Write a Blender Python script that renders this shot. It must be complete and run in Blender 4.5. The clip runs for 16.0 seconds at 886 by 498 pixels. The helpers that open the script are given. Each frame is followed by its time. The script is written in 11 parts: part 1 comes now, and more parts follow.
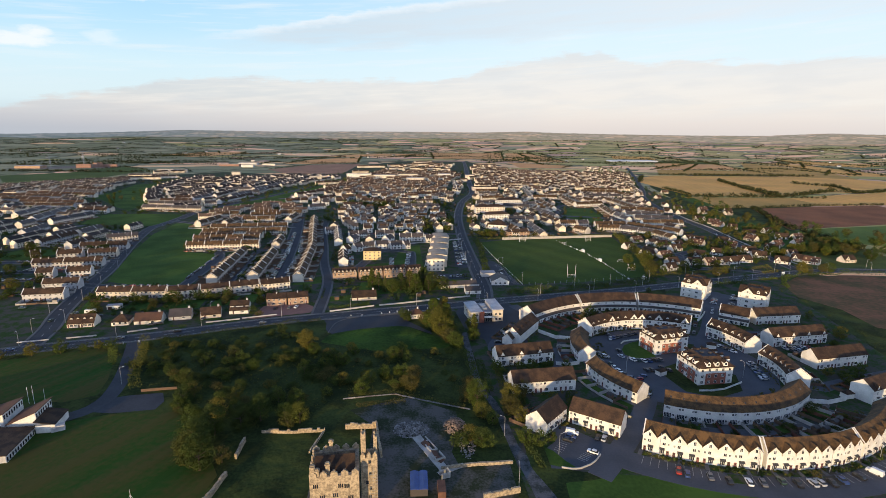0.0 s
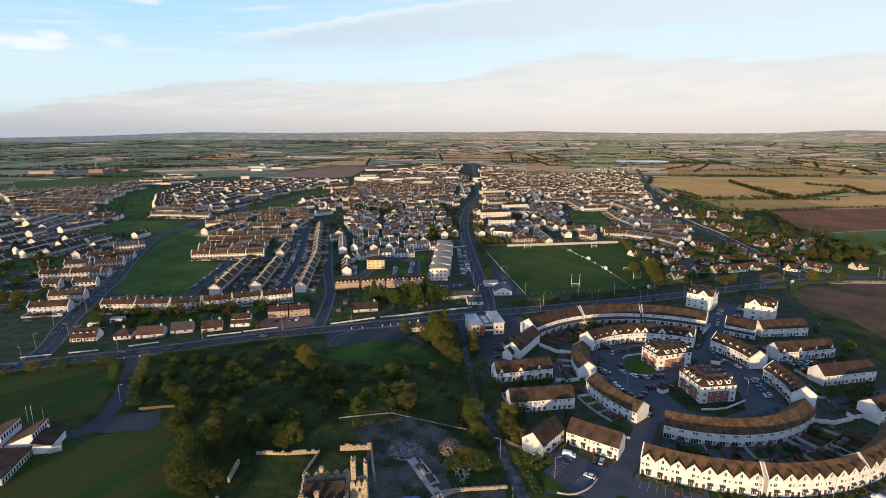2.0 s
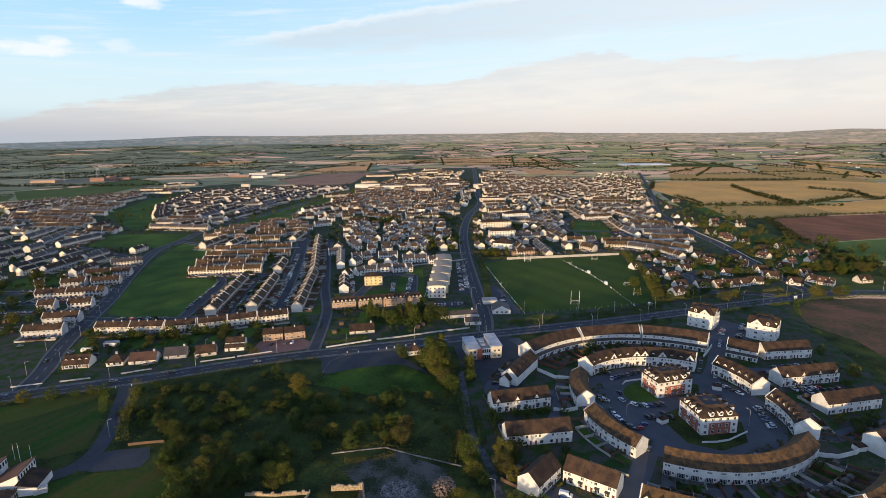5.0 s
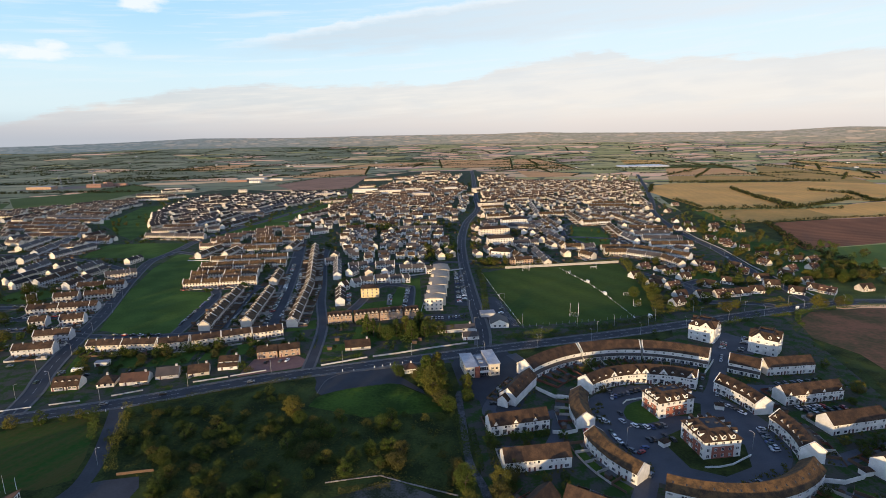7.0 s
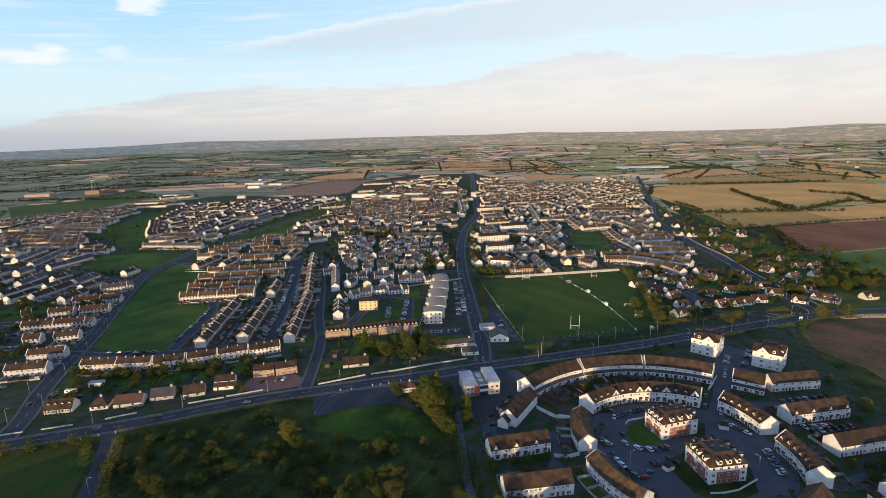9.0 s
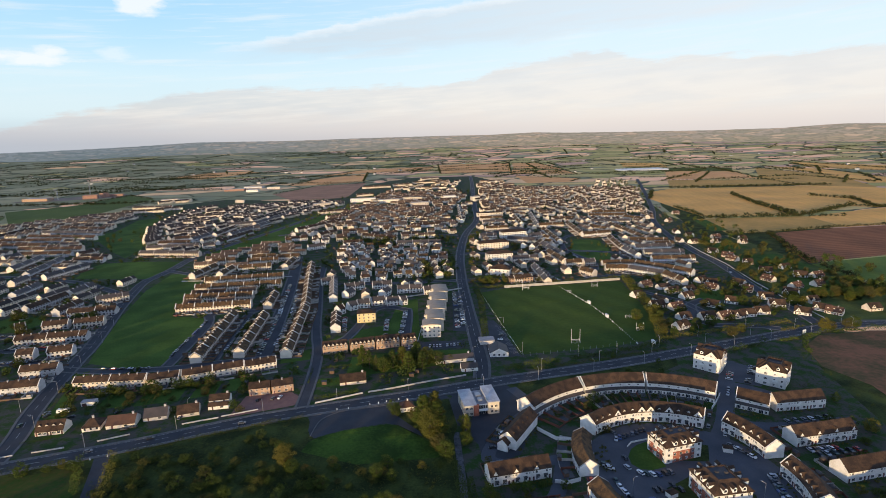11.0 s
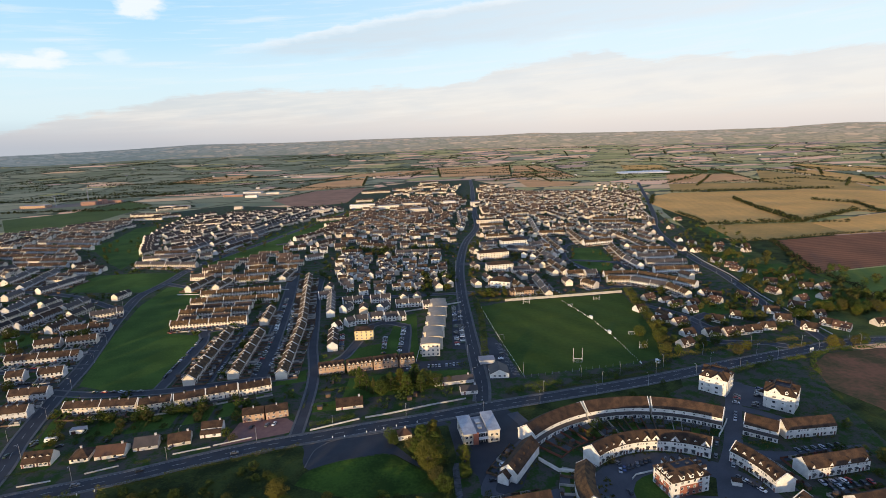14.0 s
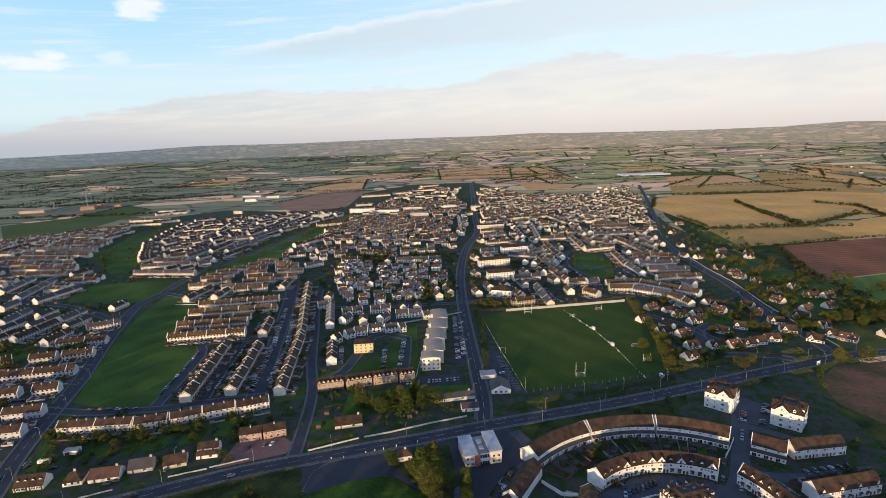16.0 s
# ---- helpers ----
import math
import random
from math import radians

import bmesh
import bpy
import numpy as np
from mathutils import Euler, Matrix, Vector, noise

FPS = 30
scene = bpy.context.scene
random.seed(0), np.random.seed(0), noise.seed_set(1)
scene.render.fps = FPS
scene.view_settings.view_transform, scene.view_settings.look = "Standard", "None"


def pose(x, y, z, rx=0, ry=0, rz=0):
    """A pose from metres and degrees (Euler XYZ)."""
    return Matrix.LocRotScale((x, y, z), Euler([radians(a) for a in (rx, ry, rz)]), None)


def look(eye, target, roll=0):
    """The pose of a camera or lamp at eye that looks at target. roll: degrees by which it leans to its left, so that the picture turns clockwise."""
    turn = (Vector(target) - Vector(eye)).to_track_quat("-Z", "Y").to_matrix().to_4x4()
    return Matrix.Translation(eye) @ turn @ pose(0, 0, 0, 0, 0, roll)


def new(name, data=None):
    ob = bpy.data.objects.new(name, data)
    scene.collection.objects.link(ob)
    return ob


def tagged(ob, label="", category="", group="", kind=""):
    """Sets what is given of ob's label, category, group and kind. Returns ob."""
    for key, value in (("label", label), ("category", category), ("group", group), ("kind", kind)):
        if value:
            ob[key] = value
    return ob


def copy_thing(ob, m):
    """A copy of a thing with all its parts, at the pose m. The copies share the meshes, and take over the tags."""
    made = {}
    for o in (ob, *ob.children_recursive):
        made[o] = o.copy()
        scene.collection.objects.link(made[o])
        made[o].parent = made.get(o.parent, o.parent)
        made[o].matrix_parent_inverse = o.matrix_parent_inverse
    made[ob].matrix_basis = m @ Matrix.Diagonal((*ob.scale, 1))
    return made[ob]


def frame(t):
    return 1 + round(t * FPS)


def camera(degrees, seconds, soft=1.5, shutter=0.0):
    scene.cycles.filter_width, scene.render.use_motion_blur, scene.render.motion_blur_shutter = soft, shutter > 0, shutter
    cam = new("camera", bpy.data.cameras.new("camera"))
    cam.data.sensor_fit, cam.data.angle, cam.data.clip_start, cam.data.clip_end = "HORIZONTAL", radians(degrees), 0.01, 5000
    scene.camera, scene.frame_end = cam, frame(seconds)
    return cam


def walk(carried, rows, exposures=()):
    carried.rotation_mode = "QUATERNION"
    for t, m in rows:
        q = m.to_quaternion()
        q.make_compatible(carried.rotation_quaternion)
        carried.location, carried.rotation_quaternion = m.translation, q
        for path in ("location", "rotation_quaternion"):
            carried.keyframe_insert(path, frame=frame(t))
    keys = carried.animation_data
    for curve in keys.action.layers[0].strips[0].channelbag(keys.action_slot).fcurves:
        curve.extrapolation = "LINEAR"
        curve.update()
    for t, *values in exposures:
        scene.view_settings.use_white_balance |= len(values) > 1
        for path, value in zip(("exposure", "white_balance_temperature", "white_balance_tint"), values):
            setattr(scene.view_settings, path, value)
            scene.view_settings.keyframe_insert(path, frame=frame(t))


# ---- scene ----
cam = camera(80.0, 16.0, 0.6)
PATH = [
    (0, (-11.913, -23.735, 113.155), (-11.854, -21.784, 112.718), 0.5),
    (0.5, (-10.025, -22.926, 114.488), (-9.986, -20.975, 114.052), 0.4),
    (1, (-8.339, -21.85, 115.986), (-8.311, -19.897, 115.552), 0.2),
    (1.5, (-7.146, -21.156, 117.759), (-7.121, -19.204, 117.325), 0.1),
    (2, (-5.645, -20.131, 120.121), (-5.626, -18.179, 119.684), 0.0),
    (2.5, (-4.155, -18.958, 122.294), (-4.144, -17.006, 121.857), -0.1),
    (3, (-3.149, -17.767, 124.376), (-3.142, -15.815, 123.938), -0.3),
    (5.5, (-0.773, -11.035, 133.234), (-0.764, -9.081, 132.804), -0.6),
    (6, (0.056, -8.87, 135.454), (0.065, -6.917, 135.023), -0.8),
    (6.5, (0.371, -7.341, 137.345), (0.38, -5.388, 136.915), -0.9),
    (7, (0.545, -5.677, 138.883), (0.556, -3.723, 138.455), -0.9),
    (7.5, (0.86, -3.931, 141.247), (0.87, -1.978, 140.818), -1.1),
    (8, (1.323, -2.116, 143.079), (1.333, -0.162, 142.651), -1.2),
    (8.5, (1.684, -0.527, 145.006), (1.694, 1.427, 144.578), -1.3),
    (9, (2.081, 1.083, 146.737), (2.091, 3.038, 146.312), -1.4),
    (11.5, (3.479, 10.141, 156.661), (3.491, 12.096, 156.238), -1.6),
    (12, (3.95, 12.067, 158.211), (3.962, 14.022, 157.789), -1.7),
    (12.5, (4.482, 13.833, 159.704), (4.493, 15.788, 159.284), -1.7),
    (13, (4.403, 15.68, 161.394), (4.415, 17.635, 160.975), -1.7),
    (13.5, (4.669, 17.497, 163.083), (4.68, 19.453, 162.665), -1.7),
    (14, (5.088, 19.361, 164.973), (5.097, 21.317, 164.553), -1.8),
    (14.5, (5.465, 21.245, 166.765), (5.473, 23.201, 166.346), -2.0),
    (15, (5.085, 23.107, 168.425), (5.094, 25.063, 168.007), -1.9),
    (15.5, (5.305, 25.003, 170.295), (5.314, 26.959, 169.877), -1.9),
    (16, (5.617, 27.001, 172.579), (5.624, 28.957, 172.161), -2.0),
]
walk(cam, [(t, look(eye, target, roll)) for t, eye, target, roll in PATH])

# ---- world, sun, exposure ----
SUN_AZ = 26.0    # degrees the light travels to the right of straight ahead
SUN_EL = 5.3
sx, sy, sz = math.sin(radians(SUN_AZ)), math.cos(radians(SUN_AZ)), math.tan(radians(SUN_EL))
sun = new("sun", bpy.data.lights.new("sun", "SUN"))
sun.data.energy, sun.data.angle, sun.data.color = 4.8, radians(0.6), (1.0, 0.705, 0.365)
sun.matrix_world = look((-sx * 200, -sy * 200, sz * 200), (0, 0, 0))
scene.view_settings.exposure = 0.20

world = bpy.data.worlds.new("evening_sky")
scene.world = world
world.use_nodes = True
wn, wl = world.node_tree.nodes, world.node_tree.links
wn.clear()

w_out, w_bg = wn.new("ShaderNodeOutputWorld"), wn.new("ShaderNodeBackground")
sky = wn.new("ShaderNodeTexSky")
sky.sky_type, sky.sun_disc = "NISHITA", False
sky.sun_elevation, sky.sun_rotation = radians(SUN_EL), radians(180 + SUN_AZ)
sky.air_density, sky.dust_density, sky.ozone_density = 1.0, 0.6, 1.6
w_co = wn.new("ShaderNodeTexCoord")
w_sep = wn.new("ShaderNodeSeparateXYZ")
wl.new(w_co.outputs["Generated"], w_sep.inputs[0])


def ramp(src, lo, hi, a, b):
    n = wn.new("ShaderNodeMapRange")
    for k, v in zip((1, 2, 3, 4), (lo, hi, a, b)):
        n.inputs[k].default_value = v
    wl.new(src, n.inputs[0])
    return n.outputs[0]


def blend(fac, a, b, mode="MIX"):
    n = wn.new("ShaderNodeMix")
    n.data_type, n.blend_type = "RGBA", mode
    for k, v in ((0, fac), (6, a), (7, b)):
        if isinstance(v, (tuple, float)):
            n.inputs[k].default_value = v
        else:
            wl.new(v, n.inputs[k])
    return n.outputs[2]


def times(a, b):
    n = wn.new("ShaderNodeMath")
    n.operation = "MULTIPLY"
    for k, v in ((0, a), (1, b)):
        if isinstance(v, float):
            n.inputs[k].default_value = v
        else:
            wl.new(v, n.inputs[k])
    return n.outputs[0]


up = w_sep.outputs[2]


def wmath(op, a, b=0.0):
    n = wn.new("ShaderNodeMath")
    n.operation = op
    for k, v in ((0, a), (1, b)):
        if isinstance(v, (int, float)):
            n.inputs[k].default_value = v
        else:
            wl.new(v, n.inputs[k])
    return n.outputs[0]


def tone(r, g, b):
    """A sky colour by the way it should look (0 to 255) under this exposure."""
    return (*[(c / 255) ** 2.2 / 0.1543 for c in (r, g, b)], 1.0)


AZ = wmath("MULTIPLY", wmath("ARCTAN2", w_sep.outputs[0], w_sep.outputs[1]), 57.2958)
EL = wmath("MULTIPLY", wmath("ARCSINE", up), 57.2958)


def along(pts, lo=-45.0, hi=45.0):
    """A height in degrees that follows the bearing."""
    n = wn.new("ShaderNodeValToRGB")
    for k, (az, el) in enumerate(pts):
        e = n.color_ramp.elements[k] if k < 2 else n.color_ramp.elements.new(1.0)
        v = (el + 2.0) / 20.0
        e.position, e.color = (az - lo) / (hi - lo), (v, v, v, 1.0)
    wl.new(ramp(AZ, lo, hi, 0.0, 1.0), n.inputs[0])
    return wmath("ADD", wmath("MULTIPLY", n.outputs[0], 20.0), -2.0)


def by_height(stops, lo, hi):
    """Colours stacked by elevation, in degrees."""
    n = wn.new("ShaderNodeValToRGB")
    for k, (el, c) in enumerate(stops):
        e = n.color_ramp.elements[k] if k < 2 else n.color_ramp.elements.new(1.0)
        e.position, e.color = (el - lo) / (hi - lo), tone(*c)
    wl.new(ramp(EL, lo, hi, 0.0, 1.0), n.inputs[0])
    return n.outputs[0]


def sky_noise(sx_, sy_, tilt, detail, rough, seed=0.0):
    """Noise over bearing and elevation, stretched and tilted like wind-drawn cloud."""
    cmb = wn.new("ShaderNodeCombineXYZ")
    wl.new(wmath("MULTIPLY", AZ, sx_), cmb.inputs[0])
    wl.new(wmath("MULTIPLY", wmath("ADD", EL, wmath("MULTIPLY", AZ, tilt)), sy_), cmb.inputs[1])
    cmb.inputs[2].default_value = seed
    n = wn.new("ShaderNodeTexNoise")
    n.inputs["Scale"].default_value, n.inputs["Detail"].default_value, n.inputs["Roughness"].default_value = 1.0, detail, rough
    wl.new(cmb.outputs[0], n.inputs["Vector"])
    return n.outputs[0]


puffs, streaks, banks = sky_noise(0.45, 1.1, 0.0, 8, 0.58, 2.0), sky_noise(0.10, 1.5, -0.06, 8, 0.6, 5.0), sky_noise(0.16, 0.8, -0.04, 7, 0.55, 9.0)
# clear evening sky, bluer over the sea, pale inland
clear = blend(ramp(AZ, -26.0, 12.0, 0.0, 1.0), by_height([(0, (204, 223, 230)), (3, (216, 235, 241)), (6, (210, 236, 247)), (9, (187, 226, 250)), (12, (172, 218, 248)), (16, (158, 208, 244))], 0.0, 16.0),
              by_height([(0, (230, 234, 234)), (5, (224, 242, 250)), (9, (217, 239, 251)), (13, (204, 231, 250)), (16, (190, 224, 250))], 0.0, 16.0))
col = blend(1.0, sky.outputs[0], (1.48, 1.74, 2.62, 1.0), "MULTIPLY")
col = blend(ramp(up, 0.20, 0.55, 0.80, 0.0), col, (7.4, 9.0, 10.9, 1.0))
col = blend(times(ramp(EL, 13.0, 26.0, 1.0, 0.0), ramp(w_sep.outputs[1], -0.25, 0.30, 0.0, 1.0)), col, clear)
# faint veils between the banks
col = blend(times(ramp(streaks, 0.50, 0.72, 0.0, 0.55), ramp(EL, 3.0, 6.5, 0.0, 1.0)), col, tone(232, 240, 244))
# high streak of cloud that climbs inland, bright along its upper rim
crest = wmath("SUBTRACT", wmath("ADD", EL, wmath("MULTIPLY", wmath("ADD", puffs, -0.5), 1.2)), along([(-45, 6.0), (-21.5, 8.36), (-18.4, 9.1), (-14, 10.0), (-9.6, 10.9), (-4, 11.9), (1.8, 12.6), (12, 13.6), (25, 14.4), (40, 15.0)]))
foot = wmath("SUBTRACT", wmath("ADD", EL, wmath("MULTIPLY", wmath("ADD", banks, -0.5), 3.2)), along([(-45, 7.0), (-21.5, 8.0), (-10, 8.0), (1.7, 8.7), (13, 9.2), (23, 9.6), (40, 9.8)]))
high = times(times(ramp(crest, -0.22, 0.10, 1.0, 0.0), ramp(foot, -0.6, 1.0, 0.0, 1.0)), times(ramp(AZ, -24.0, -15.0, 0.0, 1.0), ramp(streaks, 0.30, 0.62, 0.55, 1.0)))
col = blend(high, col, blend(ramp(crest, -0.85, -0.10, 0.0, 1.0), blend(ramp(AZ, -10.0, 28.0, 0.0, 1.0), tone(205, 221, 233), tone(222, 232, 240)), tone(236, 242, 247)))


def small_cloud(col, az, el, ra, re, k=0.9):
    """One bright little cloud at a bearing and elevation."""
    dx, dz = wmath("MULTIPLY", wmath("ADD", AZ, -az), 1.0 / ra), wmath("MULTIPLY", wmath("ADD", EL, -el), 1.0 / re)
    d = wmath("ADD", wmath("ADD", times(dx, dx), times(dz, dz)), wmath("MULTIPLY", wmath("ADD", puffs, -0.5), -3.6))
    return blend(ramp(d, 0.25, 1.35, k, 0.0), col, tone(240, 246, 250))


col = small_cloud(col, -27.3, 12.0, 1.9, 1.15)
col = small_cloud(col, -36.2, 7.0, 3.2, 0.55)
col = small_cloud(col, -34.4, 7.7, 1.2, 0.45)
col = small_cloud(col, -29.6, 7.7, 1.5, 0.55, 0.45)
# the long low bank over the land, its ragged top climbing inland
top = along([(-45, 0.6), (-38.7, 1.3), (-36.3, 2.1), (-33.5, 2.7), (-30.5, 3.2), (-27.3, 3.8), (-23.4, 4.6), (-19.3, 4.9), (-7.7, 5.0), (0.5, 5.05), (4.0, 5.4), (6.3, 6.5), (13, 7.35), (17.4, 7.6), (20, 6.8), (22.6, 6.5), (25, 6.9), (29.2, 6.3), (39, 6.2)])
edge = wmath("SUBTRACT", wmath("ADD", wmath("ADD", EL, wmath("MULTIPLY", wmath("ADD", puffs, -0.5), 1.5)), wmath("MULTIPLY", wmath("ADD", streaks, -0.5), 1.6)), top)
body = blend(ramp(AZ, -30.0, 14.0, 0.0, 1.0), by_height([(0, (188, 188, 194)), (0.8, (203, 200, 202)), (2.2, (214, 211, 210)), (3.4, (210, 215, 217)), (5.0, (207, 216, 222))], 0.0, 8.0),
             by_height([(0, (221, 211, 206)), (1.0, (230, 220, 213)), (2.4, (237, 230, 222)), (4.2, (236, 232, 227)), (6.0, (227, 229, 230)), (7.5, (221, 228, 232))], 0.0, 8.0))
body = blend(times(ramp(streaks, 0.42, 0.66, 0.0, 0.7), ramp(EL, 1.0, 2.5, 0.0, 1.0)), body, tone(240, 235, 228))
body = blend(times(ramp(banks, 0.55, 0.36, 0.0, 0.5), ramp(EL, 0.8, 3.0, 0.2, 1.0)), body, blend(ramp(AZ, -25.0, 15.0, 0.0, 1.0), tone(202, 209, 215), tone(222, 222, 222)))
col = blend(ramp(edge, -0.30, 0.14, 0.94, 0.0), col, body)
# sea haze low in the west
col = blend(times(ramp(AZ, -40.0, -24.0, 0.85, 0.0), ramp(EL, -0.5, 2.4, 1.0, 0.0)), col, tone(180, 187, 198))
# the last hills, too far to shift: painted hazy fields under a low uneven skyline
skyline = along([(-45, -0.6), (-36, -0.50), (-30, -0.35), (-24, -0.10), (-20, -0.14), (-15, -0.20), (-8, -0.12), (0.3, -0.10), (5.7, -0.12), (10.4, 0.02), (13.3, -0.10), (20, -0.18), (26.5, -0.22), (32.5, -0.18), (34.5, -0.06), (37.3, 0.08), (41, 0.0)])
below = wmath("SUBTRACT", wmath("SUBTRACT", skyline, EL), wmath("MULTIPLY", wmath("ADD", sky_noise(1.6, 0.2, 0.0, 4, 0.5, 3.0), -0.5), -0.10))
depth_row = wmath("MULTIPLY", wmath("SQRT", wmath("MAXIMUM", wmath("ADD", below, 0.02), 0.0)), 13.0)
field_wob = sky_noise(0.5, 1.2, 0.0, 3, 0.5, 4.0)


def sky_cells(sx_, sy_, feature="F1"):
    """Cells over bearing and depth on the far hills."""
    cmb, v = wn.new("ShaderNodeCombineXYZ"), wn.new("ShaderNodeTexVoronoi")
    wl.new(wmath("ADD", wmath("MULTIPLY", AZ, sx_), wmath("MULTIPLY", field_wob, 1.5)), cmb.inputs[0])
    wl.new(wmath("MULTIPLY", wmath("ADD", depth_row, field_wob), sy_), cmb.inputs[1])
    v.feature = feature
    v.inputs["Scale"].default_value, v.inputs["Randomness"].default_value = 1.0, 0.85
    wl.new(cmb.outputs[0], v.inputs["Vector"])
    return v


cells = sky_cells(0.95, 1.0)
cell_mix = wn.new("ShaderNodeSeparateColor")
wl.new(cells.outputs["Color"], cell_mix.inputs[0])
# haze painted into the hill colours: bluish in the west, warm inland
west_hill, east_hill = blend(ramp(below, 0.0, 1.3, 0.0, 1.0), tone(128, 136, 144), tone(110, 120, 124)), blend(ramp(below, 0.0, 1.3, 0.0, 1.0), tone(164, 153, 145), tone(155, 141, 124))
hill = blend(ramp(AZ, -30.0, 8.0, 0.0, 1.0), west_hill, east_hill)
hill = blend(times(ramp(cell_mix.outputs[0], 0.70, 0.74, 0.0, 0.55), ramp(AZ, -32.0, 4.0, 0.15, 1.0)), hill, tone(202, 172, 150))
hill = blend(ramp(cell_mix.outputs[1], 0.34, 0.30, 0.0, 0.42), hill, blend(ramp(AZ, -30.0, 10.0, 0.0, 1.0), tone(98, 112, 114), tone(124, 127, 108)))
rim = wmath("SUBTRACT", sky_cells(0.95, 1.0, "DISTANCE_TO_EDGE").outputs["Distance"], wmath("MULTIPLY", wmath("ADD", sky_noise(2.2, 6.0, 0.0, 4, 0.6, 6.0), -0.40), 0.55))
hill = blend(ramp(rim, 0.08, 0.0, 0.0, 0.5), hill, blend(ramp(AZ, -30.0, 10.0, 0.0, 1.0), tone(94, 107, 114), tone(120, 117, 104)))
farms = sky_cells(2.6, 1.4)
farm_pick = wn.new("ShaderNodeSeparateColor")
wl.new(farms.outputs["Color"], farm_pick.inputs[0])
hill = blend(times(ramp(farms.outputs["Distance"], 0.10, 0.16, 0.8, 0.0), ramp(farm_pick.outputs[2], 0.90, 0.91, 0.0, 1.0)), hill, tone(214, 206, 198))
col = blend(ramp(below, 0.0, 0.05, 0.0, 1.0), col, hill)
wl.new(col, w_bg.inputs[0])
w_bg.inputs[1].default_value = 0.143
wl.new(w_bg.outputs[0], w_out.inputs[0])

# ---- materials ----
MATS = {}


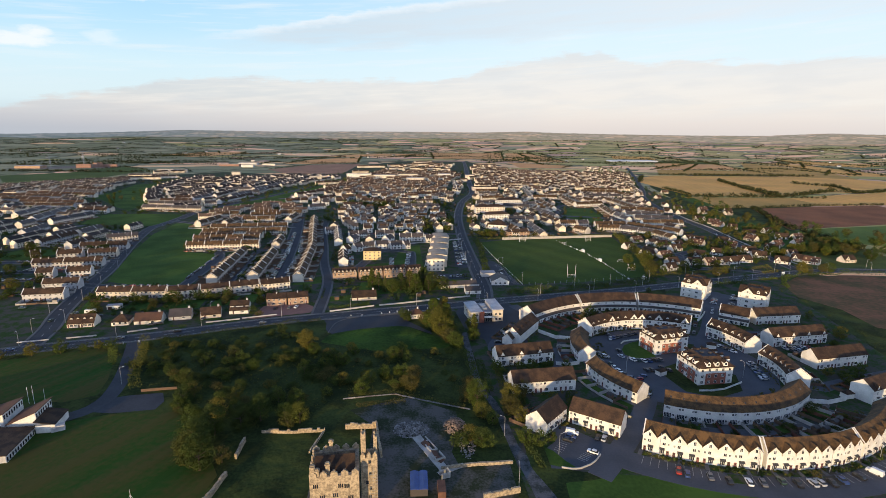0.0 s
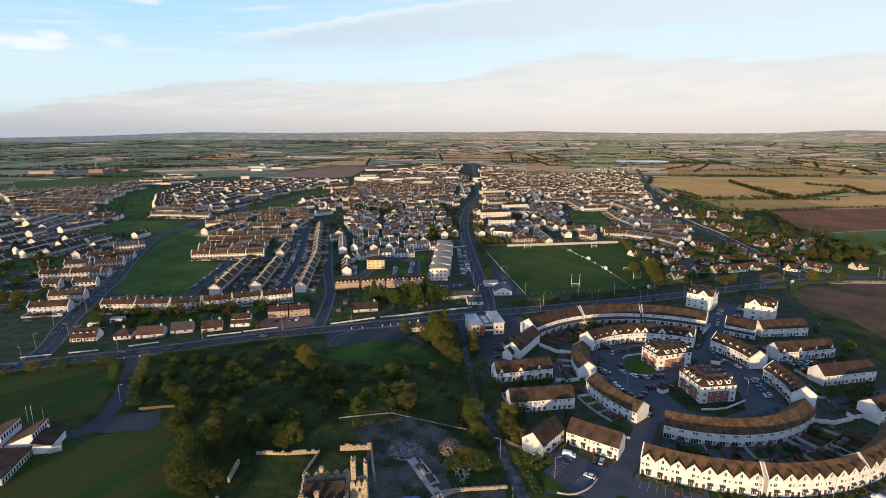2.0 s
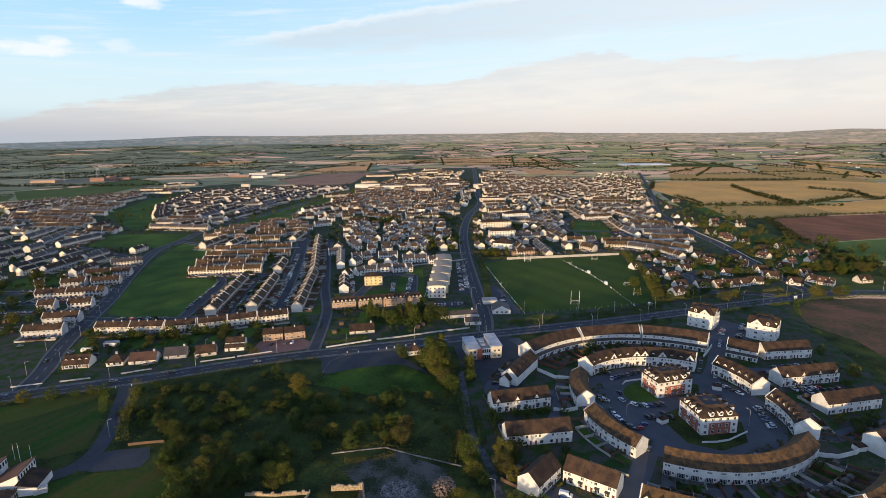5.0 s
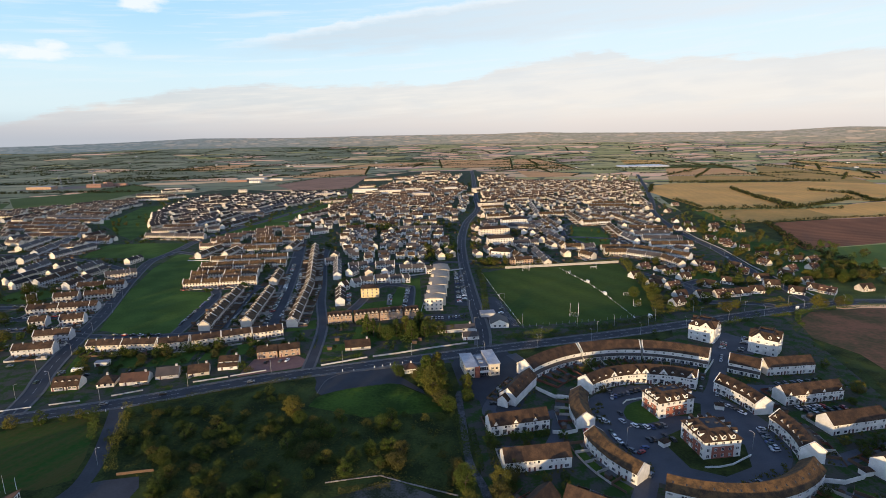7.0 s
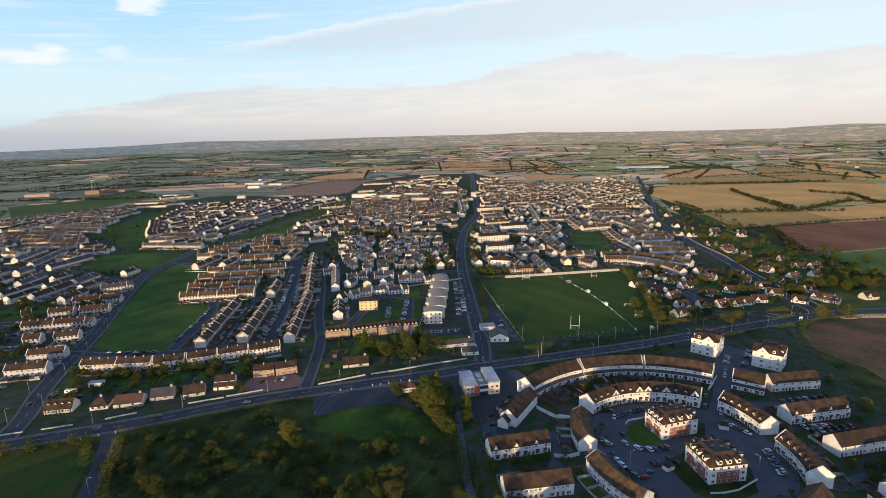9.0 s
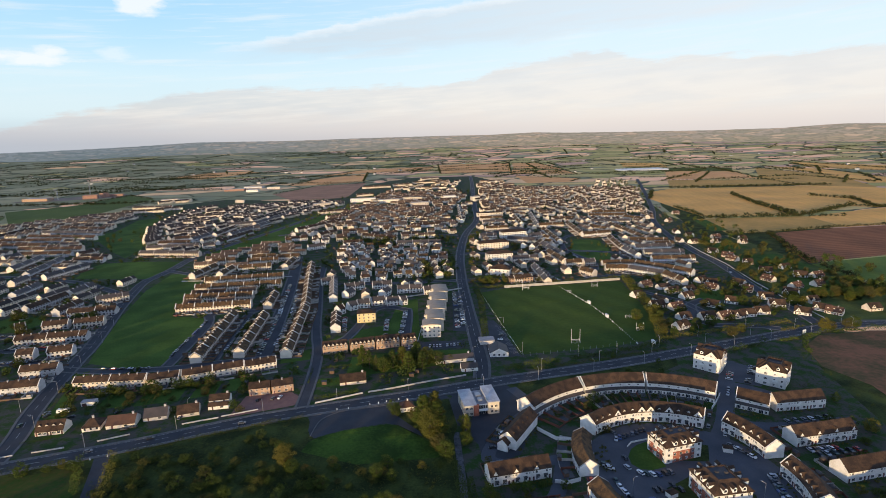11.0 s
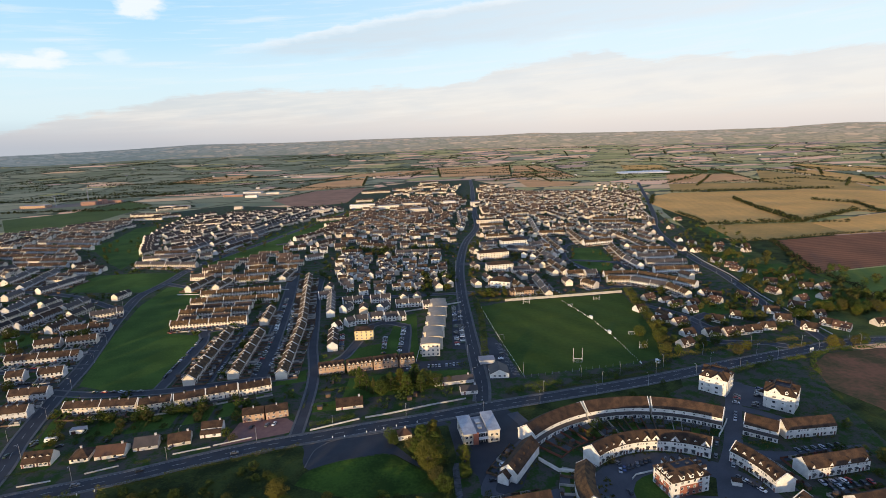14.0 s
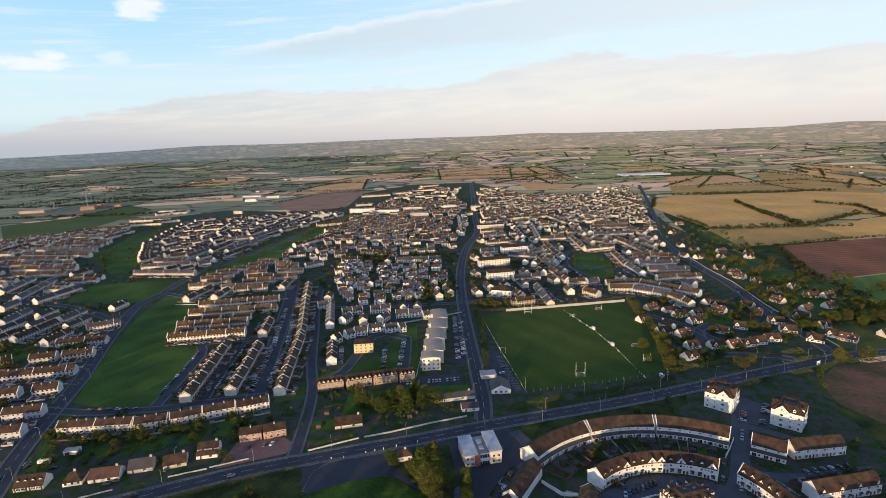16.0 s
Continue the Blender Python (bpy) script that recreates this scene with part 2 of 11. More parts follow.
def mat(name, a, b=None, scale=0.3, fine=4.0, rough=0.85, bump=0.0, metal=0.0, c=None, spread=0.0, by_object=0.0, contrast=0.5, furrow=None, swell=0.0, along=None):
    """Two-scale noise between colours a and b in world metres; spread varies single loose pieces, by_object whole objects."""
    if name in MATS:
        return MATS[name]
    m = bpy.data.materials.new(name)
    m.use_nodes = True
    nt = m.node_tree
    n, l = nt.nodes, nt.links
    bs = n["Principled BSDF"]
    bs.inputs["Roughness"].default_value, bs.inputs["Metallic"].default_value = rough, metal
    bs.inputs["Specular IOR Level"].default_value = 0.08 if rough > 0.92 else 0.22 if rough > 0.75 else 0.5
    b = b or tuple(x * 0.72 for x in a)
    geo = n.new("ShaderNodeNewGeometry")
    n1, n2 = n.new("ShaderNodeTexNoise"), n.new("ShaderNodeTexNoise")
    n1.inputs["Scale"].default_value, n1.inputs["Detail"].default_value = scale, 4
    n2.inputs["Scale"].default_value, n2.inputs["Detail"].default_value = fine, 3
    if along is None:
        l.new(geo.outputs["Position"], n1.inputs["Vector"])
    else:
        # streaks that run along one heading
        vr, vm = n.new("ShaderNodeVectorRotate"), n.new("ShaderNodeMapping")
        vr.rotation_type = "Z_AXIS"
        vr.inputs["Angle"].default_value = radians(along)
        vm.inputs["Scale"].default_value = (1.0, 0.12, 1.0)
        l.new(geo.outputs["Position"], vr.inputs["Vector"])
        l.new(vr.outputs[0], vm.inputs[0])
        l.new(vm.outputs[0], n1.inputs["Vector"])
    l.new(geo.outputs["Position"], n2.inputs["Vector"])
    add = n.new("ShaderNodeMath")
    add.operation = "MULTIPLY_ADD"
    add.inputs[1].default_value = 0.45
    l.new(n2.outputs[0], add.inputs[0])
    l.new(n1.outputs[0], add.inputs[2])
    rm = n.new("ShaderNodeMapRange")
    rm.inputs[1].default_value, rm.inputs[2].default_value = 0.72 - contrast * 0.42, 0.72 + contrast * 0.42
    l.new(add.outputs[0], rm.inputs[0])
    mx = n.new("ShaderNodeMix")
    mx.data_type = "RGBA"
    mx.inputs[6].default_value, mx.inputs[7].default_value = (*a, 1), (*b, 1)
    l.new(rm.outputs[0], mx.inputs[0])
    last = mx.outputs[2]
    if furrow:
        # drill lines: width in metres, heading in degrees, depth of tone
        mp, wv, rf, mf = n.new("ShaderNodeMapping"), n.new("ShaderNodeTexWave"), n.new("ShaderNodeMapRange"), n.new("ShaderNodeMix")
        mp.inputs["Rotation"].default_value = (0, 0, radians(furrow[1]))
        l.new(geo.outputs["Position"], mp.inputs[0])
        l.new(mp.outputs[0], wv.inputs["Vector"])
        wv.inputs["Scale"].default_value, wv.inputs["Distortion"].default_value = 0.314 / furrow[0], 2.5
        wv.inputs["Detail"].default_value, wv.inputs["Detail Scale"].default_value = 2.0, 0.3
        rf.inputs[3].default_value, rf.inputs[4].default_value = 1.0 - furrow[2], 1.0 + furrow[2]
        l.new(wv.outputs["Fac"], rf.inputs[0])
        mf.data_type, mf.blend_type = "RGBA", "MULTIPLY"
        mf.inputs[0].default_value = 1.0
        l.new(last, mf.inputs[6])
        l.new(rf.outputs[0], mf.inputs[7])
        last = mf.outputs[2]
    if spread or by_object:
        hs = n.new("ShaderNodeHueSaturation")
        src = geo.outputs["Random Per Island"]
        if by_object:
            src = n.new("ShaderNodeObjectInfo").outputs["Random"]
        amount = spread or by_object
        v = n.new("ShaderNodeMapRange")
        v.inputs[3].default_value, v.inputs[4].default_value = 1 - amount, 1 + amount
        l.new(src, v.inputs[0])
        l.new(v.outputs[0], hs.inputs["Value"])
        if c:
            m3 = n.new("ShaderNodeMix")
            m3.data_type = "RGBA"
            m3.inputs[7].default_value = (*c, 1)
            r3 = n.new("ShaderNodeMapRange")
            r3.inputs[1].default_value, r3.inputs[2].default_value = 0.55, 1.0
            oi = n.new("ShaderNodeObjectInfo").outputs["Random"]
            l.new(oi, r3.inputs[0])
            l.new(r3.outputs[0], m3.inputs[0])
            l.new(last, m3.inputs[6])
            last = m3.outputs[2]
        l.new(last, hs.inputs["Color"])
        last = hs.outputs[0]
    l.new(last, bs.inputs["Base Color"])
    if bump:
        bp = n.new("ShaderNodeBump")
        bp.inputs["Strength"].default_value, bp.inputs["Distance"].default_value = bump, 0.05
        l.new(add.outputs[0], bp.inputs["Height"])
        l.new(bp.outputs[0], bs.inputs["Normal"])
    if swell:
        # broad unevenness of the ground
        sb = n.new("ShaderNodeBump")
        sb.inputs["Strength"].default_value, sb.inputs["Distance"].default_value = 1.0, swell
        l.new(n1.outputs[0], sb.inputs["Height"])
        if bump:
            l.new(sb.outputs[0], bp.inputs["Normal"])
        else:
            l.new(sb.outputs[0], bs.inputs["Normal"])
    MATS[name] = m
    return m


WHITE = mat("white_render", (0.74, 0.72, 0.68), (0.58, 0.56, 0.52), 0.3, 2.2, 0.9, 0.1, contrast=0.4)
CREAM = mat("cream_render", (0.72, 0.64, 0.54), (0.53, 0.47, 0.39), 0.2, 3, 0.9, 0.1, by_object=0.2)
PALE = mat("grey_render", (0.52, 0.51, 0.50), (0.34, 0.33, 0.33), 0.2, 2, 0.9, 0.1, by_object=0.2)
PINKISH = mat("buff_brick_wall", (0.46, 0.32, 0.22), (0.34, 0.23, 0.16), 0.5, 8, 0.9, 0.2)
BRICK = mat("red_brick_wall", (0.33, 0.125, 0.085), (0.24, 0.09, 0.065), 0.6, 9, 0.9, 0.2)
ROOF = mat("brown_concrete_tiles", (0.074, 0.044, 0.026), (0.034, 0.022, 0.016), 0.3, 2.0, 0.85, 0.3, by_object=0.15, contrast=0.28)
ROOF_TAN = mat("ochre_brown_tiles", (0.118, 0.068, 0.030), (0.046, 0.031, 0.019), 0.4, 2.0, 0.85, 0.3, contrast=0.28)
ROOF_GREY = mat("dark_slate_tiles", (0.070, 0.057, 0.050), (0.042, 0.036, 0.034), 0.2, 2.5, 0.7, 0.2, by_object=0.2)
ROOF_RED = mat("rust_red_tiles", (0.125, 0.064, 0.042), (0.072, 0.044, 0.032), 0.2, 2.5, 0.85, 0.2)
CONC = mat("pale_concrete", (0.46, 0.43, 0.39), (0.32, 0.30, 0.27), 0.3, 3, 0.9, 0.2)
TRIM = mat("white_painted_trim", (0.78, 0.77, 0.74), (0.7, 0.69, 0.66), 0.5, 3, 0.6)
DARKTRIM = mat("black_canopy_sheet", (0.03, 0.03, 0.032), (0.05, 0.05, 0.05), 0.5, 3, 0.6)
GLASS = mat("window_glass", (0.02, 0.024, 0.03), (0.035, 0.04, 0.05), 0.4, 2, 0.12)
DOORS = mat("painted_door", (0.16, 0.05, 0.04), (0.08, 0.05, 0.05), 0.2, 2, 0.5, by_object=0.5)
# paler than the main road: bluish skylight of the shaded estate put into the colour
ESTATE_ROAD = mat("pale_worn_asphalt", (0.088, 0.092, 0.104), (0.062, 0.066, 0.076), 0.09, 1.2, 0.9, 0.1)
ASPHALT = mat("asphalt", (0.047, 0.050, 0.058), (0.033, 0.036, 0.043), 0.09, 1.2, 0.85, 0.1)
TARMAC = mat("worn_tarmac", (0.058, 0.061, 0.070), (0.038, 0.041, 0.048), 0.07, 0.9, 0.9, 0.1)
PAVE = mat("concrete_pavement", (0.13, 0.128, 0.128), (0.09, 0.09, 0.09), 0.2, 2, 0.9)
LINE = mat("road_paint", (0.46, 0.45, 0.42), (0.25, 0.25, 0.24), 0.8, 4, 0.7)
GRASS = mat("mown_grass", (0.072, 0.122, 0.022), (0.040, 0.076, 0.014), 0.03, 0.7, 0.95, 0.3, swell=1.0, contrast=0.32)
# darker copy of the mown grass, with the trees' shade in its colour
SHADED_LAWN = mat("coarse_lawn", (0.058, 0.105, 0.016), (0.026, 0.050, 0.009), 0.05, 0.6, 0.97, 0.5, swell=2.2, contrast=0.3)
PITCH = mat("playing_field_grass", (0.070, 0.098, 0.017), (0.036, 0.066, 0.012), 0.014, 0.3, 0.95, 0.2, furrow=(26.0, -35, 0.08), swell=3.5)
# drier streaks along the sun's heading paint sunlit bands between tree shadows
SUNSTREAK_LAWN = mat("dry_patchy_lawn", (0.028, 0.070, 0.011), (0.070, 0.066, 0.018), 0.08, 0.5, 0.95, 0.3, contrast=0.26, swell=1.6, along=26)
ROUGH = mat("rough_grass", (0.056, 0.072, 0.019), (0.022, 0.031, 0.010), 0.07, 0.9, 0.97, 0.8, swell=1.6, contrast=0.3)
GARDEN = mat("garden_ground", (0.030, 0.060, 0.014), (0.068, 0.064, 0.054), 0.14, 0.8, 0.95, 0.5, contrast=0.2)
STRAW = mat("stubble_field", (0.82, 0.425, 0.125), (0.60, 0.325, 0.10), 0.01, 0.12, 0.95, furrow=(16.0, 12, 0.02), swell=6.0)
PLOUGH = mat("ploughed_soil", (0.29, 0.118, 0.058), (0.19, 0.084, 0.045), 0.02, 0.25, 0.97, 0.4, furrow=(9.0, 80, 0.14))
FALLOW = mat("fallow_field", (0.59, 0.325, 0.098), (0.36, 0.225, 0.07), 0.012, 0.15, 0.95)
PASTURE = mat("pasture", (0.090, 0.122, 0.034), (0.062, 0.090, 0.026), 0.01, 0.15, 0.95, swell=4.0)
BARK = mat("bark", (0.10, 0.075, 0.055), (0.06, 0.045, 0.035), 1.0, 6, 0.95, 0.4)
LEAF = mat("leaves_olive_green", (0.080, 0.100, 0.019), (0.036, 0.056, 0.012), 0.35, 1.5, 0.95, spread=0.28, c=(0.120, 0.104, 0.022))
LEAF_DARK = mat("leaves_dark_green", (0.058, 0.078, 0.019), (0.029, 0.044, 0.011), 0.35, 1.5, 0.95, spread=0.28, c=(0.078, 0.074, 0.019))
LEAF_RUST = mat("leaves_russet", (0.098, 0.086, 0.026), (0.054, 0.052, 0.017), 0.35, 1.5, 0.95, spread=0.28)
STONE = mat("grey_limestone", (0.47, 0.375, 0.255), (0.21, 0.168, 0.118), 1.3, 6.0, 0.95, 0.8, contrast=0.36)
RUBBLE = mat("broken_stone", (0.28, 0.265, 0.25), (0.12, 0.115, 0.11), 0.5, 2.0, 0.95, 0.5, spread=0.4)
DIRT = mat("bare_earth", (0.112, 0.102, 0.092), (0.032, 0.040, 0.020), 0.10, 1.1, 0.97, 0.5, contrast=0.26)
BLUE = mat("blue_sheet_roof", (0.03, 0.07, 0.24), (0.025, 0.05, 0.17), 0.4, 3, 0.5)
METAL = mat("galvanised_steel", (0.42, 0.43, 0.44), (0.33, 0.34, 0.35), 0.6, 5, 0.5, metal=0.6)
FLATROOF = mat("grey_roof_felt", (0.30, 0.30, 0.32), (0.21, 0.21, 0.225), 0.2, 2, 0.8)
RUBBER = mat("black_rubber", (0.02, 0.02, 0.02), (0.03, 0.03, 0.03), 2, 6, 0.9)
RED_FENCE = mat("red_stained_fence", (0.19, 0.07, 0.045), (0.12, 0.055, 0.04), 0.6, 4, 0.9)
WOODF = mat("fence_timber", (0.16, 0.10, 0.065), (0.10, 0.07, 0.05), 0.6, 4, 0.9)

# open country: a patchwork of fields with dark hedge lines
LAND = bpy.data.materials.new("patchwork_farmland")
LAND.use_nodes = True
ln, ll = LAND.node_tree.nodes, LAND.node_tree.links
l_geo = ln.new("ShaderNodeNewGeometry")
l_map = ln.new("ShaderNodeMapping")
l_map.inputs["Scale"].default_value = (0.0050, 0.0088, 0.0)
l_map.inputs["Rotation"].default_value = (0, 0, radians(12))
ll.new(l_geo.outputs["Position"], l_map.inputs[0])
l_wob = ln.new("ShaderNodeTexNoise")
l_wob.inputs["Scale"].default_value = 2.0
ll.new(l_map.outputs[0], l_wob.inputs["Vector"])
l_mixv = ln.new("ShaderNodeMix")
l_mixv.data_type = "VECTOR"
l_mixv.inputs[0].default_value = 0.05
ll.new(l_map.outputs[0], l_mixv.inputs[4])
ll.new(l_wob.outputs[1], l_mixv.inputs[5])
l_vo, l_ve = ln.new("ShaderNodeTexVoronoi"), ln.new("ShaderNodeTexVoronoi")
l_ve.feature = "DISTANCE_TO_EDGE"
for v in (l_vo, l_ve):
    v.inputs["Scale"].default_value, v.inputs["Randomness"].default_value = 1.0, 0.75
    ll.new(l_mixv.outputs[1], v.inputs["Vector"])
l_sep = ln.new("ShaderNodeSeparateColor")
ll.new(l_vo.outputs["Color"], l_sep.inputs[0])
l_rmp = ln.new("ShaderNodeValToRGB")
l_rmp.color_ramp.interpolation = "CONSTANT"
for k, (p, col) in enumerate([(0.0, (0.35, 0.29, 0.12)), (0.20, (0.74, 0.43, 0.255)), (0.40, (0.28, 0.25, 0.095)), (0.52, (0.58, 0.37, 0.20)),
                              (0.70, (0.43, 0.32, 0.14)), (0.86, (0.46, 0.28, 0.20))]):
    e = l_rmp.color_ramp.elements[k] if k < 2 else l_rmp.color_ramp.elements.new(p)
    e.position, e.color = p, (*col, 1)
ll.new(l_sep.outputs[0], l_rmp.inputs[0])
l_n = ln.new("ShaderNodeTexNoise")
l_n.inputs["Scale"].default_value, l_n.inputs["Detail"].default_value = 0.02, 6
ll.new(l_geo.outputs["Position"], l_n.inputs["Vector"])
l_edge = ln.new("ShaderNodeMath")
l_edge.operation = "MULTIPLY_ADD"
l_edge.inputs[1].default_value, l_edge.inputs[2].default_value = 0.165, -0.052
ll.new(l_n.outputs[0], l_edge.inputs[0])
l_lt = ln.new("ShaderNodeMath")
l_lt.operation = "LESS_THAN"
ll.new(l_ve.outputs["Distance"], l_lt.inputs[0])
ll.new(l_edge.outputs[0], l_lt.inputs[1])
l_m = ln.new("ShaderNodeMix")
l_m.data_type = "RGBA"
l_m.inputs[7].default_value = (0.075, 0.078, 0.046, 1)
ll.new(l_lt.outputs[0], l_m.inputs[0])
# towards the sea more fields are dull green pasture, haze included in the tone
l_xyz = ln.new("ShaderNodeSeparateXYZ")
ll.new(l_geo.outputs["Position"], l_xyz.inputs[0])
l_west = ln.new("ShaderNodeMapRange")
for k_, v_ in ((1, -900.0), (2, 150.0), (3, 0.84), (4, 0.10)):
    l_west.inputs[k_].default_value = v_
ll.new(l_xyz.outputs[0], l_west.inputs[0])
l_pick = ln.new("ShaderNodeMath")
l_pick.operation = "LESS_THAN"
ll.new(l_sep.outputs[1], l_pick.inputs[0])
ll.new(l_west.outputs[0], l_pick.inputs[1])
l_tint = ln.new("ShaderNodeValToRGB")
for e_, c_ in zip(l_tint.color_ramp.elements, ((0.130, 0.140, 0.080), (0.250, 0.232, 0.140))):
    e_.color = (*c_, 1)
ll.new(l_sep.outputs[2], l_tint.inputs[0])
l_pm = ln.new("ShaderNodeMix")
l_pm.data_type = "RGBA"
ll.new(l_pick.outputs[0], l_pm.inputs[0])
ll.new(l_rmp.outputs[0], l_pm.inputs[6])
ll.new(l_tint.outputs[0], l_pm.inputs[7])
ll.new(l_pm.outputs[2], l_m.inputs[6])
# values lifted above the field tones, in place of distance haze
l_hv = ln.new("ShaderNodeHueSaturation")
l_vr = ln.new("ShaderNodeMapRange")
l_vr.inputs[3].default_value, l_vr.inputs[4].default_value = 1.0, 1.70
ll.new(l_n.outputs[0], l_vr.inputs[0])
ll.new(l_vr.outputs[0], l_hv.inputs["Value"])
ll.new(l_m.outputs[2], l_hv.inputs["Color"])
ll.new(l_hv.outputs[0], ln["Principled BSDF"].inputs["Base Color"])
ln["Principled BSDF"].inputs["Roughness"].default_value = 0.95
ln["Principled BSDF"].inputs["Specular IOR Level"].default_value = 0.05

MUD = mat("weedy_soil", (0.19, 0.095, 0.058), (0.075, 0.064, 0.032), 0.03, 0.3, 0.97, 0.4, contrast=0.3)
GRAVEL = mat("pale_gravel_lane", (0.118, 0.118, 0.124), (0.042, 0.048, 0.044), 0.25, 1.6, 0.95, 0.4, contrast=0.3)
HARVEST = mat("harvested_brown_field", (0.78, 0.40, 0.165), (0.60, 0.305, 0.13), 0.012, 0.15, 0.95, furrow=(18.0, 80, 0.06), swell=4.0)
TILLED = mat("tilled_brown_field", (0.38, 0.21, 0.135), (0.26, 0.15, 0.10), 0.02, 0.25, 0.97, furrow=(14.0, 85, 0.25))
ROOF_FAR = mat("mixed_far_tiles", (0.108, 0.068, 0.045), (0.056, 0.042, 0.034), 0.1, 1.0, 0.85, spread=0.45)
ROOF_SLATE = mat("dark_far_tiles", (0.066, 0.052, 0.045), (0.038, 0.033, 0.031), 0.1, 1.0, 0.85, spread=0.42)
HEDGE_FAR = mat("dark_hedge_leaves", (0.046, 0.050, 0.018), (0.026, 0.031, 0.012), 0.3, 1.2, 0.95, spread=0.25)
WALL_FAR = mat("mixed_pale_render", (0.76, 0.66, 0.52), (0.60, 0.53, 0.43), 0.1, 1.0, 0.9, spread=0.16)
VAULT = mat("cream_roof_sheet", (0.39, 0.32, 0.24), (0.31, 0.25, 0.19), 0.2, 2, 0.9)

# ---- building helpers ----


def mesh(name, verts, faces, mats, idx=None, smooth=False):
    me = bpy.data.meshes.new(name)
    me.from_pydata([tuple(v) for v in verts], [], faces)
    for m in mats if isinstance(mats, (list, tuple)) else [mats]:
        me.materials.append(m)
    if idx:
        me.polygons.foreach_set("material_index", idx)
    if smooth:
        me.polygons.foreach_set("use_smooth", [True] * len(me.polygons))
    me.update()
    return me


def part(name, me, parent, m=None, label=""):
    ob = new(name, me)
    ob.parent = parent
    if m is not None:
        ob.matrix_basis = m
    if label:
        ob["label"] = label
    return ob


def thing(name, x, y, z=0.0, rz=0.0, label="", category="", group=""):
    ob = new(name)
    ob.empty_display_size = 0.5
    ob.matrix_basis = pose(x, y, z, 0, 0, rz)
    return tagged(ob, label, category, group)


class Shape:
    """Collects boxes and prisms into one mesh."""

    def __init__(self):
        self.v, self.f, self.i = [], [], []

    def add(self, verts, faces, k=0):
        o = len(self.v)
        self.v += [tuple(p) for p in verts]
        self.f += [tuple(o + j for j in f) for f in faces]
        self.i += [k] * len(faces)

    def box(self, x0, x1, y0, y1, z0, z1, k=0, m=None):
        p = [(x, y, z) for z in (z0, z1) for x, y in ((x0, y0), (x1, y0), (x1, y1), (x0, y1))]
        if m is not None:
            p = [m @ Vector(q) for q in p]
        self.add(p, [(3, 2, 1, 0), (4, 5, 6, 7), (0, 1, 5, 4), (1, 2, 6, 5), (2, 3, 7, 6), (3, 0, 4, 7)], k)

    def prism(self, ring, z0, z1, k=0):
        n = len(ring)
        p = [(x, y, z0) for x, y in ring] + [(x, y, z1) for x, y in ring]
        self.add(p, [tuple(range(n - 1, -1, -1)), tuple(range(n, 2 * n))] + [(j, (j + 1) % n, n + (j + 1) % n, n + j) for j in range(n)], k)

    def tube(self, a, b, r0, r1, n=6, k=0):
        a, b = Vector(a), Vector(b)
        q = (b - a).to_track_quat("Z", "Y")
        p = [c + q @ Vector((r * math.cos(t * math.tau / n), r * math.sin(t * math.tau / n), 0)) for c, r in ((a, r0), (b, r1)) for t in range(n)]
        self.add(p, [(j, (j + 1) % n, n + (j + 1) % n, n + j) for j in range(n)] + [tuple(range(n - 1, -1, -1)), tuple(range(n, 2 * n))], k)

    def done(self, name, mats, smooth=False):
        return mesh(name, self.v, self.f, mats, self.i, smooth)


def box_mesh(name, sx_, sy_, sz_, m, chamfer=0.0):
    s = Shape()
    if chamfer:
        c = chamfer
        s.prism([(-sx_ / 2 + c, -sy_ / 2), (sx_ / 2 - c, -sy_ / 2), (sx_ / 2, -sy_ / 2 + c), (sx_ / 2, sy_ / 2 - c), (sx_ / 2 - c, sy_ / 2), (-sx_ / 2 + c, sy_ / 2), (-sx_ / 2, sy_ / 2 - c), (-sx_ / 2, -sy_ / 2 + c)], 0, sz_)
    else:
        s.box(-sx_ / 2, sx_ / 2, -sy_ / 2, sy_ / 2, 0, sz_)
    return s.done(name, m)


def ribbon_pts(pts, off):
    """The line pts moved sideways (left positive)."""
    out = []
    p = [Vector(q) for q in pts]
    for j, q in enumerate(p):
        a = (p[j] - p[j - 1]).normalized() if j else (p[1] - p[0]).normalized()
        b = (p[j + 1] - p[j]).normalized() if j < len(p) - 1 else a
        t = (a + b).normalized()
        n = Vector((-t.y, t.x))
        out.append(q + n * off / max(0.5, n.dot(Vector((-a.y, a.x)))))
    return out


def smooth_line(pts, step=12.0):
    p = [Vector(q) for q in pts]
    out = []
    for j in range(len(p) - 1):
        a, b, c, d = p[max(j - 1, 0)], p[j], p[j + 1], p[min(j + 2, len(p) - 1)]
        n = max(1, int((c - b).length / step))
        for k in range(n):
            t = k / n
            out.append(0.5 * ((2 * b) + (c - a) * t + (2 * a - 5 * b + 4 * c - d) * t * t + (3 * b - a - 3 * c + d) * t ** 3))
    return out + [p[-1]]


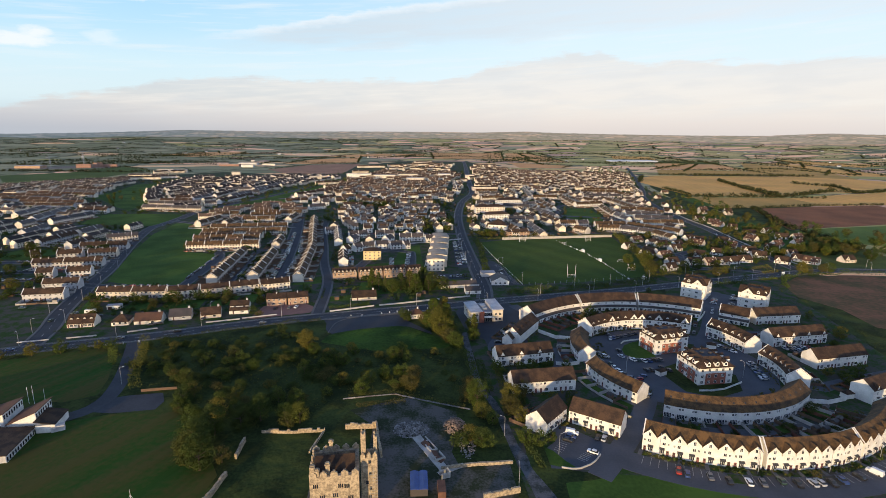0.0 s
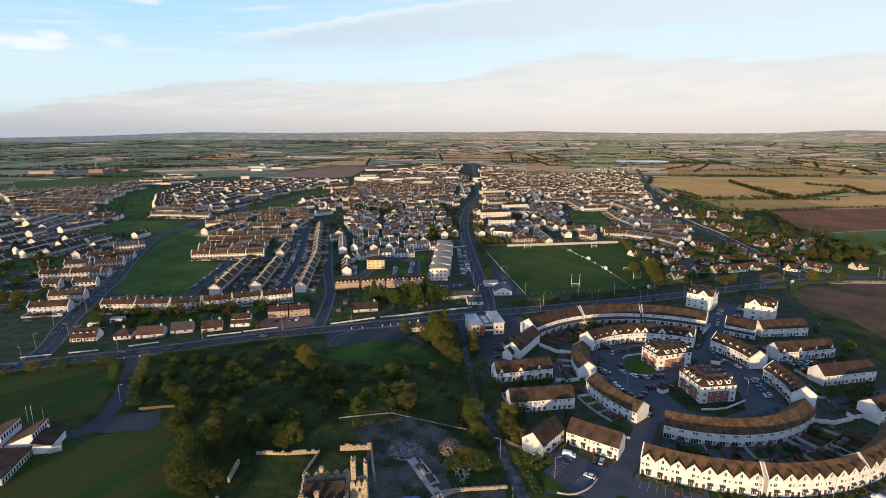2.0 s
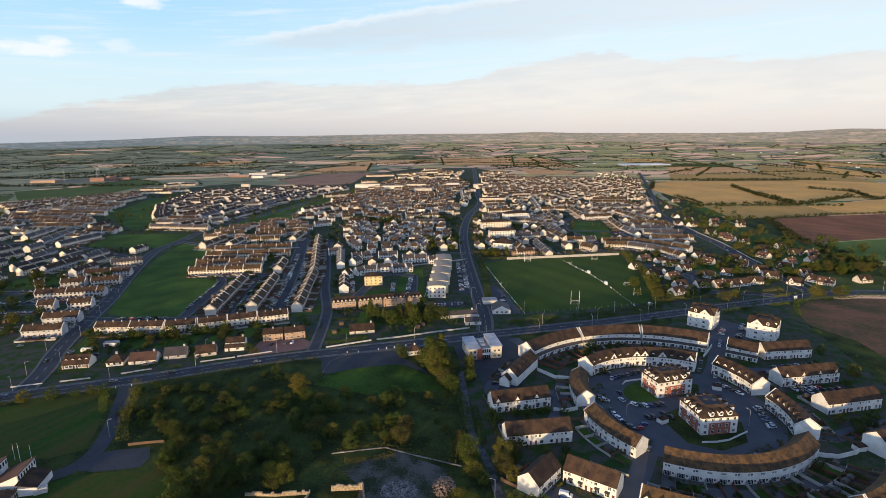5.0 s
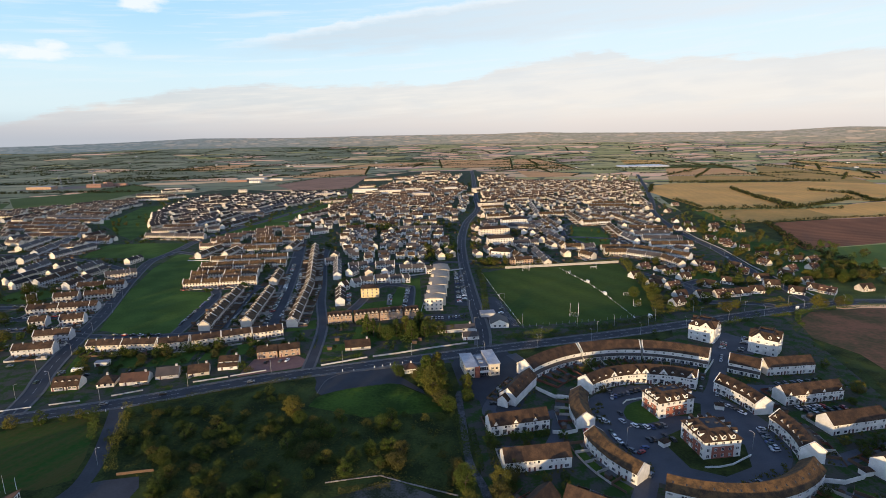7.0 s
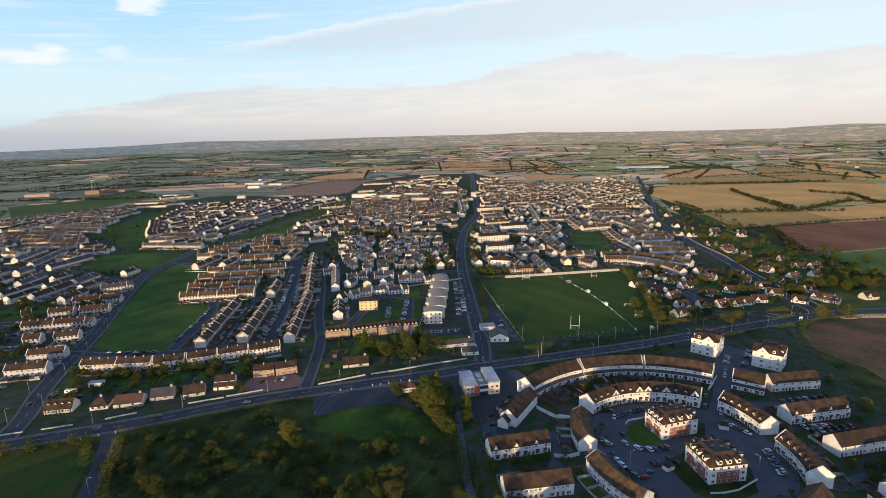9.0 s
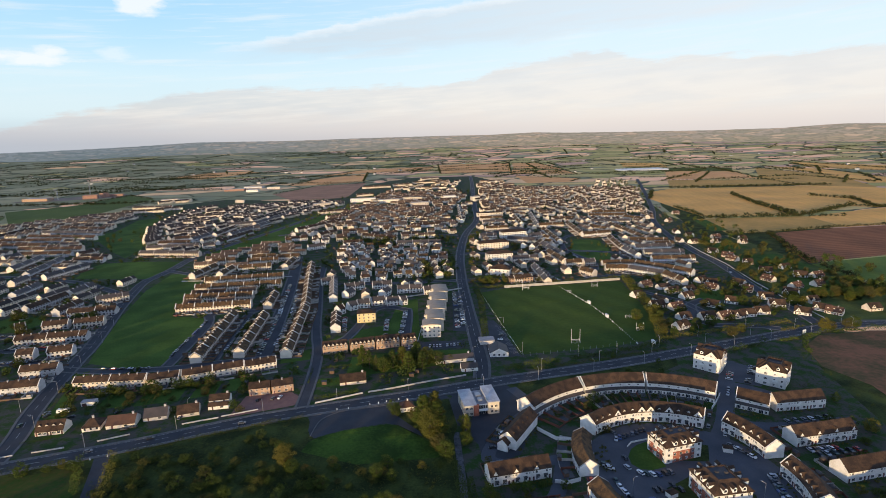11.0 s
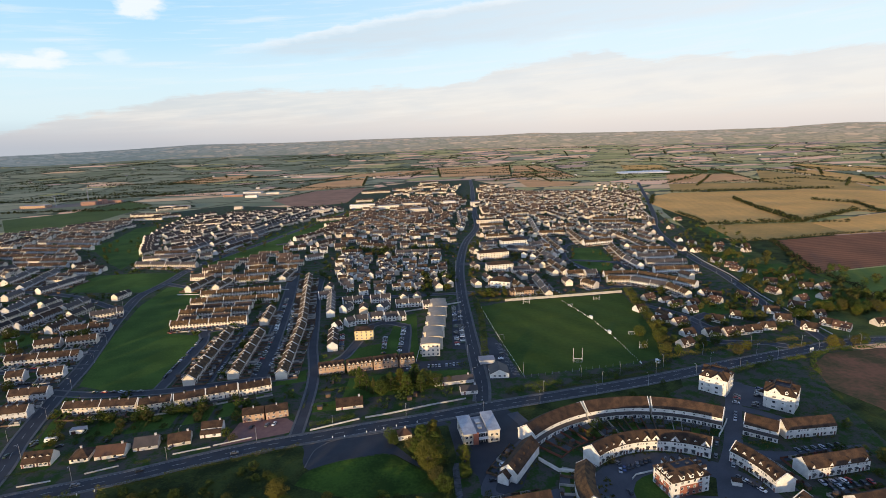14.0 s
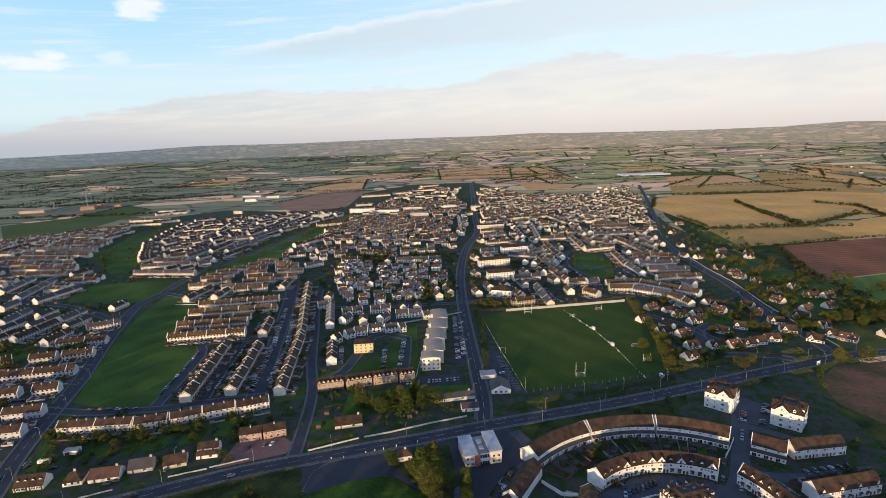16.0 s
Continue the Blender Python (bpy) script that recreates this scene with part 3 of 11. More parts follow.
def strip(name, pts, o0, o1, z0, z1, m, kind="structure", label="", parent=None):
    """A slab that follows a line, between the side offsets o0 and o1 and heights z0 and z1."""
    a, b = ribbon_pts(pts, o0), ribbon_pts(pts, o1)
    v, f = [], []
    for p, q in zip(a, b):
        v += [(p.x, p.y, z0), (p.x, p.y, z1), (q.x, q.y, z1), (q.x, q.y, z0)]
    for j in range(len(a) - 1):
        o = 4 * j
        f += [(o, o + 4, o + 5, o + 1), (o + 1, o + 5, o + 6, o + 2), (o + 2, o + 6, o + 7, o + 3)]
    f += [(0, 1, 2, 3), (len(v) - 1, len(v) - 2, len(v) - 3, len(v) - 4)]
    ob = new(name, mesh(name, v, f, m))
    if parent:
        ob.parent = parent
    else:
        tagged(ob, label, kind=kind)
    return ob


def sheet(name, ring, z, m, label="", thick=0.0):
    """A flat piece of ground with the outline ring."""
    v = [(x, y, z) for x, y in ring]
    n = len(ring)
    f = [tuple(range(n))]
    area = sum(ring[j][0] * ring[(j + 1) % n][1] - ring[(j + 1) % n][0] * ring[j][1] for j in range(n))
    if area < 0:
        f = [tuple(range(n - 1, -1, -1))]
    return tagged(new(name, mesh(name, v, f, m)), label, kind="structure")


def dashes(name, pts, off, length, gap, width, z):
    """A broken line of paint along a road."""
    p = ribbon_pts(smooth_line(pts, 3.0), off)
    s, run = Shape(), 0.0
    for a, b in zip(p, p[1:]):
        d = (b - a).length
        if run % (length + gap) < length:
            n = Vector((-(b - a).y, (b - a).x)).normalized() * width / 2
            s.add([(*(a - n), z), (*(b - n), z), (*(b + n), z), (*(a + n), z)], [(0, 1, 2, 3)])
        run += d
    return tagged(new(name, s.done(name, LINE)), "worn white line painted on the road", kind="structure")


# ---- windows, doors, chimneys: one mesh for each size ----
SHARED = {}
OCCUPIED = []


def window_mesh(w, h, m=TRIM, bars=1, glazed=True):
    """A frame with its bars as one lattice; glazed: with the glass set back in it."""
    key = ("window", w, h, m.name, bars, glazed)
    if key not in SHARED:
        t = 0.08
        xs = [-w / 2, -w / 2 + t]
        for j in range(bars):
            x = -w / 2 + w * (j + 1) / (bars + 1)
            xs += [x - 0.035, x + 0.035]
        xs += [w / 2 - t, w / 2]
        zs, nx = [0, t, h - t, h], len(xs)
        v = [(x, y, z) for y in (-0.06, 0.0) for z in zs for x in xs]
        b = 4 * nx
        f, k = [], []
        for r in range(3):
            for c in range(nx - 1):
                a = r * nx + c
                if r == 1 and c % 2 == 1:
                    q = (a, a + 1, a + nx + 1, a + nx)
                    for e in range(4):
                        f.append((q[e], q[(e + 1) % 4], q[(e + 1) % 4] + b, q[e] + b))
                        k.append(0)
                    if glazed:
                        f.append(tuple(e + b for e in q))
                        k.append(1)
                else:
                    f.append((a, a + 1, a + nx + 1, a + nx))
                    k.append(0)
        rim = list(range(nx)) + [nx * 2 - 1, nx * 3 - 1] + list(range(4 * nx - 1, 3 * nx - 1, -1)) + [2 * nx, nx]
        for a, c in zip(rim, rim[1:] + rim[:1]):
            f.append((c, a, a + b, c + b))
            k.append(0)
        SHARED[key] = mesh("window", v, f, [m, GLASS], k)
    return SHARED[key]


def pane_mesh(w, h):
    key = ("pane", w, h)
    if key not in SHARED:
        s = Shape()
        s.box(-w / 2 + 0.06, w / 2 - 0.06, -0.02, 0.04, 0.06, h - 0.06)
        SHARED[key] = s.done("pane", GLASS)
    return SHARED[key]


def door_mesh(w=0.95, h=2.05):
    key = ("door", w, h)
    if key not in SHARED:
        s = Shape()
        s.box(-w / 2 - 0.08, w / 2 + 0.08, -0.05, 0.05, 0, h + 0.08, 1)
        s.box(-w / 2, w / 2, -0.08, -0.05, 0.02, h)
        s.box(-0.2, 0.2, -0.09, -0.08, 1.25, 1.75, 2)
        SHARED[key] = s.done("door", [DOORS, TRIM, GLASS])
    return SHARED[key]


def chimney_mesh(w=1.2, d=0.6, h=1.9, m=None):
    key = ("chimney", w, d, h, m.name if m else "")
    if key not in SHARED:
        s = Shape()
        s.box(-w / 2, w / 2, -d / 2, d / 2, 0, h)
        s.box(-w / 2 - 0.08, w / 2 + 0.08, -d / 2 - 0.08, d / 2 + 0.08, h, h + 0.14)
        for x in (-w / 4, w / 4):
            s.tube((x, 0, h + 0.14), (x, 0, h + 0.6), 0.15, 0.12, 6, 1)
        SHARED[key] = s.done("chimney", [m or PALE, ROOF_RED])
    return SHARED[key]


def canopy_mesh(w=1.9, d=0.9):
    key = ("canopy", w, d)
    if key not in SHARED:
        s = Shape()
        s.add([(-w / 2, -d, 0), (w / 2, -d, 0), (w / 2, 0, 0.45), (-w / 2, 0, 0.45), (-w / 2, -d, 0.1), (w / 2, -d, 0.1), (w / 2, 0, 0.55), (-w / 2, 0, 0.55)],
              [(3, 2, 1, 0), (4, 5, 6, 7), (0, 1, 5, 4), (1, 2, 6, 5), (2, 3, 7, 6), (3, 0, 4, 7)])
        SHARED[key] = s.done("canopy", DARKTRIM)
    return SHARED[key]


def line_stations(x0, y0, x1, y1, n):
    return [Vector((x0 + (x1 - x0) * j / n, y0 + (y1 - y0) * j / n)) for j in range(n + 1)]


def arc_stations(cx, cy, r, a0, a1, n):
    return [Vector((cx + r * math.cos(radians(a0 + (a1 - a0) * j / n)), cy + r * math.sin(radians(a0 + (a1 - a0) * j / n)))) for j in range(n + 1)]


def upright(p, z, n):
    """The pose of something on a wall at p whose outside looks along n (its own -y)."""
    return Matrix.Translation((p.x, p.y, z)) @ Matrix.Rotation(math.atan2(n.x, -n.y), 4, "Z")


def terrace(st, side=1, depth=8.0, eaves=5.1, ridge=8.0, wall=CREAM, roof=ROOF, label="terrace of two-storey rendered houses under brown tiles", group="", detail=1, storeys=2,
            chimneys=1, parapets=0, gables=None, canopies=False, pattern="plain", name="terrace", chim_wall=None, back=True, skylights=0, parapet_wall=WHITE, lean_to=False, gardens=0, garden_sides=(1, -1), ov=0.35, pw=0.2, ph=0.3):
    """Houses in a row along the stations. side: which way the front looks (1: to the left of the line). detail 0 joins the windows."""
    o = sum(st, Vector((0, 0))) / len(st)
    p = [q - o for q in st]
    N = len(p)
    nor = []
    for j in range(N):
        t = (p[min(j + 1, N - 1)] - p[max(j - 1, 0)]).normalized()
        nor.append(Vector((-t.y, t.x)) * side)
    root = thing(name, o.x, o.y, 0, 0, label, "terraced houses" if N > 2 else "house", group)
    h = depth / 2
    v, f = [], []
    for q, n in zip(p, nor):
        v += [(*(q + n * h), -0.3), (*(q + n * h), eaves), (*q, ridge - 0.12), (*(q - n * h), eaves), (*(q - n * h), -0.3)]
    for j in range(N - 1):
        a = 5 * j
        f += [(a, a + 5, a + 6, a + 1), (a + 3, a + 8, a + 9, a + 4), (a + 1, a + 6, a + 7, a + 2), (a + 2, a + 7, a + 8, a + 3)]
    f += [(0, 1, 2, 3, 4), tuple(5 * (N - 1) + k for k in (4, 3, 2, 1, 0))]
    part("wall", mesh("wall", v, f, wall), root)
    sl = (ridge - eaves) / h
    th = 0.16
    v, f = [], []
    for j, (q, n) in enumerate(zip(p, nor)):
        t = (p[min(j + 1, N - 1)] - p[max(j - 1, 0)]).normalized()
        e = -t * 0.18 if j == 0 else t * 0.18 if j == N - 1 else Vector((0, 0))
        w = h + ov
        low = ridge - sl * w
        for s_, z in ((w, low), (0, ridge), (-w, low), (-w, low - th), (0, ridge - th), (w, low - th)):
            v.append((*(q + e + n * s_), z + 0.03))
    for j in range(N - 1):
        a = 6 * j
        f += [(a + k, a + 6 + k, a + 6 + (k + 1) % 6, a + (k + 1) % 6) for k in range(6)]
    f += [tuple(range(5, -1, -1)), tuple(6 * (N - 1) + k for k in range(6))]
    part("roof", mesh("roof", v, f, roof), root)
    joined, tops, far = Shape(), Shape(), o.y > 460 and group != "stepped terraces"
    OCCUPIED.append((st[0], st[-1], h + 1.5))
    rng = random.Random(int(o.x * 7 + o.y * 13))

    def opening(c, z, n, w, hh, kind="window", join=False):
        m = upright(c, z, n)
        if detail == 0 or join:
            joined.box(-w / 2, w / 2, -0.06, 0.05, 0, hh, 1 if kind == "door" else 0, m)
        elif kind == "door":
            part("door", door_mesh(), root, m)
        else:
            wd = part("window", window_mesh(w, hh, TRIM, 4 if w > 2.2 else 2 if w > 1.6 else 1, detail < 2), root, m)
            if detail > 1:
                part("pane", pane_mesh(w, hh), wd)

    for j in range(N - 1):
        a, b = p[j], p[j + 1]
        t = (b - a).normalized()
        n = Vector((-t.y, t.x)) * side
        mid, L = (a + b) / 2, (b - a).length
        fr, bk = mid + n * (h + 0.02), mid - n * (h + 0.02)
        fl = (eaves - 0.1) / storeys
        flip = 1 if j % 2 else -1
        if pattern == "plain":
            opening(fr + t * flip * L * 0.28, 0.05, n, 0.95, 2.05, "door")
            opening(fr - t * flip * L * 0.18, 0.75, n, 1.9, 1.3)
            for k in range(1, storeys):
                opening(fr - t * L * 0.24, fl * k + 0.75, n, 1.2, 1.25)
                opening(fr + t * L * 0.24, fl * k + 0.75, n, 1.2, 1.25)
        elif pattern == "town":
            opening(fr + t * flip * L * 0.30, 0.05, n, 0.95, 2.05, "door")
            opening(fr - t * flip * L * 0.12, 0.55, n, 1.7, 1.5)
            if canopies:
                part("canopy", canopy_mesh(), root, upright(fr - t * flip * L * 0.12, 2.35, n))
            for k in range(1, storeys):
                opening(fr + t * (0.0 if k % 2 else 0.5), fl * k + 0.85, n, 1.1, 1.25)
                if k == 1:
                    opening(fr + t * flip * L * 0.32, fl * k + 0.95, n, 0.7, 1.0)
        elif pattern == "garden":
            opening(fr - t * 0.15 * L, 0.1, n, 2.8, 2.1)
            opening(fr + t * 0.30 * L, 0.95, n, 0.9, 1.1)
            for k in range(1, storeys):
                opening(fr - t * L * 0.26, fl * k + 0.95, n, 0.9, 1.0)
                opening(fr - t * L * 0.04, fl * k + 0.95, n, 0.9, 1.0)
        if lean_to:
            q = mid - n * h
            lv = [(*(q + t * L * e - n * o_), z) for z, o_ in ((2.75, 2.1), (3.6, -0.1)) for e in (-0.5, 0.5)]
            lv += [(x_, y_, z_ - 0.18) for x_, y_, z_ in lv]
            part("lean_to_roof", mesh("lean_to_roof", lv, [(0, 1, 3, 2), (6, 7, 5, 4), (0, 4, 5, 1), (2, 6, 4, 0), (1, 5, 7, 3)], ROOF_GREY), root)
            lw = Shape()
            lw.add([(*(q + t * L * e - n * o_), z) for z in (-0.2, 2.6) for e, o_ in ((-0.499, 1.8), (0.499, 1.8), (0.499, 0), (-0.499, 0))], [(0, 1, 5, 4), (1, 2, 6, 5), (3, 0, 4, 7)])
            part("lean_to_wall", lw.done("lean_to_wall", wall), root)
            opening(q - n * 1.82 - t * 0.16 * L, 0.1, -n, 2.2, 2.05)
            opening(q - n * 1.82 + t * 0.28 * L, 0.5, -n, 1.0, 1.5)
            for k in range(1, storeys):
                opening(bk - t * L * 0.2, fl * k + 1.2, -n, 1.1, 0.95)
        elif back:
            hid = back == "joined"
            opening(bk - t * 0.2 * L, 0.1, -n, 1.9, 2.05, "window", hid)
            opening(bk + t * 0.26 * L, 0.95, -n, 1.0, 1.1, "window", hid)
            for k in range(1, storeys):
                opening(bk - t * L * 0.24, fl * k + 0.85, -n, 1.1, 1.15, "window", hid)
                opening(bk + t * L * 0.24, fl * k + 0.85, -n, 1.1, 1.15, "window", hid)
        form = gables
        if gables and "only" in gables:
            form = gables if j in gables["only"] else gables["rest"]
        if form and (form.get("every", 1) == 1 or j % form["every"] == form.get("from", 0)):
            for at_ in form.get("at", (0,)):
                gable(root, mid + t * L * at_, t, n, h, eaves, ridge, sl, L, form, form.get("wall", wall), roof, detail, opening)
        if chimneys and j % chimneys == 0 and j:
            cm = (upright(a - nor[j] * 0.3 * side, ridge - 0.5, nor[j]) @ Matrix.Rotation(radians(90), 4, "Z"))
            if far:
                tops.box(-0.45, 0.45, -0.3, 0.3, 0, 1.2, 0, cm)
            else:
                part("chimney", chimney_mesh(1.1, 0.55, 1.1, chim_wall), root, cm)
        if skylights:
            for q in range(skylights):
                s_ = h * 0.45
                zc = ridge - sl * s_ + 0.05
                mm = Matrix.Translation((*(mid + t * L * (q + 0.5 - skylights / 2) / skylights + n * s_), zc)) @ Matrix.Rotation(math.atan2(n.x, -n.y), 4, "Z") @ Matrix.Rotation(math.atan(sl), 4, "X")
                part("skylight", skylight_mesh(), root, mm)
    if joined.v:
        tagged(part("glazing", joined.done("glazing", [GLASS, DOORS]), root), kind="stuff")
    if parapets:
        for j in range(0, N, parapets):
            t = (p[min(j + 1, N - 1)] - p[max(j - 1, 0)]).normalized()
            q, n = p[j], nor[j]
            w = h + ov + 0.08
            low = ridge - sl * w
            vv = []
            for e in (-pw, pw):
                for s_, z in ((w, low), (0, ridge), (-w, low), (-w, low - 0.3), (0, ridge - 0.3), (w, low - 0.3)):
                    vv.append((*(q + t * e + n * s_), z + ph))
            fc = [tuple(range(5, -1, -1)), tuple(range(6, 12))] + [(k, (k + 1) % 6, 6 + (k + 1) % 6, 6 + k) for k in range(6)]
            if far:
                tops.add(vv, fc, 1)
            else:
                part("parapet", mesh("parapet", vv, fc, parapet_wall), root)
    if tops.v:
        tagged(part("ridge_trim", tops.done("ridge_trim", [PALE, parapet_wall]), root), kind="stuff")
    if detail == 2:
        # shrubs before and behind the near houses
        for j in range(N - 1):
            for sd, lo, hi, cnt in ((1, 0.8, 3.0, 2), (-1, 2.0, 8.0, 5)):
                for _ in range(cnt):
                    q = st[j].lerp(st[j + 1], rng.random()) + nor[j] * sd * (h + (1.9 if lean_to and sd < 0 else 0) + rng.uniform(lo, hi))
                    size = rng.uniform(0.35, 0.9) * (1.0 if sd > 0 else 1.5)
                    for _ in range(22):
                        c = Vector((q.x + rng.gauss(0, size * 0.5), q.y + rng.gauss(0, size * 0.5), abs(rng.gauss(size * 0.6, size * 0.35))))
                        e = Vector((rng.uniform(-1, 1), rng.uniform(-1, 1), rng.uniform(-1, 1))).normalized() * 0.22
                        g_ = e.orthogonal()
                        SHRUBS.add([c - e, c + g_, c + e, c - g_], [(0, 1, 2, 3)], rng.choice((0, 0, 1)))
    if gardens:
        plots(st, nor, h + (1.9 if lean_to else 0), gardens, rng, garden_sides)
    return root


PLOTS, FENCES, SHRUBS = Shape(), Shape(), Shape()


def plots(st, nor, h, depth, rng, sides):
    """Small plots before and behind each house: lawn, paving or soil, with fences between."""
    g = PLOTS
    for sd in sides:
        for j in range(len(st) - 1):
            a, b = st[j] + nor[j] * sd * (h + 0.1), st[j + 1] + nor[j + 1] * sd * (h + 0.1)
            c, d = b + nor[j + 1] * sd * depth, a + nor[j] * sd * depth
            near = a.y < 300
            fe = Shape() if near else FENCES
            z = 0.045
            q = [a.lerp(d, 0.3), b.lerp(c, 0.3)]
            g.add([(p.x, p.y, z) for p in (a, b, q[1], q[0])], [(0, 1, 2, 3)], 1 if rng.random() < 0.7 else 2)
            g.add([(p.x, p.y, z) for p in (q[0], q[1], c, d)], [(0, 1, 2, 3)], rng.choice((0, 2, 2, 2, 1)))
            kind = rng.choice((0, 0, 1))
            for p0, p1, hh in ((a, d, 1.5), (d, c, 1.1)):
                t = (p1 - p0).normalized()
                w = Vector((-t.y, t.x)) * 0.07
                fe.add([(*(p0 - w), -0.1), (*(p1 - w), -0.1), (*(p1 + w), -0.1), (*(p0 + w), -0.1), (*(p0 - w), hh), (*(p1 - w), hh), (*(p1 + w), hh), (*(p0 + w), hh)],
                       [(4, 5, 6, 7), (0, 1, 5, 4), (1, 2, 6, 5), (2, 3, 7, 6), (3, 0, 4, 7)], kind)
            if near:
                tagged(new("garden_fence", fe.done("garden_fence", [RED_FENCE if rng.random() < 0.4 else WOODF, CONC])), "timber garden fence between small back gardens" if kind == 0 else "rendered block wall between small back gardens", "fence", "garden fences of the crescent")
            if rng.random() < 0.35:
                m = upright(q[0].lerp(c, rng.uniform(0.5, 0.85)), 0, nor[j])
                if near:
                    shed = tagged(new("garden_shed"), "small timber garden shed with a dark roof", "shed", "garden sheds of the crescent")
                    shed.matrix_basis = m
                    part("wall", box_mesh("wall", 2.6, 2.0, 2.0, WOODF), shed)
                    part("roof", mesh("roof", [(-1.45, -1.15, 1.95), (1.45, -1.15, 1.95), (1.45, 1.15, 1.95), (-1.45, 1.15, 1.95), (-1.45, 0, 2.5), (1.45, 0, 2.5)], [(0, 1, 5, 4), (2, 3, 4, 5), (0, 4, 3), (1, 2, 5), (3, 2, 1, 0)], ROOF_GREY), shed)
                else:
                    fe.box(-1.3, 1.3, -1, 1, 0, 2.0, 1, m)
                    fe.box(-1.45, 1.45, -1.15, 1.15, 2.0, 2.12, 2, m)


def skylight_mesh():
    if "skylight" not in SHARED:
        s = Shape()
        s.box(-0.32, 0.32, -0.45, 0.45, -0.03, 0.06, 1)
        s.box(-0.26, 0.26, -0.39, 0.39, 0.06, 0.075, 0)
        SHARED["skylight"] = s.done("skylight", [GLASS, ROOF_GREY])
    return SHARED["skylight"]


def gable(root, mid, t, n, h, eaves, ridge, sl, L, g, wall, roof, detail, opening):
    """A front gable or dormer: width w, cheeks up to side, apex at peak, its face off metres from the row's middle line."""
    w, zs, zp = g.get("w", L * 0.92) / 2, g.get("side", eaves), g["peak"]
    off = g.get("off", h + 0.05)
    zb = min(zs, ridge - sl * off) - 0.4
    zp = min(zp, ridge - 0.1)

    def s_of(z):
        return max(0.0, (ridge - z) / sl)

    def at(x, s_, z):
        return (*(mid + t * x + n * s_), z)

    v = [at(-w, off, zb), at(w, off, zb), at(w, off, zs), at(0, off, zp), at(-w, off, zs), at(-w, s_of(zs) - 0.1, zs), at(w, s_of(zs) - 0.1, zs), at(0, s_of(zp) - 0.1, zp), at(-w, s_of(zb), zb), at(w, s_of(zb), zb)]
    ob = part("dormer", mesh("dormer", v, [(0, 1, 2, 3, 4), (0, 4, 5, 8), (1, 9, 6, 2), (4, 3, 7, 5), (3, 2, 6, 7)], wall), root)
    k = (zp - zs) / w
    we, f_ = w + g.get("eave", 0.18), off + 0.2
    ze = zs - g.get("eave", 0.18) * k
    v = []
    for dz in (0.03, 0.17):
        v += [at(-we, f_, ze + dz), at(0, f_, zp + dz), at(we, f_, ze + dz), at(we, s_of(ze) - 0.15, ze + dz), at(0, s_of(zp) - 0.3, zp + dz), at(-we, s_of(ze) - 0.15, ze + dz)]
    part("dormer_roof", mesh("dormer_roof", v, [(0, 1, 4, 5), (1, 2, 3, 4), (11, 10, 7, 6), (10, 9, 8, 7), (0, 6, 7, 1), (1, 7, 8, 2), (2, 8, 9, 3), (5, 11, 6, 0)], roof), ob)
    ww = g.get("window", 0)
    if ww:
        opening(mid + n * (off + 0.03), g.get("wz", zs - 0.5), n, ww, g.get("wh", 1.1))


def house(x, y, rz, w=9.0, d=7.5, eaves=4.8, ridge=7.6, wall=WHITE, roof=ROOF, label="detached two-storey white rendered house with a tiled roof", name="house", group="", detail=0, storeys=2, hip=False, chimneys=1):
    c, s_ = math.cos(radians(rz)) * w / 2, math.sin(radians(rz)) * w / 2
    if not hip:
        root = terrace([Vector((x - c, y - s_)), Vector((x + c, y + s_))], -1, d, eaves, ridge, wall, roof, label, group, detail, storeys, 0, 0, name=name)
        if chimneys:
            part("chimney", chimney_mesh(1.1, 0.6, 1.5), root, pose(c * 0.75, s_ * 0.75, ridge - 0.5, 0, 0, rz))
        return root
    root = thing(name, x, y, 0, rz, label, "house", group)
    part("wall", box_mesh("wall", w, d, eaves, wall), root)
    o, z = 0.4, eaves - 0.05
    W2, D2, r = w / 2 + o, d / 2 + o, max(0.3, w / 2 - d / 2)
    v = [(-W2, -D2, z), (W2, -D2, z), (W2, D2, z), (-W2, D2, z), (-r, 0, ridge), (r, 0, ridge), (-W2, -D2, z - 0.18), (W2, -D2, z - 0.18), (W2, D2, z - 0.18), (-W2, D2, z - 0.18)]
    part("roof", mesh("roof", v, [(0, 1, 5, 4), (1, 2, 5), (2, 3, 4, 5), (3, 0, 4), (6, 7, 1, 0), (7, 8, 2, 1), (8, 9, 3, 2), (9, 6, 0, 3), (9, 8, 7, 6)], roof), root)
    joined = Shape()
    for sd in (1, -1):
        k = max(2, int(w / 3))
        for q in range(k):
            xx = -w / 2 + w * (q + 0.5) / k
            for st_ in range(storeys):
                joined.box(xx - 0.55, xx + 0.55, sd * d / 2 - 0.05, sd * d / 2 + 0.05, 0.9 + st_ * 2.6, 2.1 + st_ * 2.6)
    tagged(part("glazing", joined.done("glazing", GLASS), root), kind="stuff")
    if chimneys:
        part("chimney", chimney_mesh(1.1, 0.6, 1.5), root, pose(r * 0.6, 0, ridge - 0.4))
    return root


def free(x, y, r=3.0):
    q = Vector((x, y))
    for a, b, w in OCCUPIED:
        if abs(q.x - a.x) > 120 or abs(q.y - a.y) > 120:
            continue
        d = b - a
        t = 0.0 if d.length_squared < 1e-6 else max(0.0, min(1.0, (q - a).dot(d) / d.length_squared))
        if (a + d * t - q).length < w + r:
            return False
    return True


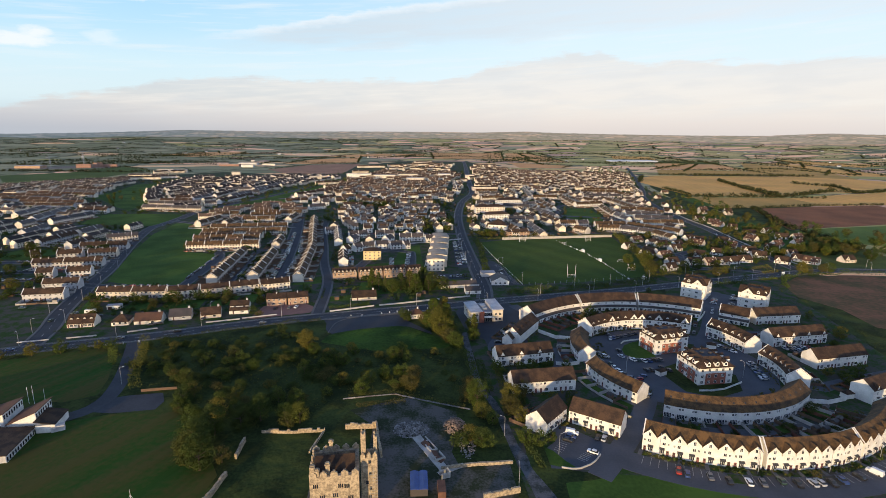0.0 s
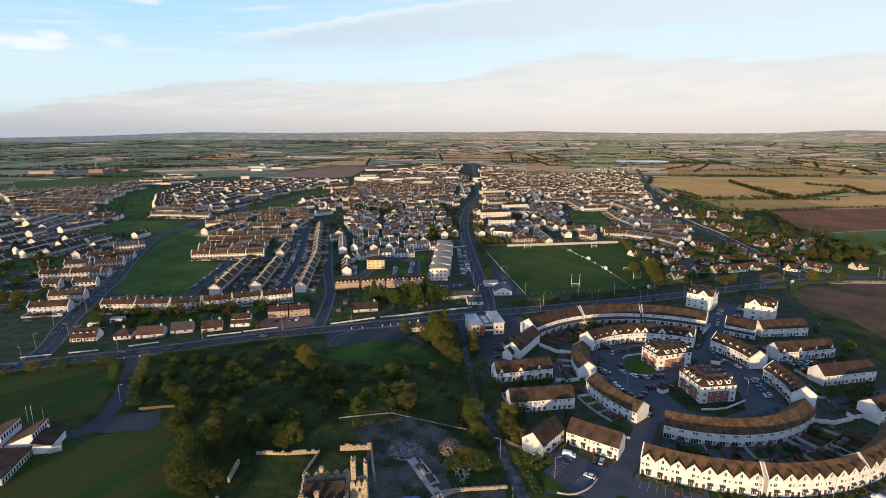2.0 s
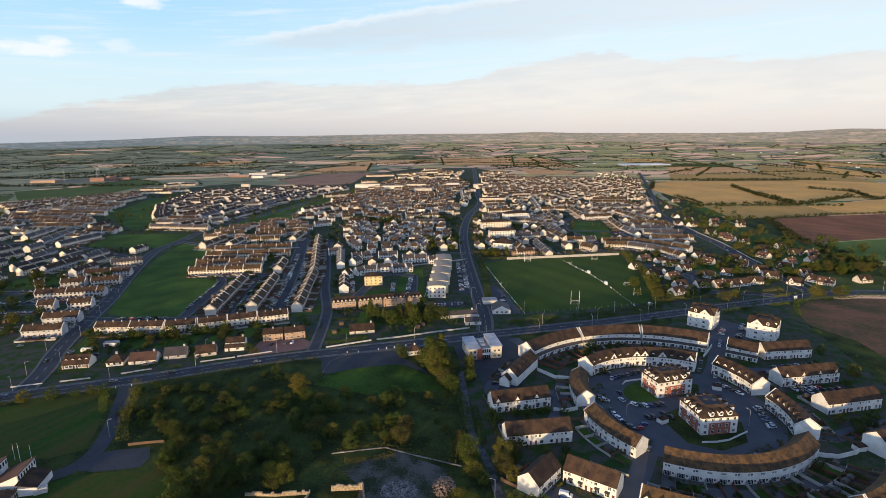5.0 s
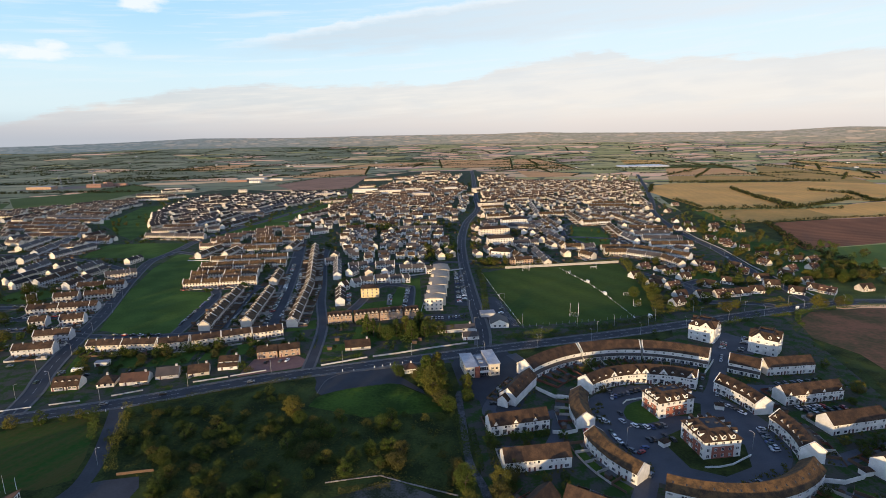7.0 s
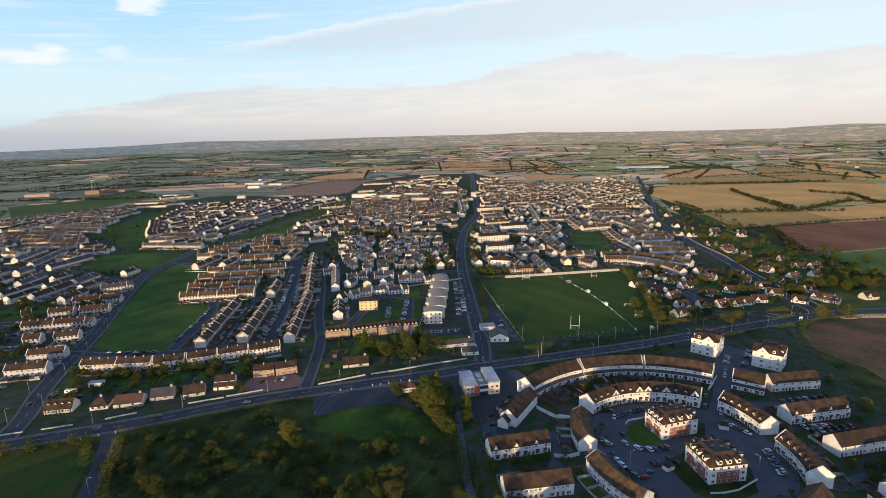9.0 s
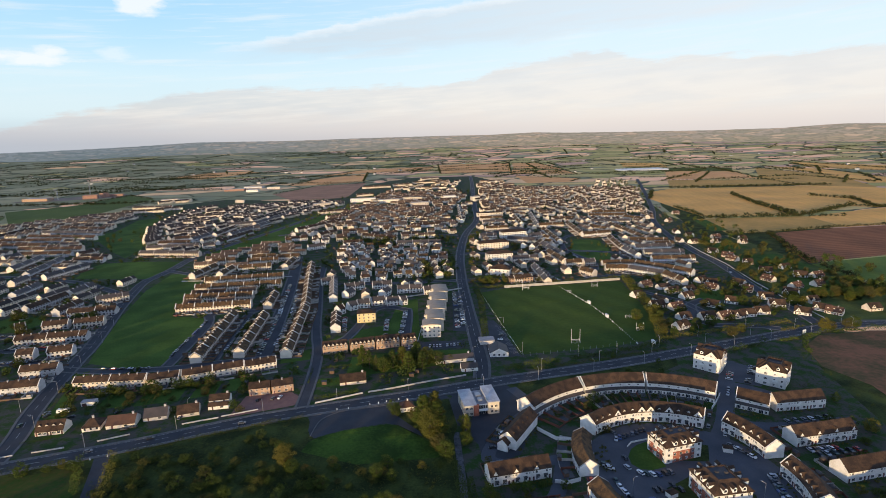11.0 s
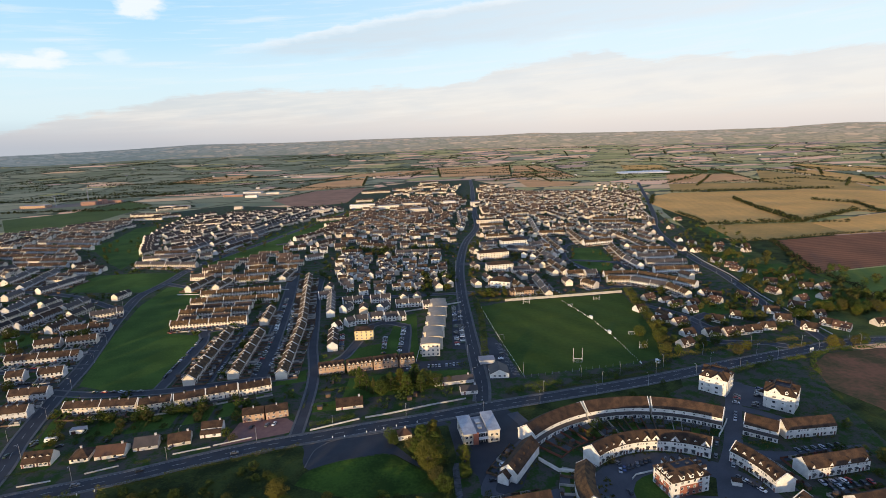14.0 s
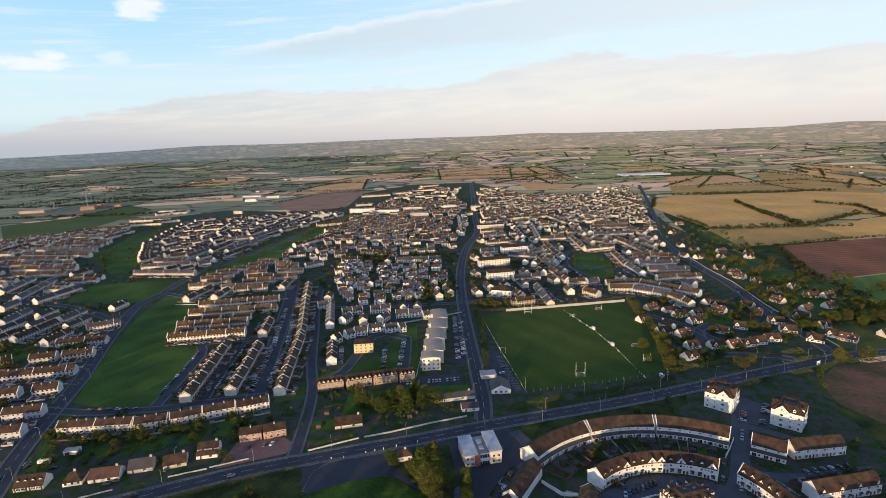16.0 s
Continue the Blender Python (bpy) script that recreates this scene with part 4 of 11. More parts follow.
def in_ring(x, y, ring):
    c = False
    for (x0, y0), (x1, y1) in zip(ring, ring[1:] + ring[:1]):
        if (y0 > y) != (y1 > y) and x < (x1 - x0) * (y - y0) / (y1 - y0) + x0:
            c = not c
    return c


INFILL = {}


def far_row(x, y, rz, n, bay, d, e, r, key):
    """One plain terrace of the far estates, joined with its neighbours."""
    s, m, w = INFILL.setdefault(key, Shape()), pose(x, y, 0, 0, 0, rz), n * bay
    s.box(-w / 2, w / 2, -d / 2, d / 2, -0.2, e, 0, m)
    s.add([m @ Vector(q) for q in ((-w / 2, -d / 2, e), (-w / 2, d / 2, e), (-w / 2, 0, r - 0.15), (w / 2, -d / 2, e), (w / 2, d / 2, e), (w / 2, 0, r - 0.15))], [(0, 2, 1), (3, 4, 5)], 0)
    o = 0.35
    p = [(-w / 2 - 0.2, -d / 2 - o, e - 0.2), (w / 2 + 0.2, -d / 2 - o, e - 0.2), (w / 2 + 0.2, d / 2 + o, e - 0.2), (-w / 2 - 0.2, d / 2 + o, e - 0.2), (-w / 2 - 0.2, 0, r), (w / 2 + 0.2, 0, r)]
    s.add([m @ Vector(q) for q in p], [(0, 1, 5, 4), (2, 3, 4, 5), (3, 2, 1, 0)], 1)
    for q in range(n):
        c = -w / 2 + bay * (q + 0.5)
        for sd in (-1, 1):
            yy = sd * (d / 2 + 0.03)
            for cx_, z, ww, hh in ((c - 1.2, 0.8, 1.7, 1.3), (c - 1.3, 3.2, 1.1, 1.2), (c + 1.3, 3.2, 1.1, 1.2), (c + 1.5, 0.05, 0.9, 2.05)):
                s.box(cx_ - ww / 2, cx_ + ww / 2, yy - 0.04, yy + 0.04, z, z + hh, 2, m)
        if q % 4 == 2:
            s.box(c - bay / 2 - 0.3, c - bay / 2 + 0.3, -0.5, 0.5, r - 0.5, r + 0.7, 0, m)
        if q % 3 == 0:
            b = [(c - bay / 2 + k, y_, z_) for k in (-0.25, 0.25) for y_, z_ in ((-d / 2 - o, e + 0.1), (0, r + 0.4), (d / 2 + o, e + 0.1))]
            s.add([m @ Vector(p_) for p_ in b], [(0, 1, 4, 3), (1, 2, 5, 4), (2, 1, 0), (3, 4, 5)], 0)
    OCCUPIED.append(((m @ Vector((-w / 2, 0, 0))).to_2d(), (m @ Vector((w / 2, 0, 0))).to_2d(), d / 2 + 1.0))

# ---- ground, roads, greens ----


def ground_z(x, y):
    """Height of the land: flat under the town, swelling gently towards the far hills."""
    r = math.hypot(x, y)
    if r <= 2900:
        return 0.0
    q = min(1.0, (r - 2900) / 1700)
    bump = noise.fractal(Vector((x / 900, y / 900, 0.3)), 1.0, 2.0, 4)
    return max(-2.0, 44 * q * q * (3 - 2 * q) + bump * 13 * min(1, (r - 2900) / 700))


rings = [0, 150, 300, 500, 800, 1200, 1600, 1900, 2100, 2300, 2500, 2700, 2900, 3100, 3300, 3500, 3700, 3900, 4100, 4300, 4500, 4650, 4800]
gv, gf, NA = [], [], 240
for r in rings:
    for k in range(NA):
        az = -180 + 360 * k / NA
        x, y = r * math.sin(radians(az)), r * math.cos(radians(az))
        gv.append((x, y, ground_z(x, y)))
for j in range(len(rings) - 1):
    for k in range(NA):
        a, b = j * NA + k, j * NA + (k + 1) % NA
        gf.append((a, a + NA, b + NA, b)[::-1])
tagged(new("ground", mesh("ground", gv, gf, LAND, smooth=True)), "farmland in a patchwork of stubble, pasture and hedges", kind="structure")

# the built-up part: gardens, yards and verges under the houses
sheet("ground_town", [(-760, 850), (-720, 1250), (-560, 1420), (-300, 1320), (-260, 1700), (-90, 2000), (130, 2000), (270, 1500), (420, 1480), (470, 1200), (420, 960), (420, 720), (420, 520), (330, 420), (260, 300), (245, 180), (200, 100),
                      (60, 60), (-260, 60), (-420, 300), (-620, 640)], 0.02, GARDEN, "gardens, yards and verges of the town")
sheet("ground_park", [(-260, 60), (24, 60), (20, 130), (16, 190), (12, 235), (2, 282), (-60, 258), (-75, 282), (-140, 262), (-200, 240), (-300, 205), (-420, 155)], 0.04, ROUGH, "rough unmown park grass and scrub")
GREENS = []


def green(name, ring, label, m=GRASS, z=0.06):
    GREENS.append(ring)
    return sheet(name, ring, z, m, label)


green("ground_green", [(-253, 366), (-227, 357), (-196, 358), (-192, 381), (-203, 440), (-206, 458), (-240, 466), (-246, 500), (-257, 530), (-262, 560), (-268, 590), (-290, 622), (-318, 622), (-312, 553), (-288, 466), (-264, 396)], "long public green of mown grass", z=0.056)
green("ground_green", [(-427, 613), (-337, 603), (-330, 640), (-340, 690), (-395, 696), (-440, 690), (-446, 663)], "mown public green", z=0.057)
green("ground_green", [(-638, 895), (-547, 850), (-470, 760), (-430, 720), (-440, 780), (-514, 929), (-577, 1108), (-610, 1082), (-575, 938)], "mown public green between the estates", z=0.059)
green("ground_green", [(-305, 711), (-269, 754), (-240, 808), (-222, 923), (-196, 1076), (-176, 1253), (-204, 1286), (-264, 1038), (-305, 876), (-318, 800), (-325, 746)], "green strip of grass with young trees", z=0.060)
green("ground_green", [(200, 766), (180, 712), (174, 650), (191, 632), (215, 639), (228, 694), (233, 754)], "small green ringed by houses", z=0.061)
green("ground_green", [(-395, 479), (-360, 473), (-351, 453), (-359, 434), (-400, 436)], "small mown green", z=0.062)
green("ground_pitch", [(41, 512), (59, 360), (120, 368), (166, 382), (183, 443), (191, 540), (70, 525)], "mown grass of the playing field", PITCH, 0.07)
green("ground_green", [(42, 320), (60, 325), (110, 337), (150, 348), (165, 350), (160, 335), (130, 316), (90, 318), (55, 300), (44, 312)], "rough verge beside the main road", ROUGH, z=0.063)
green("ground_green", [(-70, 248), (-68, 257), (-62, 262), (-51.5, 267), (-40, 269.7), (-28.5, 272), (-22.4, 270), (-16, 264), (-8.7, 257), (2, 248), (0, 240), (-40, 236)], "lawn beside the bus turning place, darkened for tree shade", SHADED_LAWN, z=0.065)
green("ground_green", [(-62, 332), (-20, 340), (20, 352), (22, 372), (-20, 372), (-62, 364)], "lawn with old trees", z=0.066)
green("ground_green", [(-90, 393), (-60, 420), (-20, 440), (-10, 400), (-16, 392), (-50, 388)], "lawn between the apartment buildings", z=0.067)
green("ground_green", [(-42, 420), (-16, 425), (-20, 500), (-38, 490)], "lawn beside the flats", z=0.068)
green("ground_green", [(-340, 130), (-340, 180), (-222, 226), (-177, 243), (-171, 232), (-159, 205), (-155, 190), (-165, 184), (-190, 184), (-225, 170)], "mown school playing field", SUNSTREAK_LAWN, z=0.069)
green("ground_green", [(-220, 80), (-84, 80), (-84, 112), (-82, 134), (-92, 150), (-112, 176), (-140, 174), (-150, 170), (-220, 140)], "mown lawn of the school grounds", SUNSTREAK_LAWN, z=0.071)
green("ground_green", [(33, 118), (34, 128.3), (43.5, 129.4), (52.4, 132.4), (61.5, 131.5), (68.4, 130.2), (80, 126.2), (96, 122.6), (112, 122), (112, 100), (30, 100)], "grass island beside the estate road", z=0.072)
green("ground_green", [(112, 232), (104, 246), (112, 252), (134, 243), (128, 230)], "shaded lawn round the apartment block", ROUGH, z=0.127)
green("ground_green", [(104, 190), (100, 212), (118, 222), (136, 206), (130, 190), (116, 184)], "shaded lawn round the apartment block", ROUGH, z=0.131)

# fields on the far side
sheet("ground_field", [(425, 591), (487, 769), (586, 792), (720, 810), (700, 690), (612, 640), (521, 615), (459, 601)], 0.030, PLOUGH, "ploughed red-brown field")
sheet("ground_field", [(413, 545), (422, 585), (456, 597), (517, 610), (640, 632), (640, 480), (520, 470), (436, 514)], 0.034, mat("grazed_pasture", (0.17, 0.21, 0.045), (0.12, 0.155, 0.034), 0.01, 0.15, 0.95, swell=4.0), "bright green pasture")
sheet("ground_field", [(225, 190), (252, 330), (262, 360), (286, 379), (330, 386), (360, 384), (460, 372), (460, 190)], 0.038, MUD, "weedy bare field behind the houses")
# dark grass laid over the near part of the field that lies in shadow
sheet("ground_field", [(216, 100), (222, 200), (250, 330), (262, 300), (258, 268), (300, 240), (300, 100)], 0.040, ROUGH, "rough grass beside the field, darkened for its shade")
sheet("ground_field", [(475, 941), (475, 1054), (482, 1196), (545, 1340), (613, 1394), (1030, 1380), (1150, 1200), (829, 990), (783, 1017), (635, 919)], 0.042, STRAW, "stubble field the colour of straw")
sheet("ground_field", [(432, 775), (450, 912), (632, 908), (700, 900), (628, 802), (594, 800), (494, 780)], 0.046, FALLOW, "fallow field with tall weeds")
sheet("ground_field", [(640, 906), (810, 975), (840, 980), (1000, 1050), (1150, 1000), (900, 850), (740, 818), (628, 802)], 0.050, STRAW, "stubble field the colour of straw")
FIELD_EDGES = []


def farm_field(z, ring, m, label, hedged=(0,)):
    """A field of the flat country; hedged: the sides that carry a hedgerow."""
    sheet("ground_field", ring, z, m, label)
    for k in hedged:
        FIELD_EDGES.append((*ring[k], *ring[(k + 1) % len(ring)]))


BROWN, FAR_STRAW = "harvested pinkish-brown field beyond the houses", "pale stubble field beyond the houses"
farm_field(0.054, [(-472, 1523), (-394, 1750), (-242, 1824), (-237, 1400), (-352, 1330)], TILLED, "ploughed field beyond the houses", (0, 1))
farm_field(0.056, [(-495, 1790), (-461, 2050), (-299, 2299), (-262, 1890), (-402, 1787)], HARVEST, BROWN, (0, 2, 3))
farm_field(0.058, [(-491, 2184), (-354, 2519), (-11, 2690), (-35, 2402), (-304, 2331)], HARVEST, BROWN, (0, 1, 3))
farm_field(0.060, [(-365, 2597), (-260, 2820), (-60, 2860), (-17, 2746), (-341, 2623)], PASTURE, "green field between brown ones", (1,))
farm_field(0.062, [(-1165, 2341), (-1110, 2640), (-947, 2700), (-847, 2570), (-977, 2195)], HARVEST, BROWN, (0, 4))
farm_field(0.064, [(3, 2820), (379, 2810), (301, 2180), (14, 2163)], HARVEST, BROWN, (1, 2, 3))
farm_field(0.066, [(393, 2800), (509, 2770), (530, 2228), (338, 2359)], HARVEST, BROWN, (1, 2))
farm_field(0.068, [(324, 2296), (517, 2170), (517, 1996), (282, 2046)], HARVEST, BROWN, (0, 1, 2))
farm_field(0.070, [(286, 1968), (479, 1776), (420, 1670), (282, 1658)], HARVEST, BROWN, (0, 1))
farm_field(0.072, [(875, 2550), (1040, 2494), (958, 2213), (791, 2267)], STRAW, FAR_STRAW, (0, 2))
farm_field(0.074, [(790, 2232), (1150, 2074), (1071, 1930), (723, 2041)], PASTURE, "green field among stubble", (0, 2))
farm_field(0.076, [(848, 1981), (1058, 1908), (983, 1616), (720, 1661)], HARVEST, BROWN, (0, 1))
farm_field(0.078, [(706, 1629), (1067, 1563), (951, 1400), (634, 1443)], FALLOW, "fallow field", (0, 2))
farm_field(0.080, [(1217, 2038), (1230, 1620), (1090, 1300), (960, 1400), (983, 1616)], FALLOW, "fallow field", (0, 3))
farm_field(0.082, [(1530, 2318), (1700, 1942), (1490, 1776), (1390, 1977)], STRAW, FAR_STRAW, (2, 3))
farm_field(0.084, [(1296, 2133), (1380, 1930), (1290, 1400), (1150, 1406), (1240, 1700)], STRAW, FAR_STRAW, (1, 4))
farm_field(0.086, [(-1032, 1269), (-935, 1374), (-921, 1600), (-787, 1478), (-763, 1160), (-861, 1063)], PASTURE, "dark green pasture at the edge of the estate", (1, 2))
farm_field(0.088, [(-1100, 1180), (-960, 1180), (-900, 1080), (-1000, 960), (-1120, 1000)], PASTURE, "dark green pasture at the edge of the estate", (0,))

# roads: asphalt with kerbed pavements
MAIN = [(-420, 160), (-330, 196), (-262, 225), (-222, 239), (-183, 251.5), (-157, 260.5), (-130, 271.5), (-100, 282.5), (-68, 291), (-38, 299), (-5, 307.3), (26, 316.5), (62, 325.6), (100, 335), (141, 346), (186, 360), (234, 375), (280, 388.5), (307, 396), (333, 400), (365, 399), (430, 391), (560, 376)]
AVENUE = [(28, 325), (30, 350), (29, 391), (27, 471), (26, 572), (30, 693), (45, 832), (73, 976), (82, 1188), (109, 1665), (124, 2000)]
WEST = [(-222, 243), (-229, 268), (-239, 291), (-247, 314), (-255, 340), (-262, 364), (-272, 400), (-288, 445), (-309, 505), (-332, 584), (-331, 614), (-330, 648), (-331, 715), (-314, 793), (-286, 889), (-243, 1072), (-216, 1175), (-188, 1332)]
DIAG = [(302, 404), (306, 440), (306, 471), (314, 519), (326, 599), (329, 664), (338, 744), (369, 890), (421, 1029), (502, 1270), (556, 1438), (640, 1700)]


def road(name, pts, w, label, path=2.0, m=ASPHALT, z=0.10, lines=True):
    line = smooth_line(pts, 8.0)
    for a, b in zip(pts, pts[1:]):
        n = int((Vector(b) - Vector(a)).length / 100) + 1
        for k in range(n):
            OCCUPIED.append((Vector(a).lerp(Vector(b), k / n), Vector(a).lerp(Vector(b), (k + 1) / n), w / 2 + 1.5))
    strip(name, line, -w / 2, w / 2, 0.0, z, m, label=label)
    if path:
        for s_ in (-1, 1):
            strip("pavement", line, s_ * (w / 2 + 0.05), s_ * (w / 2 + path), 0.0, z + 0.12, PAVE, label="concrete pavement with a raised kerb along the road")
    if lines:
        dashes("road_marking", pts, 0.0, 6, 6, 0.18, z + 0.012)
        for s_ in (-1, 1) if w > 9 else ():
            dashes("road_marking", pts, s_ * (w / 2 - 0.5), 1000, 0.1, 0.16, z + 0.012)


road("road_main", MAIN, 9.6, "two-lane main road of dark asphalt", 1.6)
road("road_avenue", AVENUE, 8.0, "straight avenue of dark asphalt")
road("road_west", WEST, 9.0, "wide link road of dark asphalt", 1.5, z=0.105)
strip("ground_verge", smooth_line([(-226, 285), (-234, 305), (-241, 326), (-249, 350)], 4), -5.5, -0.5, 0.0, 0.11, GRASS, label="mown grass verge beside the link road")
road("road_diagonal", DIAG, 6.6, "old road out of the town", 1.4, TARMAC, 0.105, False)
def street(k, pts, w):
    road("road_street", pts, w, "estate street of worn asphalt", 1.5, TARMAC, 0.09 - 0.0005 * k, False)


street(20, [(246, 472), (228, 460), (218, 434), (214, 416), (222, 407), (240, 404), (256, 402), (268, 394)], 6.5)
street(0, [(-81, 292), (-84, 335), (-89, 373), (-101, 422), (-113, 485), (-130, 570), (-140, 640)], 5.5)
street(1, [(-270, 358), (-235, 352), (-190, 353), (-150, 362), (-100, 370)], 6.0)
street(2, [(-192, 358), (-198, 440), (-205, 470), (-150, 476)], 6.0)
street(3, [(-127, 366), (-137, 430), (-150, 510), (-170, 617), (-188, 700)], 11.0)
street(4, [(-163, 366), (-168, 420), (-172, 470)], 6.0)
street(5, [(-331, 640), (-260, 606), (-175, 604)], 6.0)
street(6, [(-270, 400), (-340, 392), (-420, 380)], 6.0)
street(7, [(-280, 428), (-350, 424), (-400, 424)], 6.0)
street(8, [(-315, 530), (-420, 600), (-560, 640)], 6.0)
street(9, [(-275, 372), (-340, 368)], 6.0)
street(10, [(-262, 338), (-330, 336)], 5.0)
street(11, [(28, 560), (90, 566), (130, 540), (200, 566), (245, 548)], 6.0)
street(12, [(30, 690), (120, 690), (180, 690), (240, 660), (262, 580)], 6.0)
street(13, [(50, 830), (180, 845), (280, 780), (330, 770)], 6.0)
street(14, [(78, 1100), (200, 1060), (380, 960)], 6.0)
street(15, [(26, 560), (-60, 556), (-130, 560)], 5.5)
street(16, [(40, 820), (-60, 850), (-180, 900), (-260, 860)], 6.0)
street(17, [(78, 1150), (-60, 1170), (-190, 1230)], 6.0)
street(18, [(166, 560), (186, 620), (170, 700), (196, 790), (250, 770), (232, 640)], 6.0)
street(19, [(200, 500), (222, 470), (232, 436), (262, 432), (300, 455)], 5.0)
street(20, [(-86, 385), (-72, 402), (-58, 470), (-40, 474), (-28, 466), (-26, 405)], 6.0)

# hard standings
sheet("ground_yard", [(-66, 260), (-69, 263), (-71, 268), (-72, 276), (-76, 287), (-60, 292), (-28, 301), (0, 309), (6, 300), (-8, 292), (-14, 276), (-9, 259), (-16, 265), (-22.4, 270.8), (-28.5, 272.8), (-40, 270.5), (-51.5, 267.8), (-61, 263)], 0.085, ASPHALT, "asphalt turning place beside the main road")
sheet("ground_thicket", [(-26, 296), (-24, 281), (-14, 268), (-4, 256), (6, 250), (10, 268), (6, 298), (-8, 297)], 0.095, ROUGH, "shaded ground under the tall trees")
sheet("ground_yard", [(2, 306), (8, 302), (4, 283), (20, 250), (22, 232), (40, 240), (54, 272), (64, 290), (46, 305), (40, 322)], 0.084, ASPHALT, "asphalt forecourt and estate entrance")
sheet("ground_yard", [(22, 236), (26, 205), (24, 186), (24, 170), (58, 150), (60, 128), (240, 92), (240, 190), (235, 292), (165, 360), (158, 300), (60, 268)], 0.03, GARDEN, "small back gardens inside the housing crescent")
sheet("ground_yard", [(36, 354), (58, 358), (50, 420), (47, 432), (35, 432)], 0.05, TARMAC, "gravel and tarmac car park by the clubhouse")
sheet("ground_yard", [(12, 410), (24, 408), (24, 520), (14, 518)], 0.055, TARMAC, "car park beside the apartment building")
sheet("ground_yard", [(-30, 372), (20, 376), (20, 390), (-28, 388)], 0.065, TARMAC, "car park on the avenue")
sheet("ground_yard", [(-152, 176), (-150, 186), (-141, 189.5), (-127.6, 191.7), (-123.6, 184.3), (-124, 177.5), (-140, 174.6)], 0.06, TARMAC, "school car park")
strip("road_drive", smooth_line([(-172, 252), (-165, 236), (-153, 205), (-149, 184), (-156, 172), (-176, 165)], 4), -3.5, 3.5, 0, 0.09, TARMAC, label="school drive of worn tarmac")
sheet("ground_yard", [(-121, 284), (-119, 309), (-92, 313), (-85, 306), (-86, 296)], 0.09, mat("red_paving", (0.22, 0.12, 0.10), (0.16, 0.09, 0.08), 0.3, 3), "reddish paved forecourts")
sheet("ground_site", [(-44, 176), (-20, 186), (0, 174), (1, 160), (-3, 146), (-1, 139), (17, 138), (18, 100), (-48, 100), (-50, 128), (-42, 136), (-33, 140), (-33, 164)], 0.05, DIRT, "bare earth and hardcore round the old castle")
strip("road_lane", smooth_line([(9, 262), (10.4, 228), (11.6, 198), (15.8, 183), (17.9, 171), (19.4, 156), (21.5, 139), (26, 126), (36, 95)], 4), -1.7, 1.7, 0, 0.07, GRAVEL, label="narrow lane of pale gravel")
sheet("ground_bank", [(24, 152), (31, 150), (33, 136), (46, 133), (54, 131), (36, 121), (46, 100), (41, 98), (27, 124), (24, 138)], 0.065, ROUGH, "steep dark grass bank beside the lane")
sheet("ground_apron", [(19.4, 152), (21.6, 150), (25.5, 138), (32, 124), (40, 108), (46, 92), (26, 92), (22, 126), (19.8, 140)], 0.06, GRAVEL, "gravel apron at the end of the lane")
for ring in ([(-206, 298), (-190, 300), (-192, 322), (-208, 320)], [(-184, 300), (-160, 306), (-162, 326), (-186, 322)], [(-154, 308), (-140, 312), (-142, 332), (-156, 330)], [(-136, 316), (-122, 318), (-122, 338), (-138, 334)],
             [(-230, 272), (-206, 268), (-204, 276), (-228, 284)], [(-150, 282), (-140, 284), (-141, 290), (-150, 288)], [(-78, 318), (-50, 324), (-52, 334), (-80, 330)], [(-112, 356), (-92, 362), (-96, 380), (-114, 374)]):
    sheet("ground_lawn", ring, 0.05, GRASS, "mown garden lawn")
sheet("ground_site", [(-1190, 1490), (-1090, 1490), (-930, 1560), (-960, 1660), (-1180, 1560)], 0.05, mat("site_soil", (0.20, 0.15, 0.12), (0.14, 0.11, 0.09), 0.03, 0.3), "cleared soil of a far building site")
sheet("ground_lawn", [(180, 385), (240, 398), (300, 410), (300, 560), (262, 590), (205, 550), (194, 500)], 0.035, GARDEN, "gardens and drives round the bungalows")
sheet("ground_lawn", [(312, 412), (425, 404), (425, 720), (400, 760), (355, 740), (340, 600)], 0.036, mat("garden_paddocks", (0.105, 0.125, 0.034), (0.052, 0.066, 0.020), 0.05, 0.5, 0.96, 0.4, swell=2.0), "paddocks and long gardens beside the old road")
sheet("ground_lawn", [(400, 560), (425, 760), (440, 775), (500, 790), (600, 806), (600, 780), (487, 765), (425, 588)], 0.029, ROUGH, "rough margin of the ploughed field")
sheet("ground_lawn", [(380, 770), (440, 760), (470, 930), (520, 1250), (460, 1080), (420, 900)], 0.037, ROUGH, "paddocks beside the old road")
for ring in ([(350, 470), (410, 486), (404, 540), (352, 530)], [(356, 560), (420, 575), (418, 640), (362, 640)], [(362, 670), (410, 680), (396, 740), (366, 730)], [(232, 470), (282, 470), (284, 500), (240, 510)], [(420, 800), (446, 800), (462, 900), (440, 900)], [(204, 400), (232, 412), (226, 430), (206, 424)]):
    sheet("ground_lawn", ring, 0.052, GRASS, "paddock of green grass behind the houses")

# ---- the housing crescent ----
CX, CY = 112.0, 219.5


def ring_road(r, a0, a1, w, z):
    strip("road_estate", arc_stations(CX, CY, r, a0, a1, max(6, int(abs(a1 - a0) / 5))), -w / 2, w / 2, 0, z, ESTATE_ROAD, label="curved estate road of dark asphalt")


ring_road(95.4, -143, -20, 11.6, 0.10)
ring_road(38, -180, 180, 15.0, 0.11)
sheet("ground_yard", [tuple(p) for p in arc_stations(CX, CY, 31.5, 0, 354, 59)], 0.092, ESTATE_ROAD, "asphalt court inside the ring road")
strip("road_estate", smooth_line([(45, 310), (52, 286), (34, 262), (24, 238), (40, 232), (58, 236)], 4), -3.5, 3.5, 0, 0.115, ESTATE_ROAD, label="estate road of dark asphalt")
